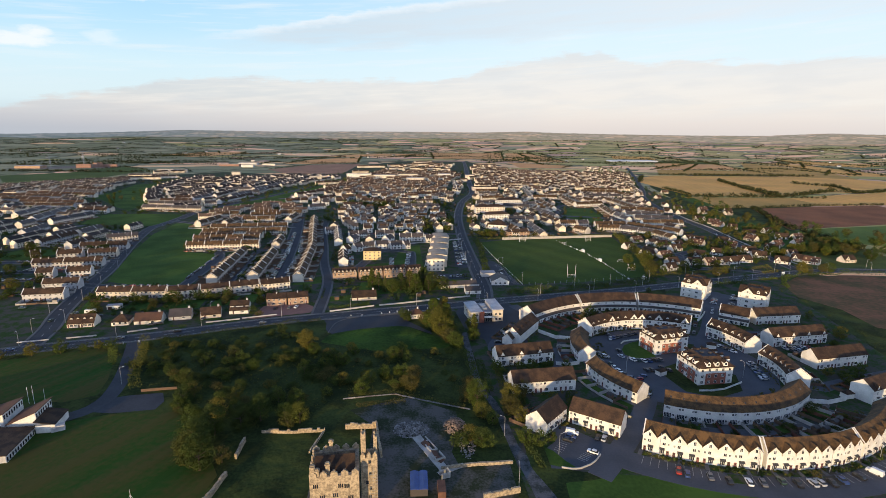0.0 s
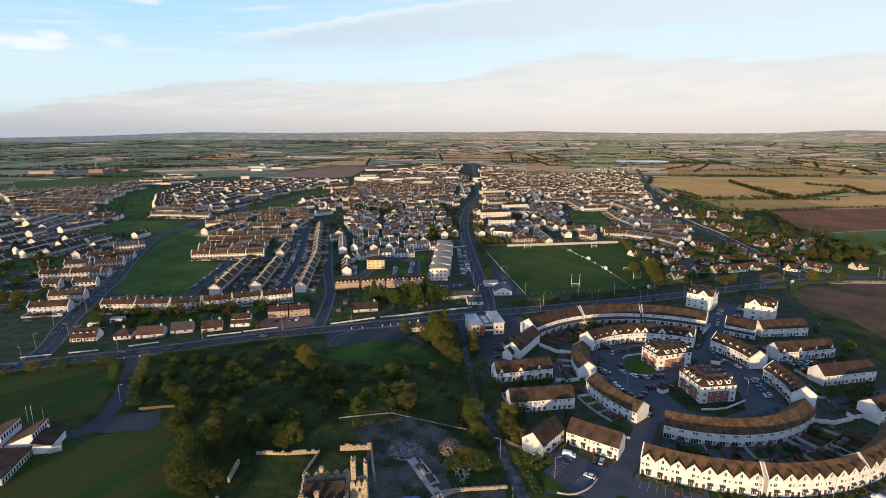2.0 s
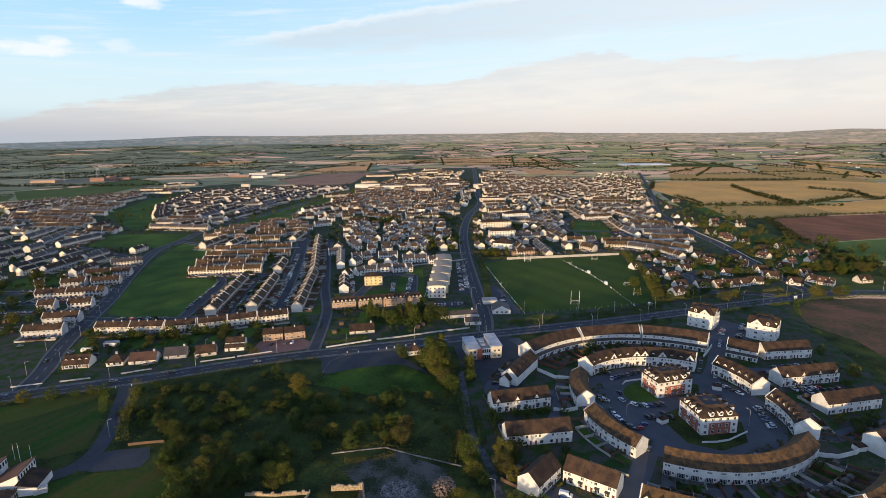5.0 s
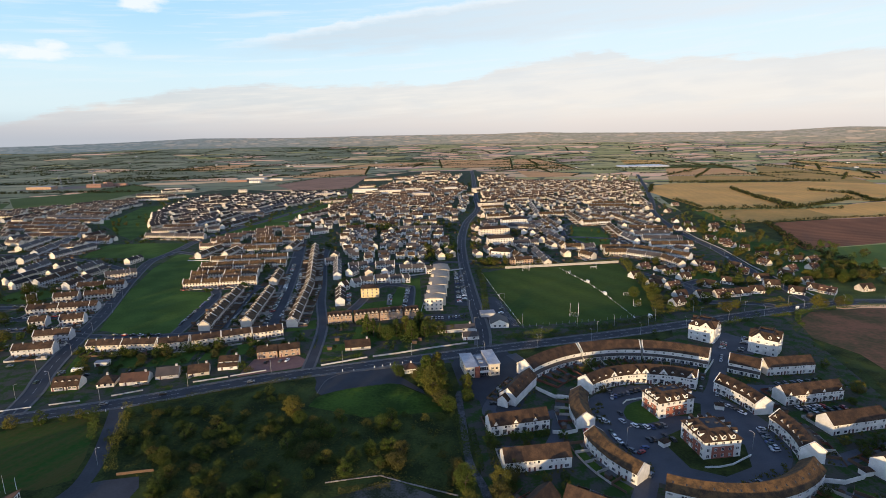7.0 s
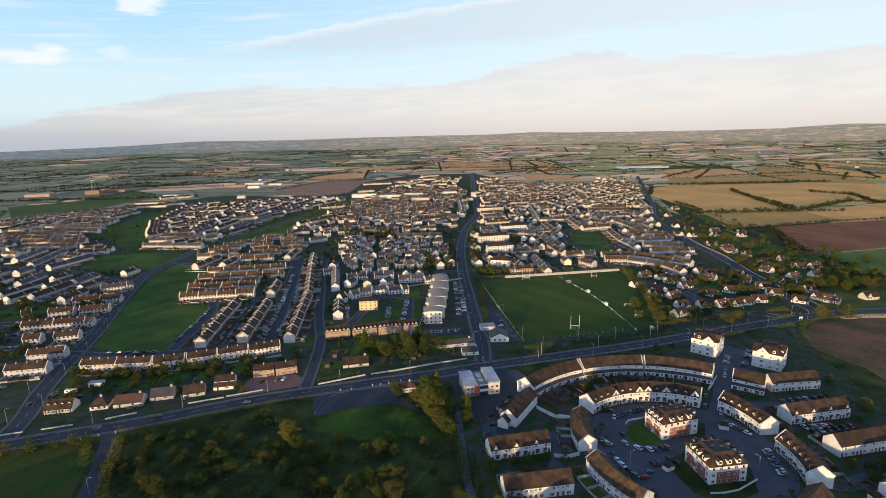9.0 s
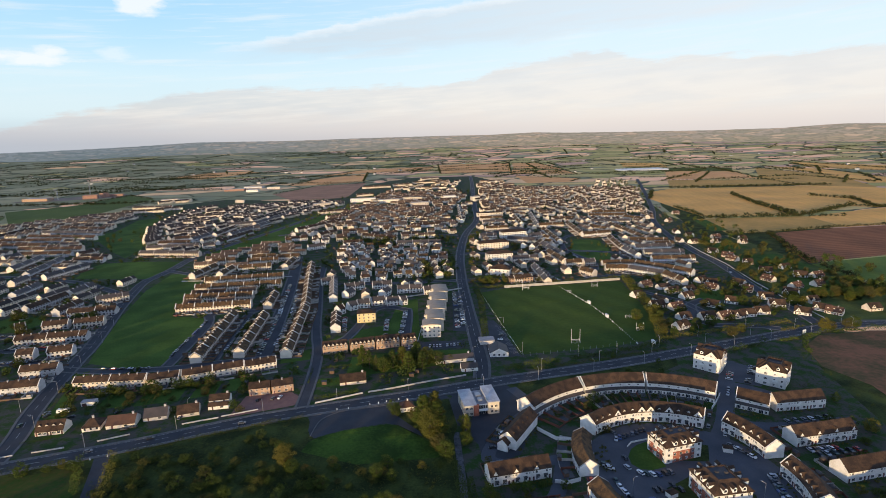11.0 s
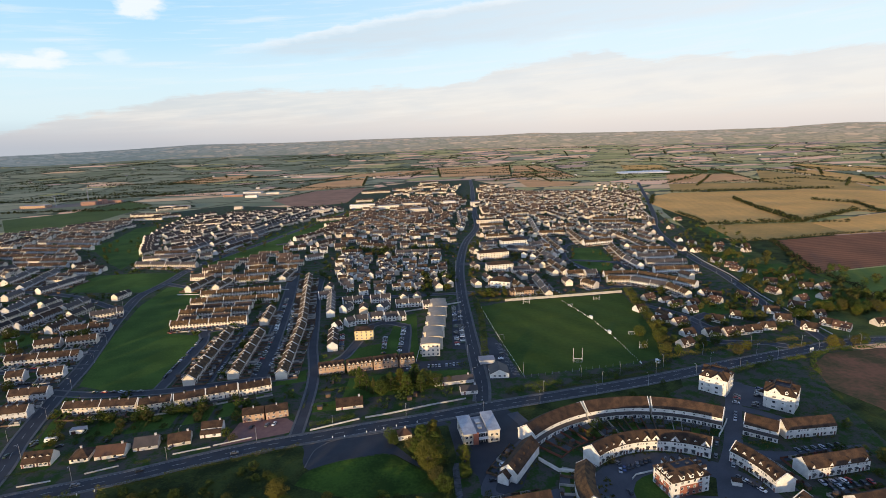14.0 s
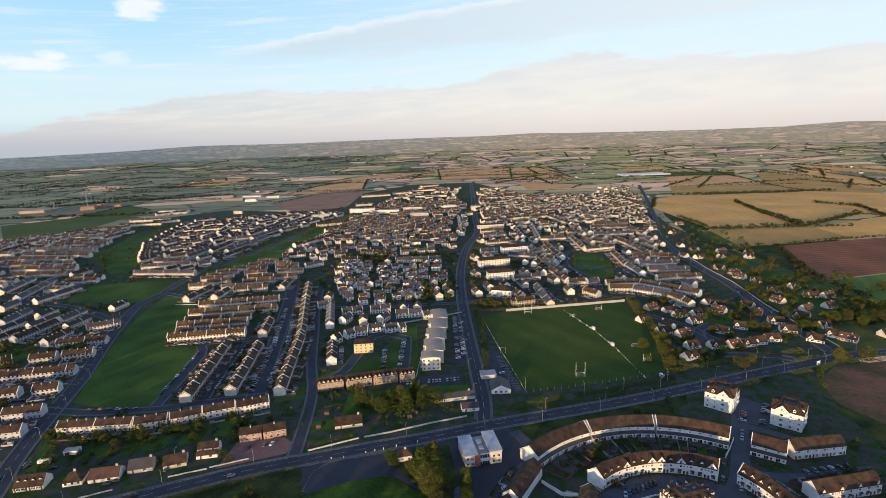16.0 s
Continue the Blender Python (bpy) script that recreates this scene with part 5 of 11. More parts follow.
strip("road_estate", smooth_line([(46, 131), (54, 140.5), (61.5, 150), (69, 160), (77, 171.5), (84, 184), (88, 194)], 4), -4.2, 4.2, 0, 0.118, ESTATE_ROAD, label="estate road of dark asphalt")
strip("road_estate", smooth_line([(140, 246), (152, 262), (165, 284), (178, 308), (196, 340)], 4), -4.5, 4.5, 0, 0.119, ESTATE_ROAD, label="estate road of dark asphalt")
strip("road_estate", smooth_line([(178, 308), (190, 300), (205, 285)], 4), -3, 3, 0, 0.117, ESTATE_ROAD, label="estate road of dark asphalt")
strip("road_estate", smooth_line([(160, 262), (180, 258), (222, 262)], 4), -4, 4, 0, 0.116, ESTATE_ROAD, label="estate road of dark asphalt")
strip("road_estate", smooth_line([(166, 192), (190, 200), (225, 210)], 4), -3.5, 3.5, 0, 0.114, ESTATE_ROAD, label="estate road of dark asphalt")
strip("road_estate", smooth_line([(60, 236), (48, 206), (24, 206)], 4), -3.5, 3.5, 0, 0.113, ESTATE_ROAD, label="estate road of dark asphalt")
sheet("ground_yard", [(31, 136), (31, 147), (42, 158), (54, 150), (62, 140), (50, 134)], 0.094, ESTATE_ROAD, "residents' parking court")
sheet("ground_yard", [(180, 312), (196, 302), (214, 322), (200, 336), (190, 346), (178, 330)], 0.096, ESTATE_ROAD, "parking court between the villas")

DARKFELT = mat("dark_roof_felt", (0.07, 0.07, 0.075), (0.05, 0.05, 0.055), 0.3, 3, 0.85)
TG = "crescent of white houses"
A_L = "curved terrace of tall cream-white gabled townhouses under ochre tiles"


def crescent(r, a0, a1, n, side, **kw):
    return terrace(arc_stations(CX, CY, r, a0, a1, n), side, group=TG, detail=2, **kw)


front_gable = dict(peak=9.0, side=6.6, w=4.52, window=0.95, wz=6.3, wh=1.5, eave=0.05)
for a0, a1, n in ((-122.0, -95.8, 8), (-95.0, -69.4, 8), (-68.8, -41, 8)):
    crescent(81.8, a0, a1, n, -1, depth=8.4, eaves=6.2, ridge=10.2, ov=0.0, wall=WHITE, roof=ROOF_TAN, label=A_L, storeys=2, chimneys=0, parapets=n, gables=front_gable, canopies=True, gardens=11.0, garden_sides=(-1,), pattern="town", back="joined")
crescent(52.6, -119.0, -44.5, 15, -1, depth=9.0, eaves=5.9, ridge=9.8, wall=WHITE, roof=ROOF_TAN, label="long curved terrace of white two-storey houses under a brown tiled roof", chimneys=0, parapets=0, skylights=1, pattern="garden", back="joined", gardens=9.5, garden_sides=(1,))
for cx, cy, a0, a1, n in ((116.8, 214.3, 184.5, 222, 5), (116.3, 228.8, 154.5, 188, 5)):
    terrace(arc_stations(cx, cy, 48.0, a0, a1, n), -1, group=TG, detail=2, depth=9.0, eaves=5.3, ridge=8.6, wall=WHITE, roof=ROOF_TAN, label="curved terrace of white houses under ochre-brown tiles", chimneys=0, parapets=5, pw=0.25, ph=0.12, pattern="plain", parapet_wall=PALE, gardens=7.0, garden_sides=(1,))
crescent(51.8, 131, 55.5, 13, -1, depth=9.4, eaves=6.2, ridge=9.9, wall=WHITE, roof=ROOF, label="curved terrace of white gabled townhouses", chimneys=0, parapets=13, gables=dict(peak=9.3, side=6.5, w=4.4, window=1.2, wz=6.0, wh=1.6, only=(3, 6, 7, 9, 12), rest=dict(peak=8.0, side=7.2, off=3.7, w=1.7, window=0.9, wz=6.5, wh=0.8)), canopies=True, pattern="town", back="joined")
for a0, a1, n in ((137, 108.8, 6), (107.6, 81.6, 7), (80.4, 54.6, 7)):
    crescent(87.0, a0, a1, n, 1, depth=11.0, eaves=6.2, ridge=10.2, wall=WHITE, roof=ROOF, label="curved terrace of white houses under red-brown tiles", chimneys=0, parapets=n, pattern="back", lean_to=True, gardens=15.0, garden_sides=(-1,))
terrace(arc_stations(107.7, 229.5, 52.0, 33.5, 2.0, 6), -1, group=TG, detail=2, depth=9.4, eaves=6.2, ridge=9.8, wall=WHITE, roof=ROOF, label="curved terrace of tall white houses", chimneys=0, parapets=6, gables=dict(peak=8.6, side=7.2, off=3.6, w=2.2, window=1.1, wz=6.7, wh=0.9), canopies=True, pattern="town", back="joined", gardens=8.0, garden_sides=(-1,))
terrace(arc_stations(107.4, 210.4, 52.5, 10.2, -20.0, 6), -1, group=TG, detail=2, depth=9.4, eaves=6.2, ridge=9.8, wall=WHITE, roof=ROOF, label="curved terrace of tall white houses", chimneys=0, parapets=6, gables=dict(peak=8.6, side=7.2, off=3.6, w=2.2, window=1.1, wz=6.7, wh=0.9), canopies=True, pattern="town", back="joined", gardens=8.0, garden_sides=(-1,))


def short_row(x0, y0, x1, y1, n, label="short terrace of white houses under a brown tiled roof", d=9.2, **kw):
    """x0..y1: the foot of the front wall."""
    t = Vector((x1 - x0, y1 - y0)).normalized()
    nn = Vector((-t.y, t.x)) * d / 2
    args = dict(depth=d, detail=2, back="joined", gardens=7.5, garden_sides=(-1,), eaves=5.6, ridge=9.4, wall=WHITE, roof=ROOF, chimneys=0, parapets=0, pattern="town", canopies=True, group="short terraces of the estate")
    args.update(kw)
    return terrace(line_stations(x0 + nn.x, y0 + nn.y, x1 + nn.x, y1 + nn.y, n), -1, label=label, **args)


small_gable = dict(peak=7.6, side=5.6, w=2.4, window=0.9, wz=4.7, wh=1.0)
short_row(22.8, 216.2, 51.4, 222.1, 6, "short terrace of white houses with small gablets", gables=dict(small_gable, every=2))
short_row(26.0, 188.5, 54.7, 192.3, 5, "plain short terrace of white houses", canopies=False)
short_row(44.5, 165.5, 61.2, 154.0, 4, "white terrace wing beside a parking court")
short_row(33.4, 155.4, 44.2, 167.6, 3, "white gable-ended terrace wing", gables=None)
short_row(38.2, 243.6, 53.4, 267.6, 5, "white terrace with roof dormers along the entrance road", gables=dict(peak=8.0, side=7.0, off=2.4, w=1.7, window=0.9, wz=6.6, wh=0.8), pattern="back")
terrace(line_stations(170.8, 284.3, 184.2, 274.9, 3), 1, 9.6, 5.8, 9.8, WHITE, ROOF, "short white terrace of three houses with lean-to kitchens", "short terraces of the estate", 2, 2, 0, 3, pattern="back", lean_to=True)
short_row(187.0, 273.2, 216.3, 276.0, 6, "plain short terrace of white houses", canopies=False)
short_row(175.7, 239.5, 209.7, 245.1, 7, "short terrace of white houses with small gablets", gables=dict(small_gable, every=2))
short_row(179.6, 211.8, 209.7, 217.5, 6, "plain short terrace of white houses", canopies=False)
short_row(178.6, 177.4, 206.6, 188.4, 5, "tall white terrace with gablets", eaves=6.6, ridge=10, gables=dict(small_gable, every=2, side=6.6, peak=8.6, wz=5.8), storeys=2)
hs = house(33.0, 246.5, 60, 6.5, 5.5, 4.0, 6.6, WHITE, ROOF, "small white porch wing beside the terrace", "house_wing", chimneys=0)


def block(x, y, rz, w, d, h, wall, upper, label, dormers=True):
    """A three-storey apartment block: brick below, render above, hipped mansard with white dormers round a flat top."""
    root = thing("apartment_block", x, y, 0, rz, label, "apartments", "apartment blocks in the crescent")
    s = Shape()
    s.box(-w / 2, w / 2, -d / 2, d / 2, -0.3, h)
    part("wall", s.done("wall", upper), root)
    if wall is not upper:
        s = Shape()
        s.box(-w * 0.30, w * 0.30, -d / 2 - 0.06, d / 2 + 0.06, -0.3, h * 0.66)
        s.box(-w / 2 - 0.06, w / 2 + 0.06, -d * 0.34, -d * 0.02, -0.3, h * 0.66)
        s.box(-w / 2 - 0.05, w / 2 + 0.05, d * 0.14, d * 0.40, -0.3, h * 0.66)
        for sd in (-1, 1):
            s.box(sd * w / 2 - 0.05 + (0.0 if sd > 0 else -0.9), sd * w / 2 + 0.05 + (0.9 if sd > 0 else 0.0), -d * 0.02, d * 0.12, 3.0, 3.9, 0)
        part("brickwork", s.done("brickwork", wall), root, label="red brick facing")
    o, rz_, ins = 0.5, 3.6, 4.8
    W2, D2 = w / 2 + o, d / 2 + o
    v = [(-W2, -D2, h), (W2, -D2, h), (W2, D2, h), (-W2, D2, h), (-W2 + ins, -D2 + ins, h + rz_), (W2 - ins, -D2 + ins, h + rz_), (W2 - ins, D2 - ins, h + rz_), (-W2 + ins, D2 - ins, h + rz_),
         (-W2, -D2, h - 0.25), (W2, -D2, h - 0.25), (W2, D2, h - 0.25), (-W2, D2, h - 0.25), (-W2 + ins + 0.3, -D2 + ins + 0.3, h + rz_ - 0.5), (W2 - ins - 0.3, -D2 + ins + 0.3, h + rz_ - 0.5), (W2 - ins - 0.3, D2 - ins - 0.3, h + rz_ - 0.5), (-W2 + ins + 0.3, D2 - ins - 0.3, h + rz_ - 0.5)]
    f = [(0, 1, 5, 4), (1, 2, 6, 5), (2, 3, 7, 6), (3, 0, 4, 7), (8, 9, 1, 0), (9, 10, 2, 1), (10, 11, 3, 2), (11, 8, 0, 3), (11, 10, 9, 8), (4, 5, 13, 12), (5, 6, 14, 13), (6, 7, 15, 14), (7, 4, 12, 15), (12, 13, 14, 15)]
    roof = part("roof", mesh("roof", v, f, [ROOF, DARKFELT], [0] * 13 + [1]), root)
    for x_, y_ in ((-w * 0.1, 0.6), (w * 0.12, -0.4)):
        part("roof_vent", box_mesh("roof_vent", 1.3, 1.0, 0.8, ROOF_GREY), roof, pose(x_, y_, h + rz_ - 0.5))
    for sd, ln_, oth in ((0, w, d), (90, d, w), (180, w, d), (270, d, w)):
        R = Matrix.Rotation(radians(sd), 4, "Z")
        k = max(3, int(ln_ / 3.2))
        for q in range(0 if sd == 180 else k):
            xx = -ln_ / 2 + ln_ * (q + 0.5) / k
            for st_ in range(3):
                wd = part("window", window_mesh(1.3, 1.4, TRIM, 1, False), root, R @ Matrix.Translation((xx, -oth / 2 - 0.09, 0.8 + st_ * h / 3)))
                part("pane", pane_mesh(1.3, 1.4), wd)
        if dormers:
            for xx in (-ln_ * 0.25, 0, ln_ * 0.25):
                s = Shape()
                s.add([(-0.9, -0.9, 0.3), (0.9, -0.9, 0.3), (0.9, -0.9, 1.9), (0, -0.9, 2.6), (-0.9, -0.9, 1.9), (-0.9, 1.6, 1.9), (0.9, 1.6, 1.9), (0, 2.2, 2.6), (-0.9, 0.3, 0.3), (0.9, 0.3, 0.3)],
                      [(0, 1, 2, 3, 4), (0, 4, 5, 8), (1, 9, 6, 2)])
                s.add([(-1.1, -1.1, 1.8), (0, -1.1, 2.72), (1.1, -1.1, 1.8), (1.1, 1.6, 1.8), (0, 2.3, 2.72), (-1.1, 1.6, 1.8)], [(0, 1, 4, 5), (1, 2, 3, 4)], 1)
                s.box(-0.55, 0.55, -0.94, -0.9, 0.75, 1.85, 2)
                key = "block_dormer"
                SHARED.setdefault(key, s.done("dormer", [TRIM, ROOF, GLASS]))
                part("dormer", SHARED[key], roof, R @ Matrix.Translation((xx, -oth / 2 + 0.6, h + 0.2)))
    return root


block(114.5, 238.2, 15, 20, 13.5, 8.6, BRICK, WHITE, "three-storey apartment block of red brick and white render with dormers")
block(119.6, 205.4, 7, 17.0, 17.5, 8.6, BRICK, WHITE, "three-storey apartment block of red brick and white render with dormers")


def villa(x, y, rz, flip):
    """A four-storey white apartment villa with a pair of gabled fronts and a sunken roof terrace."""
    root = thing("apartment_villa", x, y, 0, rz, "tall white rendered apartment villa with gables and a hipped brown roof", "apartments", "white apartment villas")
    w, d, h = 16.0, 16.5, 10.2
    s = Shape()
    s.box(-w / 2, w / 2, -d / 2, d / 2, -0.3, h)
    part("wall", s.done("wall", WHITE), root)
    o, up, ins = 0.4, 3.6, 4.2
    W2, D2 = w / 2 + o, d / 2 + o
    v = [(-W2, -D2, h), (W2, -D2, h), (W2, D2, h), (-W2, D2, h), (-W2 + ins, -D2 + ins, h + up), (W2 - ins, -D2 + ins, h + up), (W2 - ins, D2 - ins, h + up), (-W2 + ins, D2 - ins, h + up),
         (-W2 + ins + 0.4, -D2 + ins + 0.4, h + up - 1.2), (W2 - ins - 0.4, -D2 + ins + 0.4, h + up - 1.2), (W2 - ins - 0.4, D2 - ins - 0.4, h + up - 1.2), (-W2 + ins + 0.4, D2 - ins - 0.4, h + up - 1.2)]
    part("roof", mesh("roof", v, [(0, 1, 5, 4), (1, 2, 6, 5), (2, 3, 7, 6), (3, 0, 4, 7), (4, 5, 9, 8), (5, 6, 10, 9), (6, 7, 11, 10), (7, 4, 8, 11), (8, 9, 10, 11), (3, 2, 1, 0)], [ROOF, DARKFELT], [0] * 8 + [1, 0]), root)
    for sd, ln_, oth in ((0, w, d), (90, d, w), (180, w, d), (270, d, w)):
        R = Matrix.Rotation(radians(sd), 4, "Z")
        k = 0 if sd == 180 else 4
        for q in range(k):
            xx = -ln_ / 2 + ln_ * (q + 0.5) / k
            for st_ in range(3):
                wd = part("window", window_mesh(1.1, 1.4, TRIM, 1, False), root, R @ Matrix.Translation((xx, -oth / 2 - 0.04, 0.8 + st_ * 3.1)))
                part("pane", pane_mesh(1.1, 1.4), wd)
        gx = 2.6 * flip if sd in (0, 180) else -2.6 * flip
        s = Shape()
        g = 3.6
        s.add([(gx - g, -oth / 2 - 0.35, -0.3), (gx + g, -oth / 2 - 0.35, -0.3), (gx + g, -oth / 2 - 0.35, h), (gx, -oth / 2 - 0.35, h + 3.4), (gx - g, -oth / 2 - 0.35, h), (gx - g, -oth / 2 + 0.5, -0.3), (gx + g, -oth / 2 + 0.5, -0.3),
               (gx + g, -oth / 2 + 0.5, h), (gx - g, -oth / 2 + 0.5, h), (gx, -oth / 2 + 4, h + 3.4)], [(0, 1, 2, 3, 4), (0, 4, 8, 5), (1, 6, 7, 2)])
        bay = part("gable_front", s.done("gable_front", WHITE), root, R)
        s = Shape()
        for dz in (0,):
            s.add([(gx - g - 0.3, -oth / 2 - 0.6, h - 0.2), (gx, -oth / 2 - 0.6, h + 3.5), (gx + g + 0.3, -oth / 2 - 0.6, h - 0.2), (gx + g + 0.3, -oth / 2 + 0.6, h - 0.2), (gx, -oth / 2 + 4.3, h + 3.5), (gx - g - 0.3, -oth / 2 + 0.6, h - 0.2),
                   (gx - g - 0.3, -oth / 2 - 0.6, h + 0.02), (gx, -oth / 2 - 0.6, h + 3.72), (gx + g + 0.3, -oth / 2 - 0.6, h + 0.02), (gx + g + 0.3, -oth / 2 + 0.6, h + 0.02), (gx, -oth / 2 + 4.3, h + 3.72), (gx - g - 0.3, -oth / 2 + 0.6, h + 0.02)],
                  [(6, 7, 10, 11), (7, 8, 9, 10), (0, 1, 7, 6), (1, 2, 8, 7), (5, 4, 1, 0), (4, 3, 2, 1)])
        part("gable_roof", s.done("gable_roof", ROOF), bay)
        s = Shape()
        s.add([(-0.8, -0.9, 0.2), (0.8, -0.9, 0.2), (0.8, -0.9, 1.6), (0, -0.9, 2.3), (-0.8, -0.9, 1.6), (-0.8, 1.5, 1.6), (0.8, 1.5, 1.6), (0, 2.1, 2.3), (-0.8, 0.3, 0.2), (0.8, 0.3, 0.2)], [(0, 1, 2, 3, 4), (0, 4, 5, 8), (1, 9, 6, 2)])
        s.add([(-1.0, -1.1, 1.5), (0, -1.1, 2.42), (1.0, -1.1, 1.5), (1.0, 1.5, 1.5), (0, 2.2, 2.42), (-1.0, 1.5, 1.5)], [(0, 1, 4, 5), (1, 2, 3, 4)], 1)
        s.box(-0.5, 0.5, -0.94, -0.9, 0.6, 1.6, 2)
        part("dormer", s.done("dormer", [TRIM, ROOF, GLASS]), root, R @ Matrix.Translation((-gx * 1.3, -oth / 2 + 1.2, h + 0.4)))
        for zz, ww, hh in ((0.8, 1.8, 1.4), (3.9, 1.8, 1.4), (7.0, 1.8, 1.4), (10.2, 1.0, 1.4)):
            wd = part("window", window_mesh(ww, hh, TRIM, 2, False), root, R @ Matrix.Translation((gx, -oth / 2 - 0.4, zz)))
            part("pane", pane_mesh(ww, hh), wd)
        part("balcony", box_mesh("balcony", 2.6, 1.1, 0.9, TRIM), root, R @ Matrix.Translation((gx - 5.2 if gx > 0 else gx + 5.2, -oth / 2 - 0.6, 3.7)))
        part("balcony", box_mesh("balcony", 2.6, 1.1, 0.9, TRIM), root, R @ Matrix.Translation((gx - 5.2 if gx > 0 else gx + 5.2, -oth / 2 - 0.6, 6.8)))
    s = Shape()
    for x0, y0, x1, y1 in ((-4.0, -4.2, 4.0, -4.2), (-4.0, 4.2, 4.0, 4.2), (-4.0, -4.2, -4.0, 4.2), (4.0, -4.2, 4.0, 4.2)):
        s.tube((x0, y0, h + up + 0.8), (x1, y1, h + up + 0.8), 0.07, 0.07, 4)
        for k in range(6):
            s.tube((x0 + (x1 - x0) * k / 5, y0 + (y1 - y0) * k / 5, h + up - 1.2), (x0 + (x1 - x0) * k / 5, y0 + (y1 - y0) * k / 5, h + up + 0.8), 0.05, 0.05, 4)
    part("terrace_railing", s.done("terrace_railing", DARKTRIM), root)
    return root


villa(179.6, 332.0, -42, 1)
villa(207.2, 309.0, -42, -1)


def low_wall(name, pts, h, w, m, label, category="wall"):
    line = [Vector(q) for q in pts]
    return tagged(strip(name, line, -w / 2, w / 2, -0.1, h, m, kind="", label=label), label, category)


low_wall("garden_fence", [(-137.5, 192.6), (-130, 194), (-123, 195)], 1.3, 0.15, WOODF, "low brown timber fence beside the school car park", "fence")
low_wall("garden_wall", [(52, 262), (60, 252), (70, 250), (76, 254)], 2.0, 0.3, WHITE, "white rendered garden wall between the terraces")
low_wall("garden_wall", [(150, 180), (160, 178), (170, 181), (176, 186)], 2.0, 0.3, WHITE, "white rendered garden wall between the terraces")
low_wall("garden_wall", [(52, 218), (58, 217), (64, 219)], 1.9, 0.3, WHITE, "white rendered garden wall between the terraces")
low_wall("garden_wall", [(166, 293), (159, 284), (153, 277)], 1.9, 0.3, WHITE, "white rendered garden wall between the terraces")
low_wall("garden_wall", [(34.5, 136.2), (38, 135.2), (41, 135.5), (45, 137.6), (47.6, 139.8), (50.4, 143.4)], 0.7, 0.35, CONC, "low pale wall round the parking court")
for x, y, rz in ((100, 207, 25), (141, 238, -20), (173, 184, 10), (204, 322, 40)):
    root = thing("store_shed", x, y, 0, rz, "small white store with a dark sloping roof", "shed", "bin stores")
    part("wall", box_mesh("wall", 4.2, 3.2, 2.3, WHITE), root)
    part("roof", mesh("roof", [(-2.4, -1.9, 2.3), (2.4, -1.9, 2.3), (2.4, 1.9, 2.3), (-2.4, 1.9, 2.3), (-1.2, 0, 3.4), (1.2, 0, 3.4)], [(0, 1, 5, 4), (1, 2, 5), (2, 3, 4, 5), (3, 0, 4), (3, 2, 1, 0)], ROOF), root)

# front gardens, paths and marked parking bays along the outer crescent
strip("ground_lawn", arc_stations(CX, CY, 87.9, -123, -41, 30), -1.7, 1.7, 0, 0.125, GARDEN, label="narrow planted front gardens")
bays, paths, plants, plant_rng = Shape(), Shape(), Shape(), random.Random(8)
for k in range(29):
    a = radians(-122 + 2.85 * k)
    m = Matrix.Translation((CX, CY, 0)) @ Matrix.Rotation(a, 4, "Z")
    paths.box(85.9, 89.6, -0.7, 0.7, 0.05, 0.145, 0, m)
for k in range(47):
    if k % 12 in (10, 11):
        continue
    m = Matrix.Translation((CX, CY, 0)) @ Matrix.Rotation(radians(-121 + 1.68 * k), 4, "Z")
    bays.box(89.9, 94.8, -0.06, 0.06, 0.10, 0.116, 0, m)
for k in range(110):
    a, r, h = radians(plant_rng.uniform(-122, -42)), plant_rng.uniform(86.4, 89.4), plant_rng.uniform(0.3, 0.8)
    c = (CX + r * math.cos(a), CY + r * math.sin(a), h * 0.6)
    for _ in range(16):
        d = Vector((plant_rng.gauss(0, 1), plant_rng.gauss(0, 1), plant_rng.gauss(0, 0.8))) * h * 0.45
        e = Vector((plant_rng.uniform(-1, 1), plant_rng.uniform(-1, 1), plant_rng.uniform(-1, 1))).normalized() * 0.3
        g = e.orthogonal()
        plants.add([Vector(c) + d - e, Vector(c) + d + g, Vector(c) + d + e, Vector(c) + d - g], [(0, 1, 2, 3)])
tagged(new("road_marking", bays.done("road_marking", LINE)), "white lines of the parking bays", kind="structure")
tagged(new("pavement", paths.done("pavement", PAVE)), "short paved garden paths", kind="structure")
tagged(new("front_garden_planting", plants.done("front_garden_planting", LEAF_DARK)), "low shrubs of the front gardens", "planting", kind="stuff")
for k in (10, 22, 34):
    strip("ground_lawn", arc_stations(CX, CY, 92.4, -121 + 1.68 * (k + 0.1), -121 + 1.68 * (k + 1.9), 3), -2.5, 2.3, 0, 0.16, GARDEN, label="planted island between parking bays")
sheet("ground_lawn", [(91, 230), (91.6, 236), (95, 242), (99.5, 245.6), (106, 248.4), (112, 246), (106, 227), (99, 225), (94, 226)], 0.125, GRASS, "lawn beside the brick apartments")
low_wall("garden_wall", [(110, 190), (116, 190), (122.5, 191.5), (134, 197.8)], 0.9, 0.3, WHITE, "low curved white wall round the lawn")
low_wall("garden_wall", [(94, 244), (97, 247.3), (106, 249.6)], 0.9, 0.3, WHITE, "low curved white wall round the lawn")
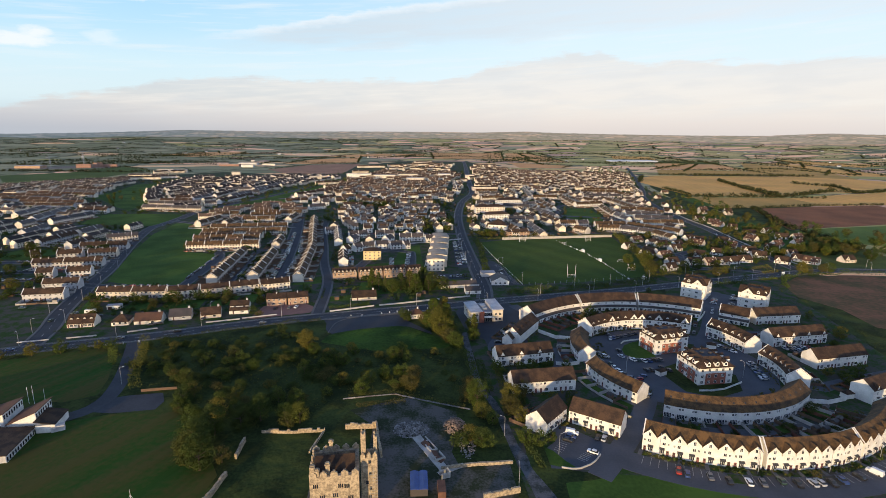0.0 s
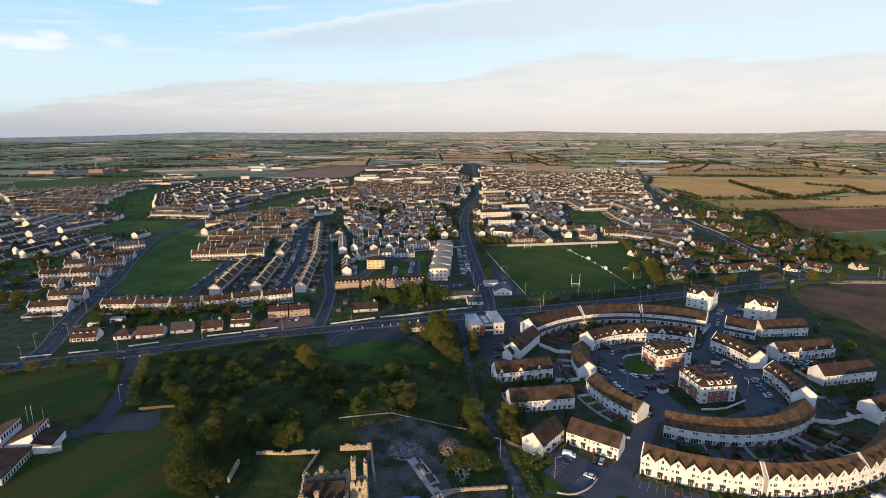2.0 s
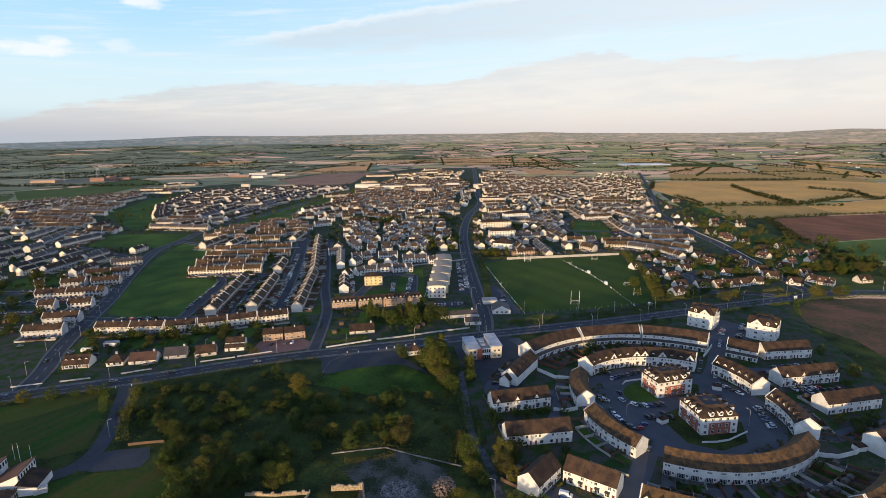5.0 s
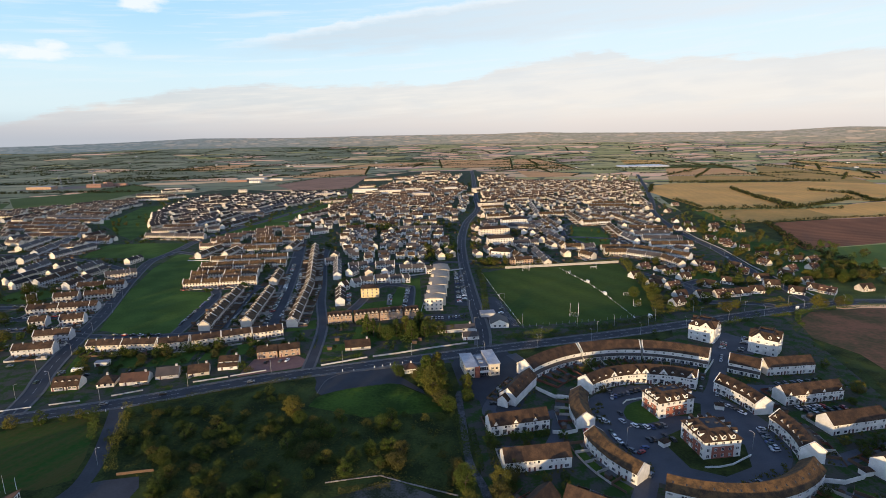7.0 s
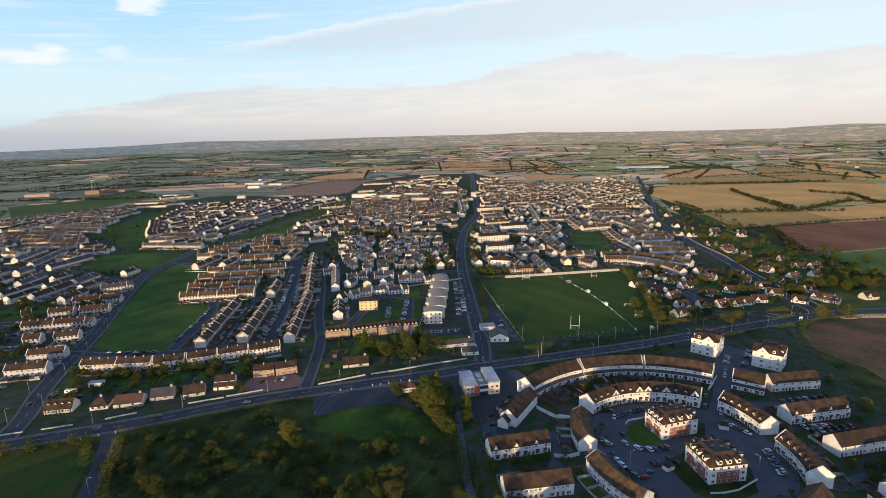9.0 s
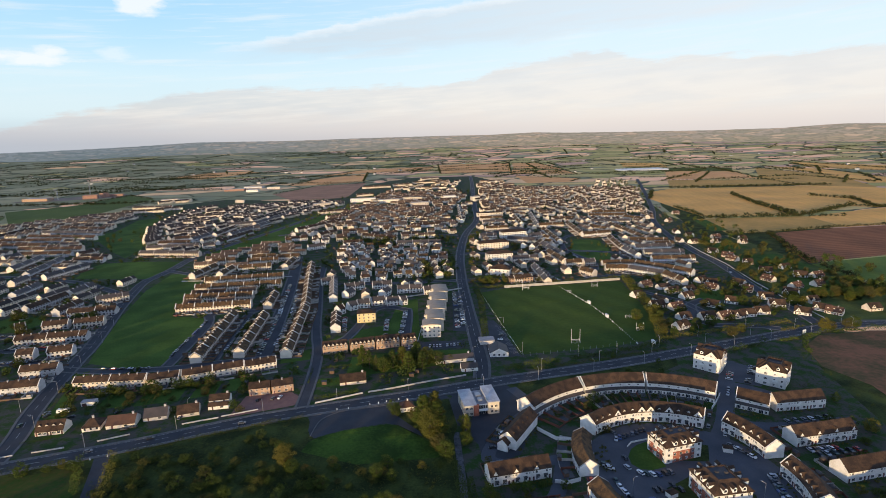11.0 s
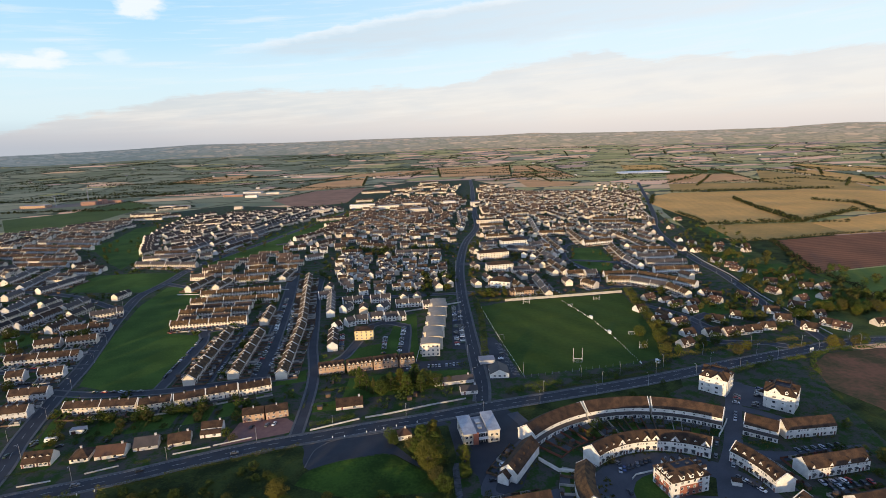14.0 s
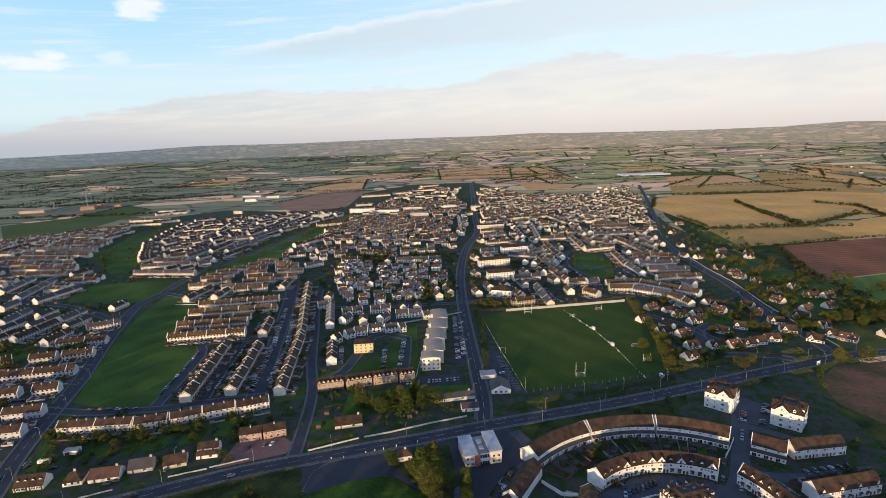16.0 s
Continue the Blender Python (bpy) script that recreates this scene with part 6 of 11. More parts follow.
# marked bays and a grass strip in the residents' court
s = Shape()
for k in range(6):
    for (x0, y0, x1, y1) in ((34.4 + 0.82 * k, 147.1 + 1.08 * k, 37.0 + 0.82 * k, 145.2 + 1.08 * k), (41.4 + 0.7 * k, 141.3 + 0.78 * k, 44.0 + 0.7 * k, 139.2 + 0.78 * k)):
        ang = math.atan2(y1 - y0, x1 - x0)
        s.box(0, math.hypot(x1 - x0, y1 - y0), -0.06, 0.06, 0.09, 0.112, 0, Matrix.Translation((x0, y0, 0)) @ Matrix.Rotation(ang, 4, "Z"))
for k in range(24):
    y = 361 + 2.5 * k
    x = 58.0 - (y - 360) * 0.118
    s.box(x - 5.0, x, y - 0.07, y + 0.07, 0.09, 0.112)
tagged(new("road_marking", s.done("road_marking", LINE)), "white lines of the court's parking bays", kind="structure")
sheet("ground_lawn", [(31, 149), (31, 138), (34.5, 136.6), (40, 136), (37, 140), (34, 146)], 0.108, GRASS, "strip of grass inside the court wall")

# ---- terraces of the estates ----

def estate_row(x0, y0, x1, y1, n, wall=CREAM, roof=ROOF, label="", group="", eaves=5.0, ridge=8.0, depth=8.0, near=0, chimneys=1, parapets=4, pattern="plain", **kw):
    """A terrace by the ends of its ridge. A fourth house starts each new stepped block."""
    if min(y0, y1) > 1000:
        # the furthest rows are joined with the infill of their estate
        key = next((k for k in ("west", "north", "centre") if k in group), "east")
        L = math.hypot(x1 - x0, y1 - y0)
        far_row((x0 + x1) / 2, (y0 + y1) / 2, math.degrees(math.atan2(y1 - y0, x1 - x0)), n, L / n, depth, eaves, ridge, key)
        return None
    flat = abs(x1 - x0) > abs(y1 - y0)
    d = near if near else (1 if y0 < 352 and n < 30 else 0)
    return terrace(line_stations(x0, y0, x1, y1, n), -1, depth, eaves, ridge, wall, roof, label, group, d, 2, chimneys, min(parapets, n) if parapets else 0, pattern=pattern, back="joined" if flat else True, **kw)


# western rows mostly take grey render, putting the estate's shade into the wall colour
def west(*a, **k):
    estate_row(*a, wall=PALE if int(a[1]) % 4 else CREAM, roof=ROOF if a[1] < 500 else ROOF_GREY, label="terrace of pale rendered two-storey houses with dark tiles", group="western estate terraces", gardens=8.0, **k)


def west_far(*a, **k):
    estate_row(*a, wall=PALE if int(a[1]) % 2 else CREAM, roof=ROOF_GREY if int(a[0]) % 3 == 0 else ROOF, label="far terrace of pale rendered houses", group="western estate terraces", chimneys=2, **k)


def north(*a, **k):
    estate_row(*a, wall=CREAM if int(a[1]) % 2 else PALE, roof=ROOF_GREY if int(a[0]) % 3 else ROOF, label="terrace of pale rendered houses beyond the green", group="northern estate terraces", chimneys=2, gardens=8.0, **k)


def mid(*a, **k):
    estate_row(*a, wall=CREAM, roof=ROOF_TAN, label="stepped terrace of cream rendered houses with party-wall parapets", group="stepped terraces", parapet_wall=WHITE, parapets=3, pw=0.35, ph=0.65, gardens=7.0, **k)


def mid_small(*a, **k):
    estate_row(*a, wall=WHITE, roof=ROOF_GREY if int(a[1]) > 468 else ROOF, label="short row of white town houses", group="short town rows", parapets=2, **k)


def south(*a, **k):
    estate_row(*a, wall=CREAM, roof=ROOF, label="terrace of cream rendered two-storey houses with brown tiles", group="terraces above the main road", ridge=7.6, gardens=7.5, **k)


def brickblk(*a, **k):
    estate_row(*a, wall=PINKISH, roof=ROOF, label="pair of brick-fronted houses with cream ground floors", group="brick houses", ridge=7.6, parapets=0, **k)


def brickter(*a, **k):
    estate_row(*a, wall=PINKISH, roof=ROOF, label="buff brick terrace with small front gablets", group="buff brick terraces", eaves=6.4, ridge=9.0, depth=8.5, near=1, parapets=0, chimneys=0, gables=dict(peak=8.1, side=6.6, w=2.1, window=0.9, wz=5.4, wh=1.5, at=(-0.25, 0.25), wall=CREAM), **k)


def right(*a, **k):
    estate_row(*a, wall=CREAM if int(a[1]) % 4 else WHITE, roof=ROOF_TAN if int(a[0]) % 3 else ROOF_GREY, label="terrace of cream rendered houses with brown tiles", group="eastern estate terraces", chimneys=2, gardens=7.0, **k)


def centre(*a, **k):
    estate_row(*a, wall=WHITE if int(a[1]) % 2 else CREAM, roof=ROOF_GREY if int(a[0]) % 2 else ROOF, label="row of pale town houses in the town centre", group="town centre rows", chimneys=2, **k)


def bungalow(x0, y0, x1, y1, n, **k):
    L = math.hypot(x1 - x0, y1 - y0)
    rz = math.degrees(math.atan2(y1 - y0, x1 - x0))
    x, y = (x0 + x1) / 2, (y0 + y1) / 2
    if x > 180:
        # steep-roofed family houses with white dormers or a cross gable
        q, kind = max(9.0, min(L, 12.5)) / 2, int(abs(x0 * 3 + y0)) % 3
        c, s_ = math.cos(radians(rz)) * q, math.sin(radians(rz)) * q
        form = (dict(peak=6.0, side=2.9, w=4.0, window=1.2, wz=3.4, wh=1.2, every=2), dict(peak=5.3, side=4.5, off=2.5, w=1.7, window=1.0, wz=3.8, wh=0.8), dict(peak=6.2, side=3.0, w=4.6, window=1.6, wz=3.6, wh=1.3, every=2))[kind]
        terrace(line_stations(x - c, y - s_, x + c, y + s_, 3 if kind == 1 else 2), -1, 8.2, 2.8, 6.5, (WHITE, CREAM, CREAM)[kind], (ROOF, ROOF_RED, ROOF)[kind], "white rendered dormer house with a steep tiled roof", "dormer houses by the playing field", 1 if y < 470 else 0, 1, 2, 0, name="house", back="joined", gables=form)
        return
    house(x, y, rz, max(9.0, L), 9.6, 2.5, 5.9, CREAM if int(x0) % 2 else PALE, (ROOF, ROOF, ROOF_GREY, ROOF_RED)[int(abs(y0)) % 4], "low rendered bungalow with a tiled roof and chimney", "bungalow", "bungalows", 1 if y0 < 470 else 0, 1, x < -188)


# west
west(-336.0, 407.4, -284.4, 416.3, 9)
west(-286.0, 347.6, -262.8, 351.9, 4)
west(-281.4, 322.6, -257.0, 326.7, 4)
west(-338.0, 439.8, -319.3, 445.1, 3)
west(-339.3, 473.5, -299.4, 480.6, 7)
west(-314.3, 444.7, -292.4, 451.1, 4)
west(-338.6, 512.6, -313.9, 526.1, 5)
west(-312.0, 377.6, -300.3, 380.1, 2)
west(-291.4, 381.2, -275.1, 385.2, 3)
west(-388.7, 486.6, -382.6, 533.5, 8)
west(-381.5, 536.8, -377.5, 568.8, 6)
west(-438.7, 534.5, -442.0, 576.2, 7)
west(-460.3, 608.9, -446.6, 665.9, 10)
west(-492.4, 623.8, -509.3, 709.8, 16)
west(-533.8, 652.2, -545.0, 720.6, 12)
west(-479.0, 584.3, -479.7, 609.1, 4)
west(-352.3, 474.8, -350.4, 506.1, 6)
west(-389.1, 473.0, -386.1, 478.1, 2)
west(-359.1, 435.9, -353.1, 440.0, 2)
# west_far
west_far(-593.6, 745.6, -518.0, 744.2, 14)
west_far(-622.6, 782.6, -522.5, 774.4, 18)
west_far(-484.6, 697.8, -446.1, 701.0, 7)
west_far(-674.0, 815.2, -597.9, 810.8, 14)
west_far(-710.2, 859.4, -604.5, 850.5, 19)
west_far(-691.8, 894.4, -562.3, 868.4, 24)
west_far(-696.0, 931.8, -578.3, 911.3, 21)
west_far(-697.2, 982.2, -596.8, 953.5, 19)
west_far(-730.1, 1044.6, -634.6, 1050.0, 17)
west_far(-763.6, 1101.2, -733.7, 1135.8, 8)
west_far(-747.5, 1138.7, -666.8, 1164.9, 15)
west_far(-705.2, 1188.6, -617.6, 1200.5, 16)
west_far(-719.1, 1257.0, -629.2, 1262.1, 16)
west_far(-748.8, 895.1, -747.8, 981.0, 15)
west_far(-634.7, 1014.5, -627.9, 1106.7, 17)
west_far(-502.3, 732.6, -492.8, 759.9, 5)
west_far(-597.8, 722.0, -590.8, 742.1, 4)
# north
north(-415.5, 733.6, -326.9, 720.7, 16)
north(-425.0, 767.9, -352.5, 777.7, 13)
north(-426.1, 804.0, -376.8, 803.7, 9)
north(-417.1, 833.8, -379.6, 852.4, 7)
north(-445.1, 890.2, -421.5, 900.0, 5)
north(-458.3, 941.0, -420.7, 954.8, 7)
north(-487.4, 1012.2, -441.5, 1027.0, 9)
north(-510.3, 1079.3, -442.0, 1098.8, 13)
north(-500.2, 1147.7, -460.4, 1169.6, 8)
north(-413.4, 1072.3, -367.2, 1082.8, 8)
north(-385.2, 964.1, -333.3, 981.9, 10)
north(-341.5, 914.5, -310.9, 923.8, 6)
north(-386.6, 824.7, -374.3, 882.4, 11)
north(-333.2, 796.7, -312.0, 885.2, 16)
north(-346.4, 773.2, -332.0, 781.7, 3)
north(-338.8, 858.3, -313.5, 978.0, 22)
north(-334.9, 965.4, -301.1, 1125.7, 29)
north(-366.1, 863.1, -360.1, 938.2, 13)
north(-353.2, 1003.3, -331.2, 1147.8, 26)
north(-317.5, 1100.0, -285.0, 1265.8, 30)
north(-384.4, 1144.5, -354.3, 1193.5, 10)
north(-362.4, 1212.5, -317.6, 1236.8, 9)
north(-547.9, 1214.0, -518.1, 1249.9, 8)
north(-485.3, 1233.3, -444.5, 1250.0, 8)
north(-334.0, 1042.5, -296.9, 1205.3, 30)
north(-427.3, 1042.7, -431.9, 1096.7, 10)
north(-646.9, 1220.3, -595.8, 1242.1, 10)
north(-710.0, 1353.7, -686.8, 1378.5, 6)
north(-678.5, 1376.4, -648.6, 1389.8, 6)
north(-506.8, 1342.5, -490.7, 1348.6, 3)
# mid
mid(-173.1, 360.8, -182.6, 458.3, 17)
mid(-145.2, 368.6, -153.9, 456.8, 16)
mid(-110.2, 365.8, -122.3, 473.9, 19)
mid(-122.6, 475.4, -144.3, 583.1, 20)
mid(-145.3, 587.5, -155.3, 642.4, 10)
mid(-158.7, 479.1, -163.6, 519.7, 7)
mid(-242.4, 477.7, -176.1, 486.6, 12)
mid(-249.1, 509.5, -184.1, 515.3, 12)
mid(-254.8, 545.5, -167.7, 555.9, 16)
mid(-257.1, 574.2, -174.4, 586.8, 15)
mid(-240.7, 629.0, -203.0, 636.2, 7)
mid(-241.1, 661.8, -204.5, 670.2, 7)
mid(-243.3, 684.0, -213.7, 691.3, 5)
mid(-209.5, 682.1, -181.1, 686.6, 5)
mid(-288.2, 665.6, -261.7, 675.5, 5)
mid(-281.7, 595.7, -273.9, 643.1, 9)
mid(-251.3, 598.5, -248.4, 630.0, 6)
mid(-184.7, 628.9, -184.6, 670.2, 7)
# mid_small
mid_small(-83.2, 413.4, -89.2, 449.2, 6)
mid_small(-100.8, 495.3, -113.9, 567.1, 13)
mid_small(-125.4, 556.7, -110.0, 562.6, 3)
mid_small(-82.2, 469.9, -75.5, 474.8, 1)
mid_small(-74.9, 477.6, -63.5, 479.4, 2)
mid_small(-63.0, 483.7, -50.4, 486.9, 2)
mid_small(-48.4, 482.2, -36.9, 485.4, 2)
mid_small(-35.6, 482.3, -30.1, 484.7, 1)
mid_small(-90.3, 459.8, -86.3, 464.8, 1)
mid_small(-95.8, 532.8, -77.0, 539.7, 4)
mid_small(-68.3, 538.7, -48.5, 541.9, 4)
mid_small(-41.2, 521.4, -16.3, 523.7, 4)
mid_small(-14.4, 514.9, 0.4, 518.4, 3)
mid_small(-91.3, 506.9, -86.3, 519.6, 2)
mid_small(-55.3, 507.8, -49.8, 518.9, 2)
# south
south(-236.2, 328.8, -191.0, 331.0, 8)
south(-189.9, 329.6, -171.2, 334.4, 3)
south(-170.0, 334.3, -152.5, 340.9, 3)
south(-152.1, 340.9, -133.9, 347.7, 3)
south(-132.6, 346.1, -113.3, 353.2, 4)
# brickblk
brickblk(-117.8, 312.8, -105.5, 315.1, 2)
brickblk(-104.8, 315.1, -92.3, 318.7, 2)
# brickter
brickter(-85.1, 373.1, -67.5, 377.0, 3)
brickter(-65.7, 376.0, -48.2, 380.9, 3)
brickter(-47.0, 380.8, -29.8, 385.1, 3)
brickter(-28.4, 383.0, -17.5, 385.9, 2)
# right
right(60.5, 649.3, 91.1, 656.0, 6)
right(90.5, 637.0, 123.4, 643.1, 6)
right(96.9, 789.5, 132.1, 799.8, 7)
right(55.8, 712.7, 94.6, 726.6, 7)
right(58.6, 587.9, 77.1, 576.7, 4)
right(79.9, 545.6, 99.5, 551.1, 4)
right(111.9, 599.2, 114.4, 535.7, 11)
right(82.2, 591.6, 90.5, 564.4, 5)
right(149.8, 611.0, 169.9, 613.1, 4)
right(171.1, 610.5, 185.0, 613.6, 3)
right(160.0, 577.0, 170.4, 560.6, 3)
right(143.7, 674.2, 151.6, 618.2, 10)
right(144.6, 722.1, 157.6, 657.6, 12)
right(169.2, 836.9, 172.1, 735.1, 18)
right(127.1, 701.6, 145.7, 739.4, 8)
right(96.3, 1199.3, 180.9, 1214.8, 15)
right(85.9, 1069.8, 138.1, 1080.0, 9)
right(140.0, 1094.9, 230.4, 1112.8, 16)
right(230.4, 1112.8, 250.5, 1003.9, 20)
right(194.5, 1016.6, 228.1, 1022.7, 6)
right(142.4, 976.1, 142.3, 891.0, 15)
right(177.8, 1013.6, 166.8, 870.9, 26)
right(166.8, 870.9, 208.7, 872.8, 7)
right(203.3, 933.2, 243.6, 936.4, 7)
right(220.6, 891.1, 218.0, 788.7, 18)
right(215.9, 780.9, 261.4, 793.5, 8)
right(247.1, 845.7, 265.4, 819.0, 6)
right(250.1, 759.1, 242.6, 680.5, 14)
right(243.9, 680.3, 245.9, 636.3, 8)
right(190.8, 602.9, 227.9, 602.7, 7)
right(230.1, 600.0, 260.5, 568.3, 8)
right(188.1, 582.2, 212.9, 578.9, 4)
right(213.3, 576.6, 241.2, 551.6, 7)
right(242.9, 551.4, 249.5, 519.5, 6)
right(260.5, 568.3, 273.5, 551.6, 4)
right(269.0, 733.4, 318.3, 721.5, 9)
right(258.4, 684.3, 306.6, 686.3, 9)
right(258.9, 654.0, 307.6, 649.6, 9)
right(254.1, 616.6, 305.5, 617.0, 9)
right(289.1, 837.7, 295.0, 740.0, 17)
right(284.1, 863.0, 289.8, 814.5, 9)
right(275.0, 959.7, 343.1, 951.1, 12)
right(261.0, 893.6, 326.3, 891.1, 12)
right(290.3, 994.9, 353.2, 994.0, 11)
right(295.8, 1138.5, 328.9, 1088.3, 11)
right(328.9, 1088.3, 325.9, 1014.0, 13)
right(211.5, 1206.6, 287.6, 1205.3, 14)
right(77.1, 959.6, 118.1, 962.9, 7)
right(78.8, 919.5, 118.0, 922.6, 7)
right(77.7, 854.0, 114.8, 861.3, 7)
right(117.3, 846.6, 143.9, 819.1, 7)
right(102.1, 765.1, 139.4, 747.7, 7)
right(63.6, 791.2, 89.2, 794.9, 5)
right(132.8, 779.3, 159.9, 790.7, 5)
right(332.4, 935.2, 354.1, 901.8, 7)
right(416.1, 1090.7, 396.7, 997.6, 17)
right(391.8, 985.2, 370.8, 926.9, 11)
right(289.8, 698.7, 316.8, 701.0, 5)
# centre
centre(-156.1, 864.3, -122.8, 867.5, 6)
centre(-139.2, 1023.7, -79.9, 1023.9, 11)
centre(-74.4, 1022.7, -15.1, 1029.6, 11)
centre(-194.4, 1183.8, -136.2, 1186.7, 10)
centre(-108.2, 1224.3, -37.0, 1215.3, 13)
centre(-161.0, 1286.2, -100.4, 1290.3, 11)
centre(-105.5, 1356.4, -19.7, 1354.8, 15)
centre(-17.9, 1229.1, 27.6, 1236.3, 8)
centre(-159.0, 1126.8, -87.7, 1125.7, 13)
centre(-80.5, 1108.5, -16.5, 1124.6, 12)
centre(-157.1, 966.8, -121.9, 971.2, 6)
centre(-115.0, 915.0, -52.1, 913.3, 11)
centre(-46.7, 901.9, 5.8, 912.5, 10)
centre(-213.5, 1410.4, -170.4, 1422.1, 8)
centre(-150.5, 1404.2, -79.1, 1395.5, 13)
centre(-73.5, 1431.0, -13.2, 1425.6, 11)
centre(-5.3, 1328.2, 51.8, 1357.4, 11)
centre(-63.9, 1566.8, 26.8, 1567.5, 16)
centre(-228.1, 1620.6, -144.6, 1641.0, 15)
centre(-138.6, 1672.4, -77.6, 1685.8, 11)
centre(-80.1, 1741.0, 30.1, 1757.8, 20)
centre(-56.6, 1873.3, 2.6, 1916.9, 13)
centre(117.5, 1373.8, 184.9, 1390.7, 12)
centre(159.1, 1570.0, 228.8, 1594.8, 13)
centre(137.8, 1717.5, 211.5, 1728.3, 13)
centre(166.8, 1491.2, 219.3, 1474.0, 10)
centre(117.5, 1293.5, 172.9, 1299.7, 10)
centre(227.8, 1429.6, 313.6, 1443.1, 16)
centre(212.2, 1288.4, 308.6, 1293.7, 17)
centre(33.5, 1215.7, 49.1, 1221.0, 3)
centre(86.5, 1240.1, 103.5, 1255.6, 4)
centre(-116.5, 822.3, -62.1, 792.8, 11)
centre(-59.1, 754.8, 4.8, 755.3, 11)
centre(-138.0, 767.5, -109.2, 770.1, 5)
centre(-246.8, 1094.6, -190.9, 1118.8, 11)
centre(-214.1, 1020.4, -177.4, 1058.3, 9)
centre(-224.9, 910.4, -180.4, 983.0, 15)
centre(-188.8, 834.8, -168.4, 866.5, 7)
centre(-238.2, 888.5, -224.9, 910.4, 5)
centre(-234.5, 809.8, -201.9, 816.3, 6)
centre(-183.2, 739.7, -162.7, 753.6, 4)
centre(117.6, 1464.7, 165.3, 1477.4, 9)
centre(45.9, 1141.9, 43.6, 937.6, 36)
# bungalows
terrace(line_stations(-220.5, 274.5, -206.5, 276.7, 4), -1, 9.5, 2.7, 6.8, CREAM, ROOF, "bungalow with four white dormers in a brown tiled roof", "bungalows", 1, 1, 0, 0, name="bungalow", back="joined", gables=dict(peak=5.5, side=4.8, off=2.6, w=1.7, window=1.0, wz=4.0, wh=0.8))
bungalow(-195.5, 277.8, -190.3, 278.9, 1)
bungalow(-185.3, 279.6, -170.6, 282.1, 1)
bungalow(-168.8, 286.6, -156.5, 289.4, 1)
bungalow(-151.3, 289.1, -140.2, 292.7, 1)
house(-131.0, 300.5, 9, 11.5, 6.5, 4.6, 7.0, WHITE, ROOF, "two-storey white house with a dark tiled roof and a front extension", "house", "bungalows", 1)
terrace(line_stations(-136.0, 295.2, -124.8, 297.0, 1), -1, 4.2, 2.5, 3.9, WHITE, ROOF, "low front extension of the white house", "bungalows", 1, 1, 0, 0, name="house_wing", back=False)
bungalow(-63.7, 324.1, -47.4, 327.0, 1)
bungalow(211.7, 420.3, 234.0, 424.1, 1)
bungalow(242.0, 422.1, 254.8, 424.5, 1)
bungalow(265.5, 430.9, 280.9, 431.9, 1)
bungalow(186.7, 400.2, 199.2, 406.6, 1)
bungalow(200.7, 446.4, 217.4, 451.4, 1)
bungalow(200.8, 515.1, 217.4, 522.1, 1)
bungalow(218.6, 492.9, 234.0, 497.7, 1)
bungalow(237.6, 494.0, 248.9, 501.0, 1)
bungalow(263.8, 525.7, 277.4, 533.5, 1)
bungalow(264.2, 507.8, 271.6, 498.4, 1)
bungalow(198.7, 421.5, 209.0, 424.1, 1)
bungalow(183.7, 484.1, 192.9, 487.7, 1)
bungalow(187.3, 454.5, 203.0, 457.1, 1)
bungalow(239.2, 456.1, 247.2, 448.4, 1)
bungalow(260.5, 463.8, 269.1, 457.2, 1)
bungalow(297.8, 433.3, 314.8, 420.1, 1)
bungalow(321.2, 440.7, 333.7, 427.5, 1)
bungalow(293.9, 472.0, 307.7, 467.5, 1)
bungalow(334.9, 536.2, 342.0, 516.4, 1)
bungalow(372.8, 541.4, 386.1, 535.7, 1)
bungalow(387.5, 533.5, 401.9, 537.7, 1)
bungalow(325.7, 487.3, 336.9, 473.4, 1)
bungalow(343.7, 626.5, 357.3, 603.9, 1)
bungalow(342.0, 669.4, 354.8, 646.9, 1)
bungalow(340.6, 711.6, 363.1, 721.8, 1)
bungalow(333.4, 737.6, 340.1, 718.6, 1)
bungalow(363.0, 813.6, 360.8, 771.4, 1)
bungalow(379.9, 883.5, 408.2, 904.9, 1)
bungalow(428.3, 972.8, 454.3, 973.5, 1)
bungalow(375.3, 712.8, 391.0, 720.8, 1)
bungalow(410.0, 707.1, 420.1, 708.9, 1)
bungalow(327.1, 430.5, 336.7, 420.3, 1)
bungalow(291.9, 450.6, 303.7, 446.6, 1)
bungalow(294.1, 495.8, 301.3, 490.1, 1)
bungalow(298.1, 521.6, 305.1, 510.0, 1)
bungalow(362.0, 431.0, 376.0, 433.0, 1)
bungalow(232.0, 421.0, 244.0, 424.0, 1)
bungalow(252.0, 426.0, 265.0, 427.0, 1)
for x, y, rz, w in ((363, 727, -55, 12), (368, 763, -60, 11), (398, 746, 8, 14), (427, 730, 5, 10), (354, 633, -40, 16), (358, 597, -20, 10), (349, 500, 20, 12), (345, 476, -10, 12), (334, 456, 12, 10), (276, 520, -30, 12), (232, 478, 20, 12),
                    (199, 440, 60, 11), (257, 440, 15, 11), (222, 463, -15, 11), (284, 441, 8, 13), (384, 571, 10, 10), (356, 560, -25, 13), (374, 505, 15, 11)):
    if free(x, y, 5.0):
        c, s_ = math.cos(radians(rz)) * w / 2, math.sin(radians(rz)) * w / 2
        bungalow(x - c, y - s_, x + c, y + s_, 1)

# ---- single buildings ----


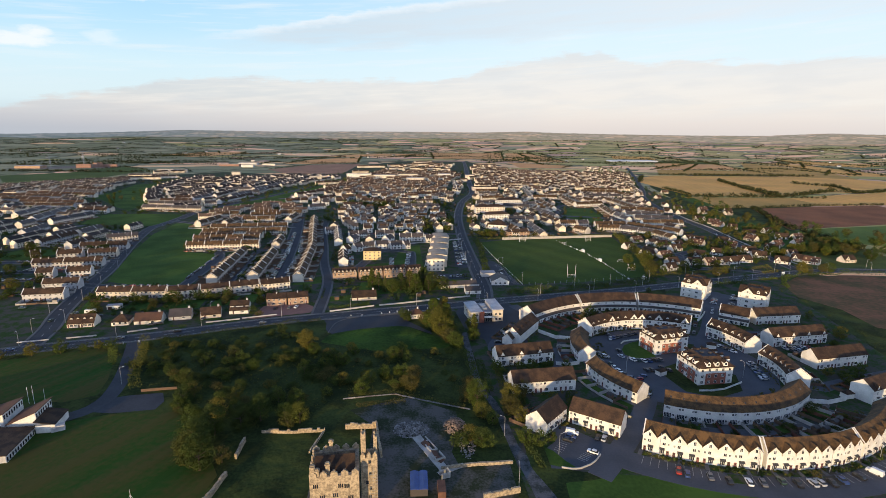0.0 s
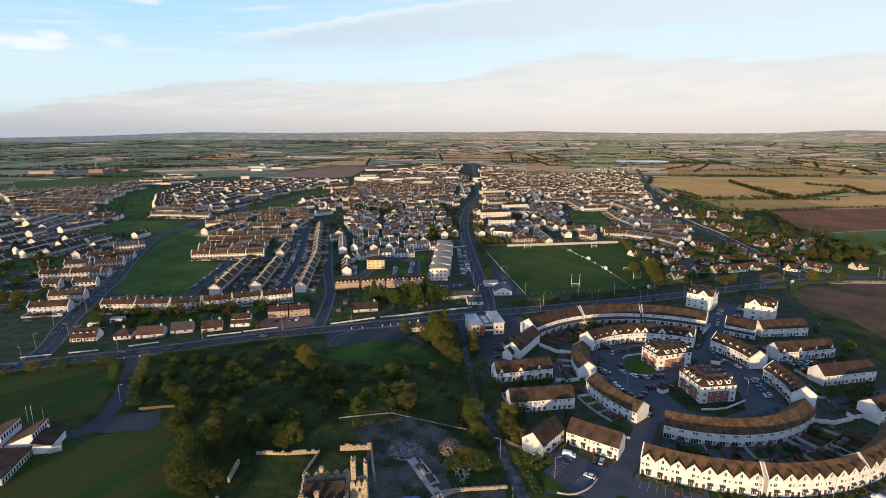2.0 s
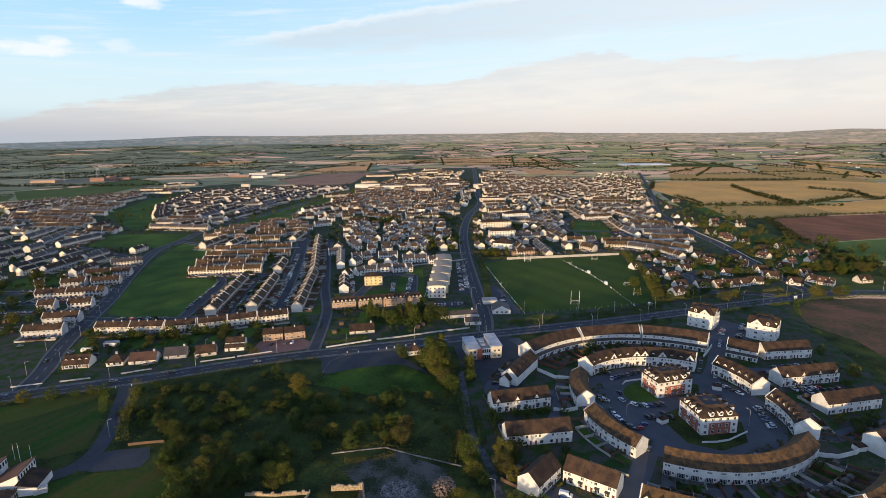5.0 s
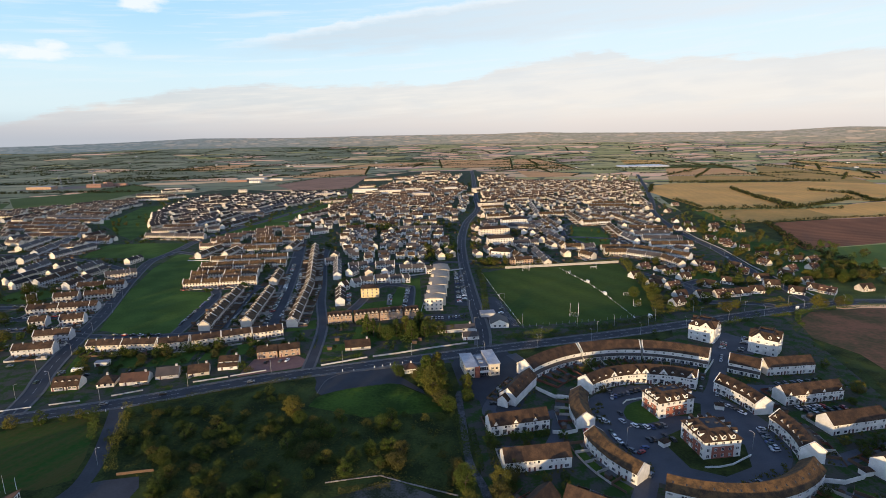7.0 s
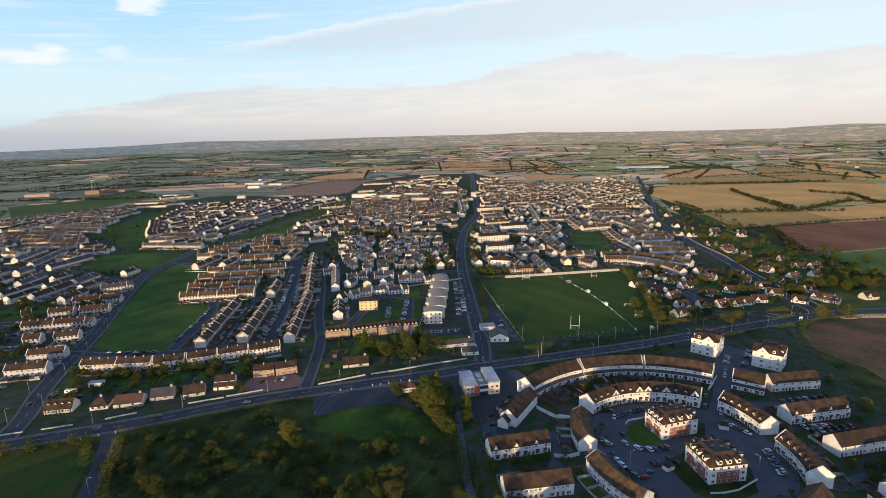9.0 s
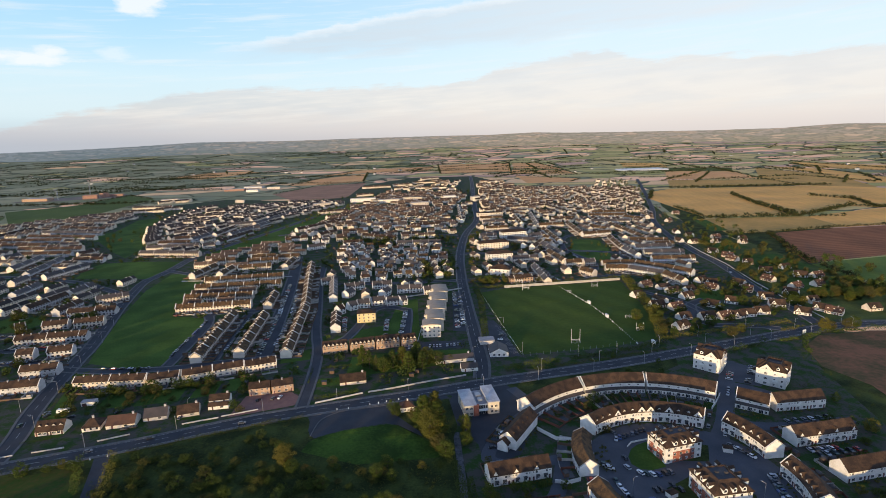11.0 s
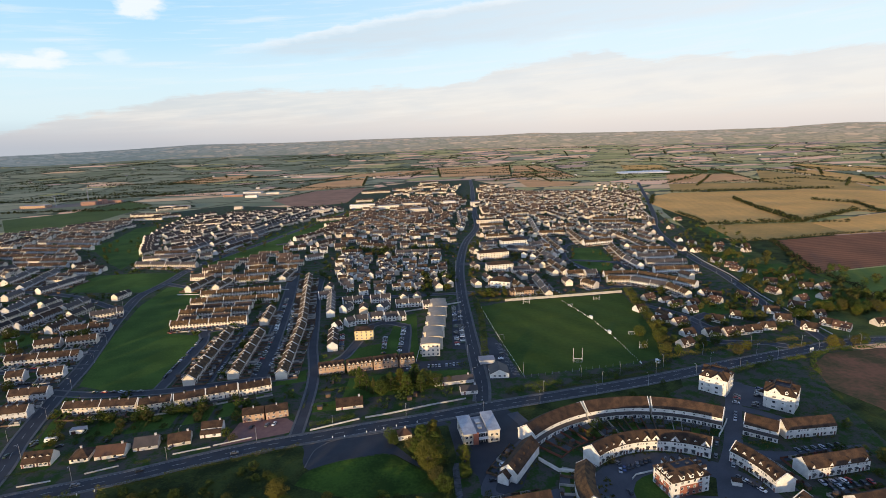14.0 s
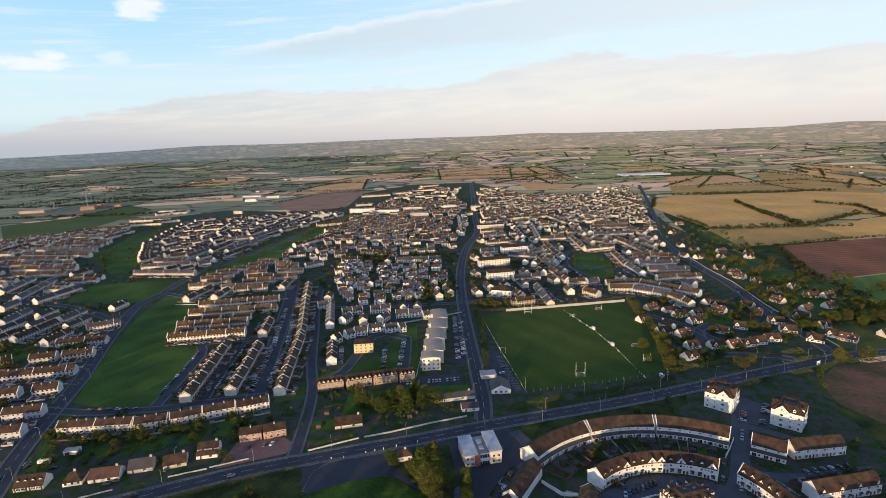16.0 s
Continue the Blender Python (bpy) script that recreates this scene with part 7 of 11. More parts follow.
def flats_barrel():
    """Five stepped white apartment blocks, each under a shallow vaulted metal roof."""
    for k in range(9):
        f = k / 8
        x, y = -4.0 + f * 6.0 + (1.3 if k % 2 else -1.1), 404 + f * 100
        w, d, h = (14.0, 12.6)[k % 2], 12.4, (9.8, 10.3)[k % 2]
        root = thing("apartment_block", x, y, 0, 2, "white apartment block under a shallow curved pale metal roof", "apartments", "row of vaulted apartment blocks")
        s = Shape()
        s.box(-w / 2, w / 2, -d / 2, d / 2, -0.3, h)
        part("wall", s.done("wall", CREAM), root)
        s, n = Shape(), 10
        ring = [(-w / 2 - 0.6 + (w + 1.2) * j / n, h + 0.1 + 1.5 * math.sin(math.pi * (0.12 + 0.76 * j / n)) - 0.6) for j in range(n + 1)]
        v = [(x_, y_, z + dz) for y_ in (-d / 2 - 0.6, d / 2 + 0.6) for dz in (0, 0.25) for x_, z in ring]
        m = n + 1
        fc = []
        for j in range(n):
            fc += [(m + j, m + j + 1, 3 * m + j + 1, 3 * m + j), (j + 1, j, 2 * m + j, 2 * m + j + 1), (j, j + 1, m + j + 1, m + j), (2 * m + j + 1, 2 * m + j, 3 * m + j, 3 * m + j + 1)]
        part("roof", mesh("roof", v, fc, VAULT), root)
        for sd in (-1, 1):
            s = Shape()
            s.add([(-w / 2, sd * d / 2, h), (w / 2, sd * d / 2, h), (w / 2, sd * d / 2, h + 0.1), (0, sd * d / 2, h + 0.9), (-w / 2, sd * d / 2, h + 0.1)], [(0, 1, 2, 3, 4)])
            part("gable", s.done("gable", CREAM), root)
        for st_ in range(3):
            for q in range(4 if k < 1 else 0):
                part("window", window_mesh(1.4, 1.5), root, Matrix.Translation((-w / 2 + w * (q + 0.5) / 4, -d / 2 - 0.03, 0.9 + st_ * 3.2)))
            for q in range(3):
                for sd in (-1,):
                    part("window", window_mesh(1.4, 1.5), root, Matrix.Translation((sd * (w / 2 + 0.03), -d / 2 + d * (q + 0.5) / 3, 0.9 + st_ * 3.2)) @ Matrix.Rotation(radians(90 * sd), 4, "Z"))
            part("balcony", box_mesh("balcony", 1.3, 3.4, 1.0, CREAM), root, pose(-w / 2 - 0.65, 0, 0.2 + st_ * 3.2))


flats_barrel()


def slab_block(x, y, rz, w, d, h, wall, label, rows, cols, roof=FLATROOF, pitched=0.0, cat_="apartments", name="apartment_block", detail=True):
    root = thing(name, x, y, 0, rz, label, cat_)
    s = Shape()
    s.box(-w / 2, w / 2, -d / 2, d / 2, -0.3, h)
    part("wall", s.done("wall", wall), root)
    if pitched:
        o = 0.5
        W2, D2, r = w / 2 + o, d / 2 + o, max(0.4, (w - d) / 2)
        v = [(-W2, -D2, h), (W2, -D2, h), (W2, D2, h), (-W2, D2, h), (-r, 0, h + pitched), (r, 0, h + pitched), (-W2, -D2, h - 0.2), (W2, -D2, h - 0.2), (W2, D2, h - 0.2), (-W2, D2, h - 0.2)]
        part("roof", mesh("roof", v, [(0, 1, 5, 4), (1, 2, 5), (2, 3, 4, 5), (3, 0, 4), (6, 7, 1, 0), (7, 8, 2, 1), (8, 9, 3, 2), (9, 6, 0, 3), (9, 8, 7, 6)], roof), root)
    else:
        s = Shape()
        s.box(-w / 2 + 0.3, w / 2 - 0.3, -d / 2 + 0.3, d / 2 - 0.3, h, h + 0.06)
        for x0, x1, y0, y1 in ((-w / 2, w / 2, -d / 2, -d / 2 + 0.3), (-w / 2, w / 2, d / 2 - 0.3, d / 2), (-w / 2, -w / 2 + 0.3, -d / 2 + 0.3, d / 2 - 0.3), (w / 2 - 0.3, w / 2, -d / 2 + 0.3, d / 2 - 0.3)):
            s.box(x0, x1, y0, y1, h, h + 0.55)
        part("roof", s.done("roof", roof), root)
    j_ = Shape()
    for sd, ln_, oth, k in ((0, w, d, cols), (90, d, w, max(2, int(cols * d / w))), (180, w, d, cols), (270, d, w, max(2, int(cols * d / w)))):
        R = Matrix.Rotation(radians(sd), 4, "Z")
        for q in range(k):
            for st_ in range(rows):
                m = R @ Matrix.Translation((-ln_ / 2 + ln_ * (q + 0.5) / k, -oth / 2 - 0.03, 0.9 + st_ * (h - 0.3) / rows))
                if detail:
                    part("window", window_mesh(1.3, 1.4), root, m)
                else:
                    j_.box(-0.6, 0.6, -0.03, 0.03, 0, 1.3, 0, m)
    if j_.v:
        tagged(part("glazing", j_.done("glazing", GLASS), root), kind="stuff")
    OCCUPIED.append((Vector((x, y)), Vector((x, y)), max(w, d) * 0.6))
    return root


slab_block(-61.5, 441, 4, 15.5, 11, 8.4, mat("yellow_render", (0.70, 0.56, 0.30), (0.58, 0.46, 0.25), 0.3, 3), "yellow rendered three-storey block of flats", 3, 4, ROOF, 2.2)

def office():
    """A two-storey civic office: pale wings under white roof slabs, a brick pier and a tall glazed entrance between."""
    root = thing("office_building", 22.8, 287.5, 0, 10, "modern two-storey office with pale wings, brick pier and glazed entrance", "office")
    stone = mat("buff_stone_cladding", (0.60, 0.54, 0.44), (0.48, 0.43, 0.35), 0.3, 3)
    membrane = mat("pale_roof_membrane", (0.46, 0.46, 0.47), (0.33, 0.33, 0.35), 0.25, 2, 0.7, contrast=0.3)
    s = Shape()
    s.box(-10, -3.2, -9, 9, -0.3, 6.6)
    s.box(3.6, 10, -9, 9, -0.3, 7.4)
    s.box(-3.2, 3.6, -7.6, 9, -0.3, 6.0)
    part("wall", s.done("wall", stone), root)
    part("brick_pier", box_mesh("brick_pier", 3.0, 1.0, 6.9, BRICK), root, pose(-3.4, -9.1, 0))
    for x0, x1, z0, z1 in ((-10.4, -2.9, 6.6, 7.2), (3.3, 10.4, 7.4, 8.2)):
        s = Shape()
        s.add([(x0, -9.6, z0), (x1, -9.6, z0), (x1, 9.4, z1), (x0, 9.4, z1), (x0, -9.6, z0 + 0.35), (x1, -9.6, z0 + 0.35), (x1, 9.4, z1 + 0.35), (x0, 9.4, z1 + 0.35)], [(3, 2, 1, 0), (4, 5, 6, 7), (0, 1, 5, 4), (1, 2, 6, 5), (2, 3, 7, 6), (3, 0, 4, 7)])
        part("roof_slab", s.done("roof_slab", membrane), root)
    part("flat_roof", box_mesh("flat_roof", 6.7, 16.4, 0.12, FLATROOF), root, pose(0.2, 0.7, 6.02))
    s = Shape()
    s.box(-1.7, 3.5, -7.75, -7.62, 0.2, 5.7)
    part("glazed_front", s.done("glazed_front", GLASS), root)
    for k in range(5):
        part("mullion", box_mesh("mullion", 0.12, 0.2, 5.6, TRIM), root, pose(-1.7 + 1.3 * k, -7.8, 0.2))
    for z in (2.9, 5.6):
        part("spandrel", box_mesh("spandrel", 5.3, 0.3, 0.4, TRIM), root, pose(0.9, -7.85, z))
    part("entrance_canopy", box_mesh("entrance_canopy", 6.0, 1.8, 0.2, TRIM), root, pose(1.0, -8.8, 2.8))
    for x in (-8.6, -6.2, 5.6, 8.2):
        for z in (0.9, 4.0):
            wd = part("window", window_mesh(1.5, 1.5, TRIM, 1, False), root, pose(x, -9.05, z))
            part("pane", pane_mesh(1.5, 1.5), wd)
    for z in (0.9, 4.0):
        for k in range(4):
            wd = part("window", window_mesh(1.5, 1.5, TRIM, 1, False), root, Matrix.Translation((-10.05, -6 + 4 * k, z)) @ Matrix.Rotation(radians(-90), 4, "Z"))
            part("pane", pane_mesh(1.5, 1.5), wd)
    OCCUPIED.append((Vector((22.8, 287.5)), Vector((22.8, 287.5)), 12))


office()
for x, y, w, d in ((22.6, 290, 3, 4), (23.4, 284.5, 2.5, 3)):
    root = thing("roof_unit", x, y, 6.14, 10, "pale metal ventilation unit on the flat roof", "ventilation unit", "roof plant")
    part("casing", box_mesh("casing", w, d, 1.1, METAL, 0.2), root)


def hipped_hut(x, y, rz, w, d, e, r, roof, label):
    root = thing("hut", x, y, 0, rz, label, "hut")
    part("wall", box_mesh("wall", w, d, e, WHITE), root)
    W2, D2, k = w / 2 + 0.4, d / 2 + 0.4, max(0.3, (w - d) / 2)
    part("roof", mesh("roof", [(-W2, -D2, e - 0.05), (W2, -D2, e - 0.05), (W2, D2, e - 0.05), (-W2, D2, e - 0.05), (-k, 0, r), (k, 0, r)], [(0, 1, 5, 4), (1, 2, 5), (2, 3, 4, 5), (3, 0, 4), (3, 2, 1, 0)], roof), root)
    part("chimney", chimney_mesh(0.8, 0.6, 1.2, WHITE), root, pose(0.5, 0, r - 0.4))
    part("window", window_mesh(1.0, 1.1), root, pose(-w * 0.2, -d / 2 - 0.03, 0.9))
    part("door", door_mesh(), root, pose(w * 0.25, -d / 2 - 0.03, 0))


hipped_hut(-18.5, 287.5, 12, 7.5, 6.0, 3.0, 5.8, ROOF_RED, "small white hut under a red hipped roof")
slab_block(76, 720, 12, 42, 13, 9.0, CREAM, "long cream three-storey apartment block", 3, 11, ROOF, 3.0, detail=False)
slab_block(77, 652, 10, 32, 13, 9.0, WHITE, "white three-storey apartment block", 3, 9, ROOF, 3.0, detail=False)
slab_block(114, 795, 12, 38, 14, 9.5, WHITE, "large white three-storey block", 3, 10, ROOF, 3.0, detail=False)
slab_block(71, 580, -20, 22, 14, 8.0, WHITE, "white hall with a broad hipped roof", 2, 5, ROOF, 4.0, "hall", "hall", detail=False)
slab_block(88, 549, 10, 24, 10, 5.6, PINKISH, "buff brick row with a hipped roof", 2, 7, ROOF, 2.8, detail=False)
def shop_block(x, y, rz, w, d, h, wall=CREAM, roof=FLATROOF, label="long low commercial building on the edge of town"):
    slab_block(x, y, rz, w, d, h, wall, label, max(1, int(h / 3.5)), max(4, int(w / 5)), roof, 0, "building", "commercial_building", False)


RAW_BRICK = mat("raw_brickwork", (0.34, 0.20, 0.15), (0.25, 0.155, 0.125), 0.1, 1.0, 0.9)
SITE = "half-built reddish blockwork building on a far building site"
shop_block(-1137, 1520, 4, 68, 30, 7, PINKISH)
shop_block(-1003, 1545, 20, 36, 20, 10, RAW_BRICK, RAW_BRICK, SITE)
shop_block(-965, 1600, 10, 46, 14, 6, RAW_BRICK, RAW_BRICK, SITE)
shop_block(-985, 1580, -30, 22, 16, 12, RAW_BRICK, RAW_BRICK, SITE)
shop_block(-630, 1665, 3, 60, 24, 6, RAW_BRICK, FLATROOF)
shop_block(-597, 1740, -4, 60, 20, 6, PALE, FLATROOF)
shop_block(-560, 1620, 3, 34, 20, 7, WHITE)
shop_block(-520, 1700, 3, 40, 16, 5, CREAM, CREAM)
shop_block(-700, 1395, 10, 40, 14, 8)
shop_block(-660, 1396, 10, 30, 14, 7)
shop_block(-499, 1345, 8, 20, 12, 7)
shop_block(-180, 1290, 2, 60, 14, 9, WHITE)
shop_block(-115, 1262, 2, 50, 16, 8)
shop_block(-60, 1290, 2, 46, 14, 9, CREAM, ROOF_GREY)
shop_block(-40, 1190, 4, 40, 16, 8)
shop_block(30, 1300, 8, 30, 16, 9, WHITE)
shop_block(90, 1265, 10, 20, 14, 9)
shop_block(100, 1010, 6, 50, 12, 7, CREAM, ROOF)
shop_block(-268, 1230, 20, 40, 10, 7)


def clubhouse():
    root = terrace(line_stations(43, 357, 43, 371, 3), 1, 13, 3.2, 6.4, WHITE, ROOF_GREY, "white gabled sports clubhouse with a dark roof", "", 1, 1, 0, 0, name="clubhouse")
    root["category"] = "clubhouse"
    for z, x in ((0.8, -3.5), (0.8, 0), (0.8, 3.5)):
        part("window", window_mesh(1.6, 1.5), root, Matrix.Translation((x, -7.03, z)))
    shed = thing("sports_shed", 36.5, 384, 0, 4, "low pale flat-roofed store beside the clubhouse", "shed")
    part("wall", box_mesh("wall", 11, 8, 3.0, PALE), shed)
    part("roof", box_mesh("roof", 11.6, 8.6, 0.25, FLATROOF), shed, pose(0, 0, 3.0))


clubhouse()


def school():
    """A low school with three steep single-pitch roofs and a band of high windows."""
    for x, y, rz, w, d, lo, hi, wall, roof in ((-166.6, 167.4, 9, 10, 11.5, 3.0, 7.4, WHITE, ROOF_RED), (-179.5, 167.5, 9, 12, 13, 3.0, 7.0, WHITE, ROOF_RED), (-170.2, 148.8, 10, 24, 18, 4.6, 2.7, PALE, ROOF), (-196, 163, 9, 14, 16, 3.0, 6.6, WHITE, ROOF_RED), (-214, 160, 5, 20, 30, 3.2, 6.0, WHITE, ROOF)):
        root = thing("school_wing", x, y, 0, rz, "white rendered school wing under a steep single-pitch tiled roof", "school", "school buildings")
        s = Shape()
        s.add([(-w / 2, -d / 2, -0.2), (w / 2, -d / 2, -0.2), (w / 2, d / 2, -0.2), (-w / 2, d / 2, -0.2), (-w / 2, -d / 2, lo), (w / 2, -d / 2, hi), (w / 2, d / 2, hi), (-w / 2, d / 2, lo)],
              [(0, 1, 5, 4), (1, 2, 6, 5), (2, 3, 7, 6), (3, 0, 4, 7), (4, 5, 6, 7)])
        part("wall", s.done("wall", wall), root)
        e = 0.5
        part("roof", mesh("roof", [(-w / 2 - e, -d / 2 - e, lo + 0.05), (w / 2 + e, -d / 2 - e, hi + 0.15), (w / 2 + e, d / 2 + e, hi + 0.15), (-w / 2 - e, d / 2 + e, lo + 0.05), (-w / 2 - e, -d / 2 - e, lo + 0.3), (w / 2 + e, -d / 2 - e, hi + 0.4), (w / 2 + e, d / 2 + e, hi + 0.4), (-w / 2 - e, d / 2 + e, lo + 0.3)],
                          [(3, 2, 1, 0), (4, 5, 6, 7), (0, 1, 5, 4), (1, 2, 6, 5), (2, 3, 7, 6), (3, 0, 4, 7)], roof), root)
        k = int(d / 1.6)
        for q in range(k):
            part("window", window_mesh(1.1, 1.9, TRIM, 0), root, Matrix.Translation((w / 2 + 0.03, -d / 2 + d * (q + 0.5) / k, hi - 2.6)) @ Matrix.Rotation(radians(90), 4, "Z"))
        for q in range(4):
            part("window", window_mesh(1.4, 1.4), root, Matrix.Translation((-w / 2 + w * (q + 0.5) / 4, -d / 2 - 0.03, 0.9)))


school()
root = thing("school_wing", -157.4, 166.0, 0, 11, "low dark-roofed lean-to wing of the school", "school", "school buildings")
part("wall", box_mesh("wall", 6.6, 11, 3.2, WHITE), root)
part("roof", mesh("roof", [(-3.6, -5.8, 4.8), (3.6, -5.8, 3.2), (3.6, 5.8, 3.2), (-3.6, 5.8, 4.8), (-3.6, -5.8, 5.05), (3.6, -5.8, 3.45), (3.6, 5.8, 3.45), (-3.6, 5.8, 5.05)], [(3, 2, 1, 0), (4, 5, 6, 7), (0, 1, 5, 4), (1, 2, 6, 5), (2, 3, 7, 6), (3, 0, 4, 7)], ROOF), root)
root = thing("site_container", -153.0, 162.5, 0, 30, "white steel storage container beside the school", "container")
part("body", box_mesh("body", 4.4, 2.4, 2.3, PALE, 0.06), root)


# ---- the castle and its ruins ----
def merlons(root, x0, y0, x1, y1, z, w=1.1, h=0.9, t=0.5, gap=0.7, at=None):
    """A run of stepped stone merlons, each a part of its wall."""
    a, b = Vector((x0, y0)), Vector((x1, y1))
    L = (b - a).length
    n = max(1, int((L + gap) / (w + gap)))
    step = (L - w) / max(1, n - 1) if n > 1 else 0
    ang = math.atan2(b.y - a.y, b.x - a.x)
    s = Shape()
    out = [(-w / 2, 0), (w / 2, 0), (w / 2, h * 0.7), (w * 0.38, h), (w * 0.2, h * 1.12), (w * 0.14, h * 1.5), (-w * 0.14, h * 1.5), (-w * 0.2, h * 1.12), (-w * 0.38, h), (-w / 2, h * 0.7)]
    k = len(out)
    s.add([(x, y, z_) for y in (-t / 2, t / 2) for x, z_ in out], [tuple(range(k)), tuple(range(2 * k - 1, k - 1, -1))] + [(q, q + k, (q + 1) % k + k, (q + 1) % k) for q in range(k)])
    me = s.done("merlon", STONE)
    for j in range(n):
        c = a + (b - a).normalized() * (w / 2 + j * step)
        part("merlon", me, root, (at or Matrix()) @ Matrix.Translation((c.x, c.y, z)) @ Matrix.Rotation(ang, 4, "Z"))


def castle():
    root = thing("castle", -39.8, 119.6, 0, 7, "old limestone tower house with stepped battlements and chimneys", "castle")
    w, d, h = 14.3, 13.6, 14.6
    s = Shape()
    s.box(-w / 2, w / 2, -d / 2, -d / 2 + 1.2, -0.3, h)
    s.box(-w / 2, w / 2, d / 2 - 1.2, d / 2, -0.3, h)
    s.box(-w / 2, -w / 2 + 1.2, -d / 2 + 1.2, d / 2 - 1.2, -0.3, h)
    s.box(w / 2 - 1.2, w / 2, -d / 2 + 1.2, d / 2 - 1.2, -0.3, h)
    part("wall", s.done("wall", STONE), root)
    for x0, y0, x1, y1 in ((-w / 2, -d / 2 + 0.3, w / 2, -d / 2 + 0.3), (-w / 2, d / 2 - 0.3, w / 2, d / 2 - 0.3), (-w / 2 + 0.3, -d / 2 + 1, -w / 2 + 0.3, d / 2 - 1)):
        merlons(root, x0, y0, x1, y1, h, 2.1, 1.2, 0.6, 0.7)
    rw, rd = w / 2 - 1.2, d / 2 - 1.2
    part("roof", mesh("roof", [(-rw, -rd, h - 0.9), (rw, -rd, h - 0.9), (rw, rd, h - 0.9), (-rw, rd, h - 0.9), (-rw, 0, h + 2.6), (rw, 0, h + 2.6)], [(0, 1, 5, 4), (2, 3, 4, 5), (3, 0, 4), (1, 2, 5)], ROOF), root)
    for x, y, hh in ((-1.5, d / 2 - 0.8, 3.6), (-w / 2 + 1, -d / 2 + 0.7, 3.4), (-1.9, -d / 2 + 1.8, 3.2), (-w / 2 + 2.2, -d / 2 + 0.8, 2.0)):
        s = Shape()
        s.box(-0.6, 0.6, -0.5, 0.5, 0, hh)
        s.box(-0.8, 0.8, -0.7, 0.7, hh, hh + 0.35)
        s.box(-0.5, 0.5, -0.4, 0.4, hh + 0.35, hh + 0.8)
        part("chimney", s.done("chimney", STONE), root, pose(x, y, h - 0.4))
    pane = Shape()
    pane.box(-0.75, 0.75, -0.05, 0.1, 0, 1.3)
    pane = pane.done("window", GLASS)
    bar = box_mesh("mullion", 0.12, 0.1, 1.3, STONE)
    for x, z in ((-5.4, 11), (-3.6, 7.2), (0.2, 7.6), (1.8, 10.6), (3.6, 10.4), (-5.2, 4), (-1, 4), (2, 4), (4.6, 6.4)):
        wd = part("window", pane, root, pose(x, -d / 2, z))
        for q in (-0.25, 0.25):
            part("mullion", bar, wd, pose(q, -0.06, 0))
    # corner tower, taller, with two ragged turrets
    tw = thing("castle_tower", -29.6, 120.6, 0, 5, "tall limestone corner tower with ragged turrets and slit windows", "tower")
    s = Shape()
    a, hh = 5.0, 16.8
    s.box(-a / 2, a / 2, -a / 2, -a / 2 + 0.9, -0.3, hh)
    s.box(-a / 2, a / 2, a / 2 - 0.9, a / 2, -0.3, hh)
    s.box(-a / 2, -a / 2 + 0.9, -a / 2 + 0.9, a / 2 - 0.9, -0.3, hh)
    s.box(a / 2 - 0.9, a / 2, -a / 2 + 0.9, a / 2 - 0.9, -0.3, hh)
    s.box(-a / 2 + 0.9, a / 2 - 0.9, -a / 2 + 0.9, a / 2 - 0.9, hh - 2.2, hh - 1.9)
    part("wall", s.done("wall", STONE), tw)
    merlons(tw, -a / 2, -a / 2 + 0.3, a / 2, -a / 2 + 0.3, hh, 1.4, 1.3, 0.6, 0.4)
    merlons(tw, -a / 2, a / 2 - 0.3, a / 2, a / 2 - 0.3, hh, 1.3, 1.2, 0.6, 0.9)
    for x, y, t_, z in ((-a / 2 + 0.75, a / 2 - 0.9, 1.5, 6.2), (a / 2 - 0.6, a / 2 - 0.9, 1.1, 5.2)):
        s = Shape()
        s.box(-t_ / 2, t_ / 2, -1.1, 1.1, 0, z)
        turret = part("turret", s.done("turret", STONE), tw, pose(x, y, hh))
        merlons(turret, -t_ / 2, -0.9, t_ / 2, -0.9, z, 0.5, 0.5, 0.4, 0.3)
        merlons(turret, -t_ / 2, 0.9, t_ / 2, 0.9, z, 0.5, 0.5, 0.4, 0.3)
    slit = Shape()
    slit.box(-0.4, 0.4, -0.05, 0.1, 0, 1.1)
    slit = slit.done("window", GLASS)
    for x, z in ((0.2, 15), (0.3, 11), (-0.6, 8), (0.4, 6), (0.2, 3)):
        part("window", slit, tw, pose(x, -a / 2, z))
    s = Shape()
    for z in range(2, 13):
        s.box(0.2, 2.5, -a / 2 - 1.3, -a / 2 - 1.24, z * 1.1, z * 1.1 + 0.06)
    for x in (0.2, 1.35, 2.5):
        s.tube((x, -a / 2 - 1.27, 0), (x, -a / 2 - 1.27, 14.2), 0.05, 0.05, 5)
    sc = thing("scaffold", -29.6, 120.6, 0, 5, "steel tube scaffold against the tower wall", "scaffold")
    part("frame", s.done("frame", METAL), sc)


castle()


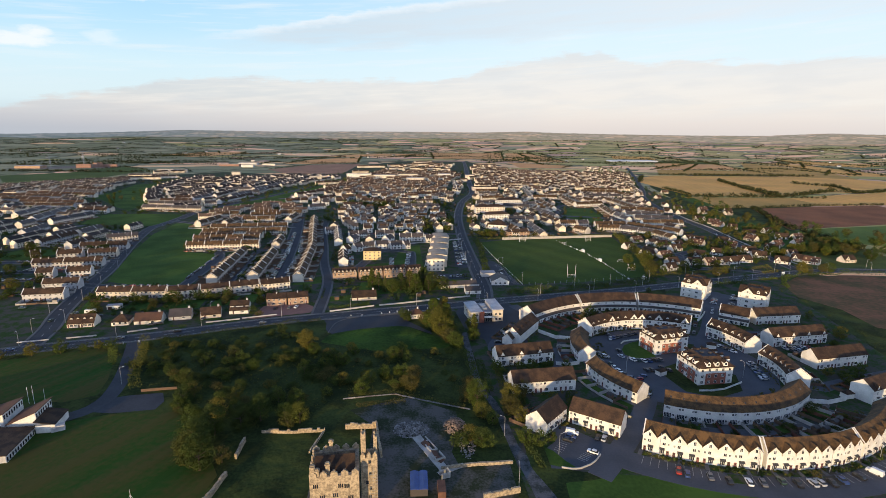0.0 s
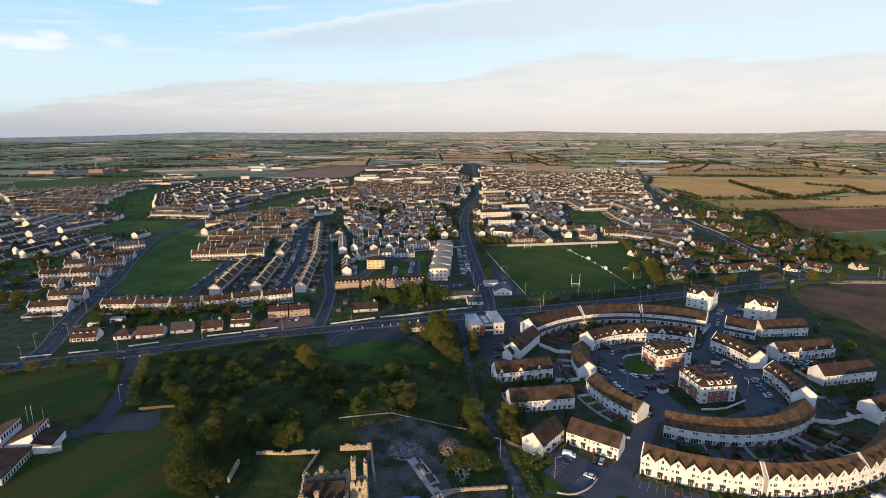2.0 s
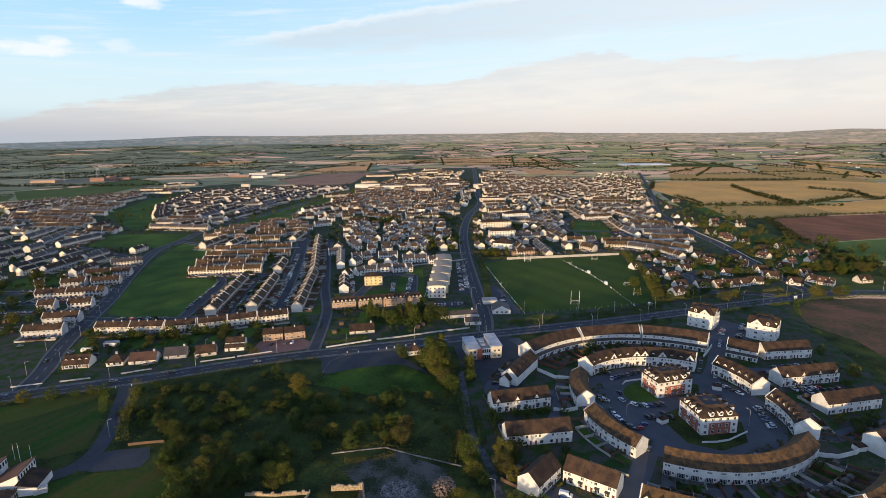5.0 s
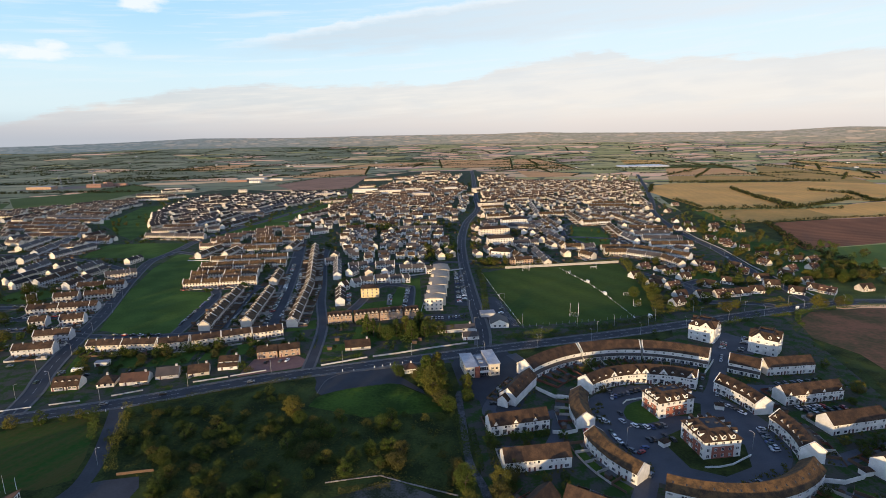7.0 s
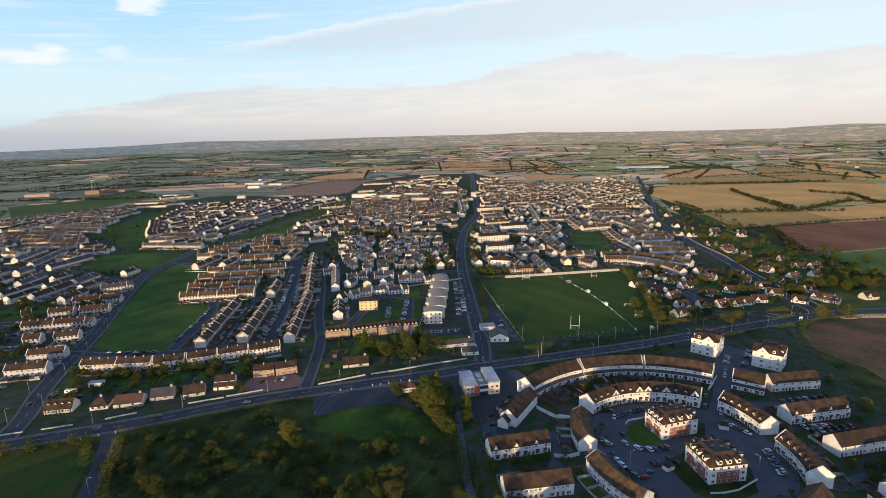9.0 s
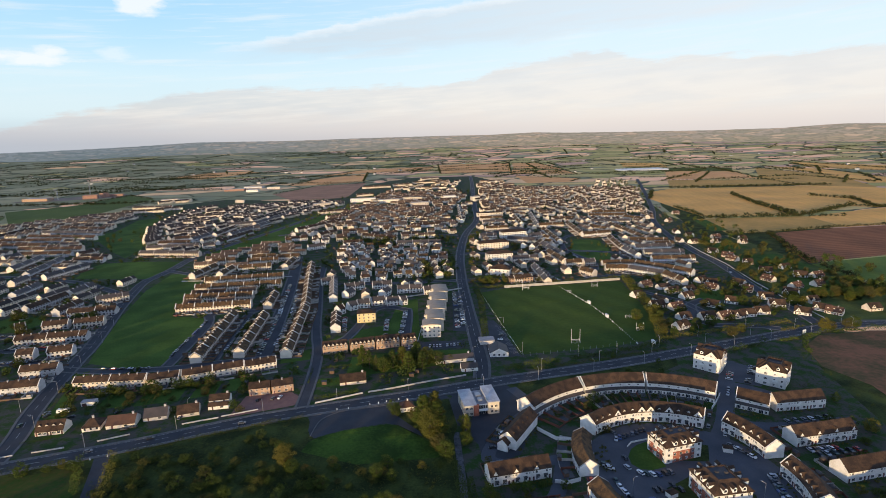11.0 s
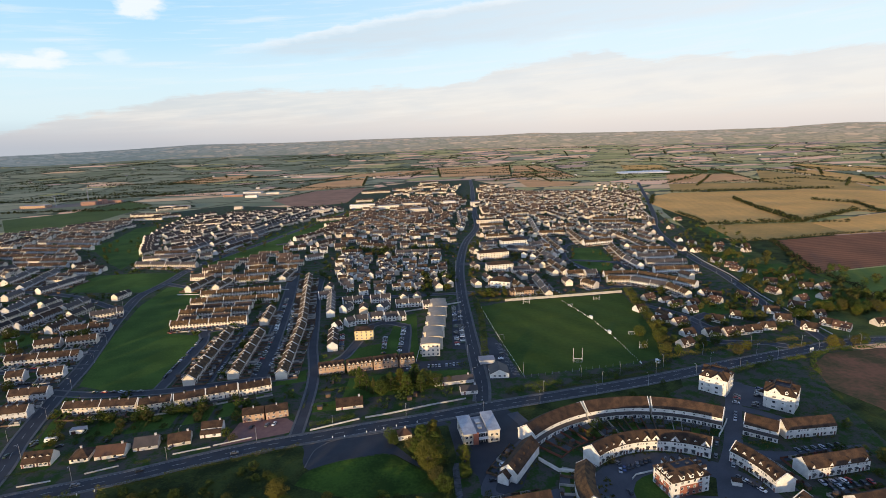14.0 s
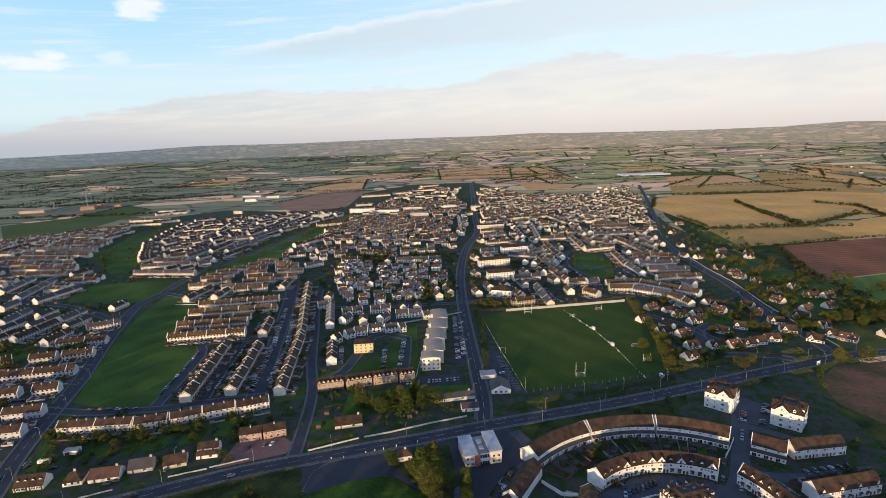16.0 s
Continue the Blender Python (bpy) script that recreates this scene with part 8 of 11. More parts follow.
def ragged_wall(pts, h, t, label, top=True, m=STONE):
    """A battered stone wall with uneven battlements."""
    root = thing("stone_wall", pts[0][0], pts[0][1], 0, 0, label, "wall", "ruined castle walls")
    s, rng = Shape(), random.Random(int(pts[0][0] * 31))
    for a, b in zip(pts, pts[1:]):
        a, b = Vector(a) - Vector(pts[0]), Vector(b) - Vector(pts[0])
        L, ang = (b - a).length, math.atan2(b.y - a.y, b.x - a.x)
        x = 0.0
        while x < L:
            w = min(rng.uniform(1.0, 1.9), L - x)
            hh = h * rng.uniform(0.86, 1.08) + (rng.choice((0, 0.7)) if top else 0)
            s.box(0, w - 0.004, -t / 2 * rng.uniform(0.9, 1.1), t / 2 * rng.uniform(0.9, 1.1), -0.2, hh, 0, Matrix.Translation((a.x, a.y, 0)) @ Matrix.Rotation(ang, 4, "Z") @ Matrix.Translation((x, 0, 0)))
            x += w
    part("masonry", s.done("masonry", m), root)
    return root


ragged_wall([(-43.5, 161.7), (-31.5, 162.3), (-29.5, 150), (-28, 143)], 2.2, 0.7, "battlemented limestone bawn wall beside the castle")
ragged_wall([(-75, 159.5), (-63, 159), (-51, 160)], 1.1, 0.55, "battlemented limestone wall, half ruined")
ragged_wall([(-51.5, 159), (-54, 146)], 1.0, 0.5, "broken stone wall of the castle yard", False)
ragged_wall([(-84, 112), (-80, 123), (-79, 134)], 2.0, 0.8, "old stone boundary wall", False)
ragged_wall([(-79, 143), (-79.5, 154)], 2.0, 0.8, "old stone boundary wall, broken", False)
ragged_wall([(-48, 185), (-38, 187), (-26, 189), (-15, 184), (6, 175.5)], 0.5, 0.35, "long low stone wall at the edge of the park", False, RUBBLE)
ragged_wall([(-7, 136), (4, 138), (18, 139)], 1.2, 0.8, "grey rubble-stone wall across the site", False)
ragged_wall([(6, 121), (18, 124)], 2.0, 0.8, "pale stone wall beside the lane", False)
ragged_wall([(26, 118), (34, 117)], 2.0, 0.8, "pale stone gate wall beside the lane", False)


def heap(x, y, rx, ry, h, n, label, m=RUBBLE):
    """A heap of loose broken stones."""
    s, rng = Shape(), random.Random(n)
    for _ in range(n):
        a, q = rng.uniform(0, math.tau), math.sqrt(rng.random())
        px, py = rx * q * math.cos(a), ry * q * math.sin(a)
        z = h * (1 - q) ** 0.8 * rng.uniform(0.6, 1.0)
        c = rng.uniform(0.12, 0.4)
        s.box(-c, c, -c * rng.uniform(0.5, 1), c * 0.8, -c * 0.5, c * rng.uniform(0.3, 0.8), 0, Matrix.Translation((px, py, z)) @ Euler((rng.uniform(-0.6, 0.6), rng.uniform(-0.6, 0.6), rng.uniform(0, 3))).to_matrix().to_4x4())
    ob = new("rubble_heap", s.done("rubble_heap", m))
    ob.location = (x, y, 0)
    return tagged(ob, label, "rubble", kind="stuff")


heap(-18, 161, 7.0, 6.0, 0.6, 620, "heap of broken grey stones on bare ground")
heap(-1, 163, 4.5, 6.5, 1.8, 260, "heap of buff rubble and earth", mat("buff_rubble", (0.30, 0.22, 0.16), (0.18, 0.14, 0.11), 0.5, 2, 0.95, 0.4, spread=0.3))
heap(3, 150, 3.0, 8.0, 0.8, 140, "strewn pale rubble beside the cleared floor")
s = Shape()
for x0, y0, x1, y1, w in ((-16, 156, -6, 136, 3.4), (-8, 133.5, 1, 138.5, 2.0)):
    ang, L = math.atan2(y1 - y0, x1 - x0), math.hypot(x1 - x0, y1 - y0)
    s.box(0, L, -w / 2, w / 2, -0.1, 0.25, 0, Matrix.Translation((x0, y0, 0)) @ Matrix.Rotation(ang, 4, "Z"))
tagged(new("floor_slab", s.done("floor_slab", CONC)), "pale concrete floor slab left from a demolished shed", "slab")
for x, y, rz, w, d, h in ((-11, 150, -63, 7, 2.6, 0.5), (-8, 143, -63, 4.5, 3.4, 0.9), (-6, 132.5, 20, 3, 2.6, 1.8), (-13, 154, -63, 3, 2.4, 0.4)):
    root = thing("ruined_stump", x, y, 0.1, rz, "broken low walls of a demolished shed", "ruin", "remains of a shed")
    part("wall", box_mesh("wall", w, 0.4, h, CONC), root, pose(0, -d / 2, 0))
    part("wall", box_mesh("wall", 0.4, d, h * 1.2, CONC), root, pose(w / 2, 0, 0))
    part("wall", box_mesh("wall", w, 0.4, h * 0.8, CONC), root, pose(0, d / 2, 0))
root = thing("site_cabin", -14.5, 127, 0, 2, "blue-roofed site cabin in two bays", "cabin")
part("wall", box_mesh("wall", 5.6, 9.0, 2.6, ROOF_GREY), root)
for x in (-1.45, 1.45):
    part("roof", mesh("roof", [(x - 1.42, -4.7, 2.62), (x + 1.42, -4.7, 2.62), (x + 1.42, 4.7, 2.62), (x - 1.42, 4.7, 2.62), (x, -4.7, 3.05), (x, 4.7, 3.05)], [(0, 1, 4), (1, 2, 5, 4), (2, 3, 5), (3, 0, 4, 5), (3, 2, 1, 0)], BLUE), root)
root = thing("steel_container", -7.2, 124, 0, 2, "rust-brown steel container on bare ground", "container")
part("body", box_mesh("body", 2.5, 6.1, 2.6, mat("rusty_steel", (0.16, 0.08, 0.05), (0.10, 0.05, 0.035), 0.5, 4, 0.8), 0.05), root)

# torn roof sheets left on the floor slab
for x, y, rz, tilt in ((-12.5, 150.5, -50, 14), (-9, 144.5, -70, -18), (-7.5, 141, -40, 10)):
    root = thing("roof_sheet", x, y, 0.5, rz, "torn rust-brown roof sheet on the slab", "sheet metal", "torn roof sheets")
    part("sheet", box_mesh("sheet", 3.2, 2.2, 0.08, MATS["rusty_steel"]), root, pose(0, 0, 0.1, tilt, 6, 0))
house(11.0, 353.0, 10, 27, 7.0, 2.8, 4.8, PALE, ROOF_GREY, "long low grey row of sheltered flats", "low_block", detail=1, storeys=1)
house(20.5, 338.5, 6, 11, 7.0, 2.8, 5.0, WHITE, ROOF_GREY, "small white building with a dark pitched roof", "low_block", detail=1, storeys=1)


# flagpoles behind the school, a small mast on the lawn
def pole(name, x, y, h, label, category, arms=0):
    root = thing(name, x, y, 0, 0, label, category, "poles round the school")
    s = Shape()
    s.tube((0, 0, 0), (0, 0, h), 0.09, 0.05, 6)
    part("shaft", s.done("shaft", TRIM), root)
    for k in range(arms):
        s = Shape()
        a = k * math.tau / 3
        s.tube((1.3 * math.cos(a), 1.3 * math.sin(a), 0), (0, 0, h * 0.55), 0.05, 0.05, 5)
        part("stay", s.done("stay", TRIM), root)


for x, y, h in ((-178.8, 183.1, 7.5), (-175.9, 182.2, 8.5), (-173.2, 184.6, 6.0)):
    pole("flagpole", x, y, h, "bare white flagpole on the grass", "flagpole")
pole("mast", -103.9, 122.0, 4.0, "small white mast with three stays on the lawn", "mast", 3)
# a red timber climbing frame in a back garden
root = thing("climbing_frame", 31.5, 171.0, 0, 35, "red timber climbing frame in a back garden", "climbing frame")
red = mat("red_stained_timber", (0.22, 0.05, 0.035), (0.15, 0.04, 0.03), 0.8, 4, 0.8)
for x in (-3.5, -1.2, 1.2, 3.5):
    for y in (-1.4, 1.4):
        part("post", box_mesh("post", 0.14, 0.14, 2.4, red), root, pose(x, y, 0))
for y in (-1.4, 1.4):
    part("beam", box_mesh("beam", 7.4, 0.14, 0.14, red), root, pose(0, y, 2.3))
for x in (-2.4, 0, 2.4):
    part("crossbar", box_mesh("crossbar", 0.12, 2.9, 0.12, red), root, pose(x, 0, 2.44))
part("platform", box_mesh("platform", 2.2, 2.6, 0.12, red), root, pose(2.35, 0, 1.2))

# ---- the close-packed old town: small white houses turned every way ----
TOWN_WALLS, TOWN_ROOFS = (WHITE, WHITE, CREAM, WHITE, CREAM), (ROOF, ROOF_GREY, ROOF_TAN, ROOF_GREY, ROOF_GREY)
rng = random.Random(11)


FAR, made = Shape(), [0]


def far_house(x, y, rz, w, d, e, r, dark):
    m = pose(x, y, 0, 0, 0, rz)
    FAR.box(-w / 2, w / 2, -d / 2, d / 2, -0.2, e, 0, m)
    o = 0.4
    p = [(-w / 2 - 0.2, -d / 2 - o, e - 0.2), (w / 2 + 0.2, -d / 2 - o, e - 0.2), (w / 2 + 0.2, d / 2 + o, e - 0.2), (-w / 2 - 0.2, d / 2 + o, e - 0.2), (-w / 2 - 0.2, 0, r), (w / 2 + 0.2, 0, r)]
    FAR.add([m @ Vector(q) for q in p], [(0, 1, 5, 4), (2, 3, 4, 5), (3, 2, 1, 0)], 1 + dark)
    FAR.add([m @ Vector(q) for q in ((-w / 2, -d / 2, e), (-w / 2, d / 2, e), (-w / 2, 0, r - 0.15), (w / 2, -d / 2, e), (w / 2, d / 2, e), (w / 2, 0, r - 0.15))], [(0, 2, 1), (3, 4, 5)], 0)
    for q in range(int(w / 3)):
        for z in (0.9, 3.3):
            FAR.box(-w / 2 + 1 + 3 * q, -w / 2 + 2.2 + 3 * q, -d / 2 - 0.05, -d / 2, z, z + 1.2, 3, m)
    FAR.box(w * 0.3, w * 0.3 + 1.1, -0.3, 0.3, r - 0.5, r + 1.1, 0, m)


def fill(ring, step_x, step_y, turn, group, label, spread=0.25, skip=0.1, w=(7, 12), d=(6.5, 7.5), eaves=5.5, twist=12):
    xs, ys = [p[0] for p in ring], [p[1] for p in ring]

    def inside(x, y):
        c = False
        for (x0, y0), (x1, y1) in zip(ring, ring[1:] + ring[:1]):
            if (y0 > y) != (y1 > y) and x < (x1 - x0) * (y - y0) / (y1 - y0) + x0:
                c = not c
        return c

    y, k = min(ys), 0
    while y < max(ys):
        x = min(xs) + (k % 2) * step_x / 2
        while x < max(xs):
            px, py = x + rng.uniform(-1, 1) * spread * step_x, y + rng.uniform(-1, 1) * spread * step_y
            if inside(px, py) and rng.random() > skip and free(px, py, 3.2):
                rz = turn + rng.choice((0, 0, 90)) + rng.uniform(-twist, twist)
                e = eaves * rng.uniform(0.92, 1.08)
                ww, dd, rr, wall, roof, ch = rng.uniform(*w), rng.uniform(*d), e + rng.uniform(2.1, 2.8), rng.choice(TOWN_WALLS), rng.choice(TOWN_ROOFS), rng.random() < 0.6
                OCCUPIED.append((Vector((px, py)), Vector((px, py)), ww * 0.6))
                if py > 900:
                    far_house(px, py, rz, ww, dd, e, rr, int(ch))
                else:
                    house(px, py, rz, ww, dd, e, rr, wall, roof, label, "house", group, 0, 2, False, ch)
            x += step_x
        y += step_y
        k += 1


fill([(-108, 575), (-90, 540), (-20, 545), (-12, 560), (-16, 640), (10, 640), (12, 720), (-60, 740), (-140, 750)], 12.5, 13.5, 8, "old town houses", "small white rendered town house with a tiled roof")
fill([(-250, 800), (-160, 770), (-170, 960), (-210, 1010)], 15, 20, 30, "houses above the green strip", "pale rendered semi-detached house", skip=0.2)
fill([(-150, 880), (20, 850), (44, 960), (-150, 1010)], 20, 26, 5, "town centre houses", "pale rendered town house with a tiled roof", skip=0.3, w=(8, 16))
fill([(60, 1150), (200, 1220), (300, 1180), (330, 1420), (120, 1500)], 19, 26, 8, "houses at the far edge of town", "pale rendered house at the edge of the town", skip=0.25, w=(8, 16))
fill([(250, 980), (340, 1010), (390, 990), (470, 1220), (400, 1450), (300, 1420)], 18, 25, 10, "houses at the far edge of town", "pale rendered house at the edge of the town", skip=0.2, w=(8, 15))
fill([(-150, 1440), (60, 1440), (90, 1800), (-60, 1850)], 24, 38, 5, "houses at the far edge of town", "pale rendered house at the edge of the town", skip=0.25, w=(9, 22))
fill([(120, 900), (240, 900), (225, 1050), (130, 1060)], 20, 24, 8, "houses off the avenue", "pale rendered house off the avenue", skip=0.35, w=(9, 16))
fill([(110, 660), (165, 650), (160, 780), (130, 820)], 15, 22, 60, "houses off the avenue", "pale rendered house off the avenue", skip=0.35, w=(8, 12))
fill([(130, 1500), (200, 1560), (205, 1720), (130, 1730)], 20, 26, 8, "houses at the far edge of town", "pale rendered house at the edge of the town", skip=0.25, w=(8, 16))
fill([(36, 940), (52, 950), (66, 1180), (52, 1180)], 9, 10, 85, "shops along the avenue", "narrow town house facing the avenue", skip=0.15, w=(9, 11), twist=4)
fill([(430, 1480), (560, 1500), (600, 1640), (500, 1650)], 30, 40, 10, "roadside houses", "white roadside house among trees", skip=0.4)
fill([(185, 470), (225, 466), (250, 500), (200, 545)], 19, 20, 20, "bungalows by the playing field", "low pale bungalow with a tiled roof", skip=0.2, eaves=2.9, w=(10, 15), d=(7, 8.5))

tagged(new("distant_houses", FAR.done("distant_houses", [WALL_FAR, ROOF_FAR, ROOF_FAR, GLASS])), "far pale rendered houses at the edge of the town", "houses", kind="stuff")

# scattered farms and villages across the country
s = Shape()
for _ in range(62):
    a = radians(rng.uniform(-44, 46))
    r = 2000 + 2300 * rng.random() ** 0.8
    x, y = r * math.sin(a), r * math.cos(a)
    z = ground_z(x, y) - 1
    w, d, h = rng.uniform(7, 15), 7, rng.uniform(4, 5.5) + 1
    m = Matrix.Translation((x, y, z)) @ Matrix.Rotation(rng.uniform(-0.5, 0.5), 4, "Z")
    s.box(-w / 2, w / 2, -d / 2, d / 2, 0, h, 0, m)
    s.add([m @ Vector(p) for p in ((-w / 2, -d / 2 - 0.4, h), (w / 2, -d / 2 - 0.4, h), (w / 2, d / 2 + 0.4, h), (-w / 2, d / 2 + 0.4, h), (-w / 2, 0, h + 3), (w / 2, 0, h + 3))], [(0, 1, 5, 4), (2, 3, 4, 5), (0, 4, 3), (1, 2, 5)], 1)
tagged(new("distant_farmhouses", s.done("distant_farmhouses", [PALE, ROOF_GREY])), "scattered pale farmhouses far across the fields", "farmhouses", kind="stuff")

# greenhouses and long sheds out in the fields
root = thing("glasshouse", 800, 2080, 0, 6, "broad pale range of glasshouses among fields", "glasshouse")
s = Shape()
for k in range(12):
    s.add([(-90 + 15 * k, -40, 0), (-75.5 + 15 * k, -40, 0), (-75.5 + 15 * k, 40, 0), (-90 + 15 * k, 40, 0), (-90 + 15 * k, -40, 3.5), (-75.5 + 15 * k, -40, 3.5), (-75.5 + 15 * k, 40, 3.5), (-90 + 15 * k, 40, 3.5), (-82.7 + 15 * k, -40, 5.5), (-82.7 + 15 * k, 40, 5.5)],
          [(0, 1, 5, 8, 4), (2, 3, 7, 9, 6), (1, 2, 6, 5), (3, 0, 4, 7), (4, 8, 9, 7), (8, 5, 6, 9)])
part("glazing", s.done("glazing", mat("whitewashed_glass", (0.5, 0.52, 0.55), (0.4, 0.42, 0.46), 0.05, 0.4, 0.4)), root)


# ---- the tower crane on the far building site ----
def crane(x, y, h, jib, rz):
    root = thing("tower_crane", x, y, 0, rz, "slim tower crane over a far building site", "crane")
    s = Shape()
    for a, b in ((-1, -1), (1, -1), (1, 1), (-1, 1)):
        s.tube((a, b, 0), (a, b, h), 0.22, 0.22, 4)
    for k in range(int(h / 4)):
        s.tube((-1, -1, 4 * k), (1, -1, 4 * k + 4), 0.15, 0.15, 4)
        s.tube((1, 1, 4 * k), (-1, 1, 4 * k + 4), 0.15, 0.15, 4)
    part("mast", s.done("mast", METAL), root)
    s = Shape()
    for z, b in ((0, -0.8), (0, 0.8), (1.6, 0)):
        s.tube((-jib * 0.3, b, h + z), (jib, b, h + z), 0.25, 0.2, 4)
    part("jib", s.done("jib", METAL), root)
    s = Shape()
    s.tube((0, 0, h), (0, 0, h + 8), 0.5, 0.2, 4)
    s.tube((0, 0, h + 8), (jib * 0.7, 0, h + 1.6), 0.1, 0.1, 4)
    s.tube((0, 0, h + 8), (-jib * 0.28, 0, h + 1.6), 0.1, 0.1, 4)
    part("apex", s.done("apex", METAL), root)
    part("counterweight", box_mesh("counterweight", 4, 2, 3, CONC), root, pose(-jib * 0.26, 0, h - 2.6))


crane(-1010, 1556, 46, 34, 20)
crane(-1095, 1540, 30, 24, 70)

# ---- the rest of the close-built estates ----
def infill(ring, rz, gap, key, sizes=(4, 5, 6, 8), seed=3, clear=7.5, eaves=4.9, twist=1.5):
    """Rows side by side wherever the ring still has open ground."""
    rg = random.Random(seed)
    c, s_ = math.cos(radians(rz)), math.sin(radians(rz))
    cx_, cy_ = sum(p[0] for p in ring) / len(ring), sum(p[1] for p in ring) / len(ring)
    uv = [((x - cx_) * c + (y - cy_) * s_, -(x - cx_) * s_ + (y - cy_) * c) for x, y in ring]
    v = min(q[1] for q in uv)
    while v < max(q[1] for q in uv):
        u = min(q[0] for q in uv) + rg.uniform(0, 12)
        while u < max(q[0] for q in uv):
            for n in (rg.choice(sizes), min(sizes)):
                half = n * 2.75
                good = True
                for f in (-1, -0.5, 0, 0.5, 1):
                    x, y = cx_ + (u + half + f * half) * c - v * s_, cy_ + (u + half + f * half) * s_ + v * c
                    if not in_ring(x, y, ring) or not free(x, y, clear) or any(in_ring(x, y, g) for g in GREENS):
                        good = False
                        break
                if good:
                    x, y = cx_ + (u + half) * c - v * s_, cy_ + (u + half) * s_ + v * c
                    e = eaves + rg.uniform(-0.2, 0.3)
                    far_row(x, y, rz + rg.uniform(-twist, twist), n, 5.5, rg.uniform(7.2, 8.2), e, e + rg.uniform(2.5, 3.0), key)
                    u += 2 * half + rg.choice((2.0, 3.0, 9.0))
                    break
            else:
                u += 4.0
        v += gap * rg.uniform(0.9, 1.1)


infill([(-430, 318), (-286, 330), (-300, 400), (-345, 470), (-420, 440)], 9, 19, "west", seed=4)
infill([(-420, 440), (-330, 470), (-322, 560), (-345, 598), (-430, 604), (-600, 700), (-640, 640)], 80, 19, "west", seed=4)
infill([(-450, 615), (-455, 690), (-400, 705), (-480, 740), (-560, 840), (-700, 870), (-760, 850), (-640, 660)], -9, 20, "west", seed=5)
infill([(-730, 880), (-645, 900), (-585, 945), (-620, 1090), (-640, 1160), (-760, 1150), (-850, 1000)], -4, 20, "west", seed=6)
infill([(-430, 728), (-345, 722), (-325, 860), (-290, 1050), (-200, 1290), (-330, 1330), (-560, 1180), (-520, 940)], 62, 19, "north", seed=7)
infill([(-312, 640), (-240, 615), (-180, 618), (-175, 690), (-170, 760), (-250, 800), (-300, 740)], 7, 17, "mid", seed=8, clear=6.5)
infill([(-250, 480), (-185, 482), (-172, 590), (-255, 580)], 6, 15, "mid", (3, 4, 6), seed=9, clear=5.5)
infill([(-120, 560), (-106, 480), (-15, 530), (14, 560), (10, 745), (-145, 760)], 96, 13, "mid", (2, 3), seed=10, clear=5.0, twist=14, eaves=5.5)
infill([(-150, 800), (22, 800), (36, 860), (-60, 900), (-260, 890), (-255, 810)], 12, 19, "mid", (2, 3, 5), seed=11, clear=6.0, twist=10)
infill([(-200, 900), (45, 880), (66, 1180), (80, 1440), (-140, 1440), (-180, 1250), (-235, 1050)], 6, 19, "centre", (3, 4, 7), seed=12, clear=6.0, twist=8)
infill([(40, 575), (120, 575), (165, 570), (290, 575), (325, 650), (330, 740), (360, 890), (250, 1000), (84, 960), (54, 830), (40, 700)], 100, 19, "east", (3, 4, 6), seed=13, clear=6.5, twist=10)
infill([(88, 1000), (240, 1010), (400, 960), (490, 1260), (540, 1440), (420, 1480), (280, 1500), (120, 1640), (96, 1200)], 12, 20, "east", (3, 4, 7), seed=14, clear=6.5, twist=8)
for key, nm, wall, roof, lab in (("west", "western_rows", WALL_FAR, ROOF_SLATE, "further terraces of the western estate, cream render and dark tiles"), ("north", "northern_rows", WALL_FAR, ROOF_SLATE, "further terraces beyond the green, pale render and dark tiles"), ("mid", "town_rows", WALL_FAR, ROOF_FAR, "further small rows of the old town, white render and dark tiles"),
                                 ("centre", "centre_rows", WALL_FAR, ROOF_FAR, "further rows of the town centre, cream render and brown tiles"), ("east", "eastern_rows", WALL_FAR, ROOF_FAR, "further rows of the eastern estate, cream render and brown tiles")):
    tagged(new(nm, INFILL[key].done(nm, [wall, roof, GLASS])), lab, "terraced houses", kind="stuff")

# garden shrubs, sheds and small trees between the rows, too many to count
s, sheds, rg = Shape(), Shape(), random.Random(17)
TOWN = [(-430, 320), (-275, 322), (-255, 262), (-230, 256), (-100, 305), (-84, 300), (-40, 315), (20, 335), (22, 380), (-60, 388), (-100, 470), (-20, 540), (300, 560), (330, 700), (420, 950), (540, 1420), (120, 1600), (-150, 1440), (-340, 1340), (-620, 1180), (-860, 1020), (-640, 640)]
made_ = 0
while made_ < 4200:
    y = 320 + 1200 * rg.random() ** 1.3
    x = rg.uniform(-860, 540)
    if not in_ring(x, y, TOWN) or any(in_ring(x, y, g) for g in GREENS) or not free(x, y, 0.8):
        made_ += 0.2
        continue
    made_ += 1
    if rg.random() < 0.16:
        m = pose(x, y, 0, 0, 0, rg.choice((8, 98)))
        sheds.box(-1.5, 1.5, -1.1, 1.1, 0, 2.1, 0, m)
        sheds.box(-1.7, 1.7, -1.3, 1.3, 2.1, 2.25, 1, m)
        continue
    h = rg.choice((1.2, 1.6, 2.2, 3.0, 4.2))
    for _ in range(3):
        c = Vector((x + rg.gauss(0, h * 0.35), y + rg.gauss(0, h * 0.35), h * rg.uniform(0.35, 0.8)))
        for _ in range(12):
            d = Vector((rg.gauss(0, 1), rg.gauss(0, 1), rg.gauss(0, 0.8))) * h * 0.3
            e = Vector((rg.uniform(-1, 1), rg.uniform(-1, 1), rg.uniform(-1, 1))).normalized() * h * 0.17
            g = e.orthogonal()
            s.add([c + d - e, c + d + g, c + d + e, c + d - g], [(0, 1, 2, 3)])
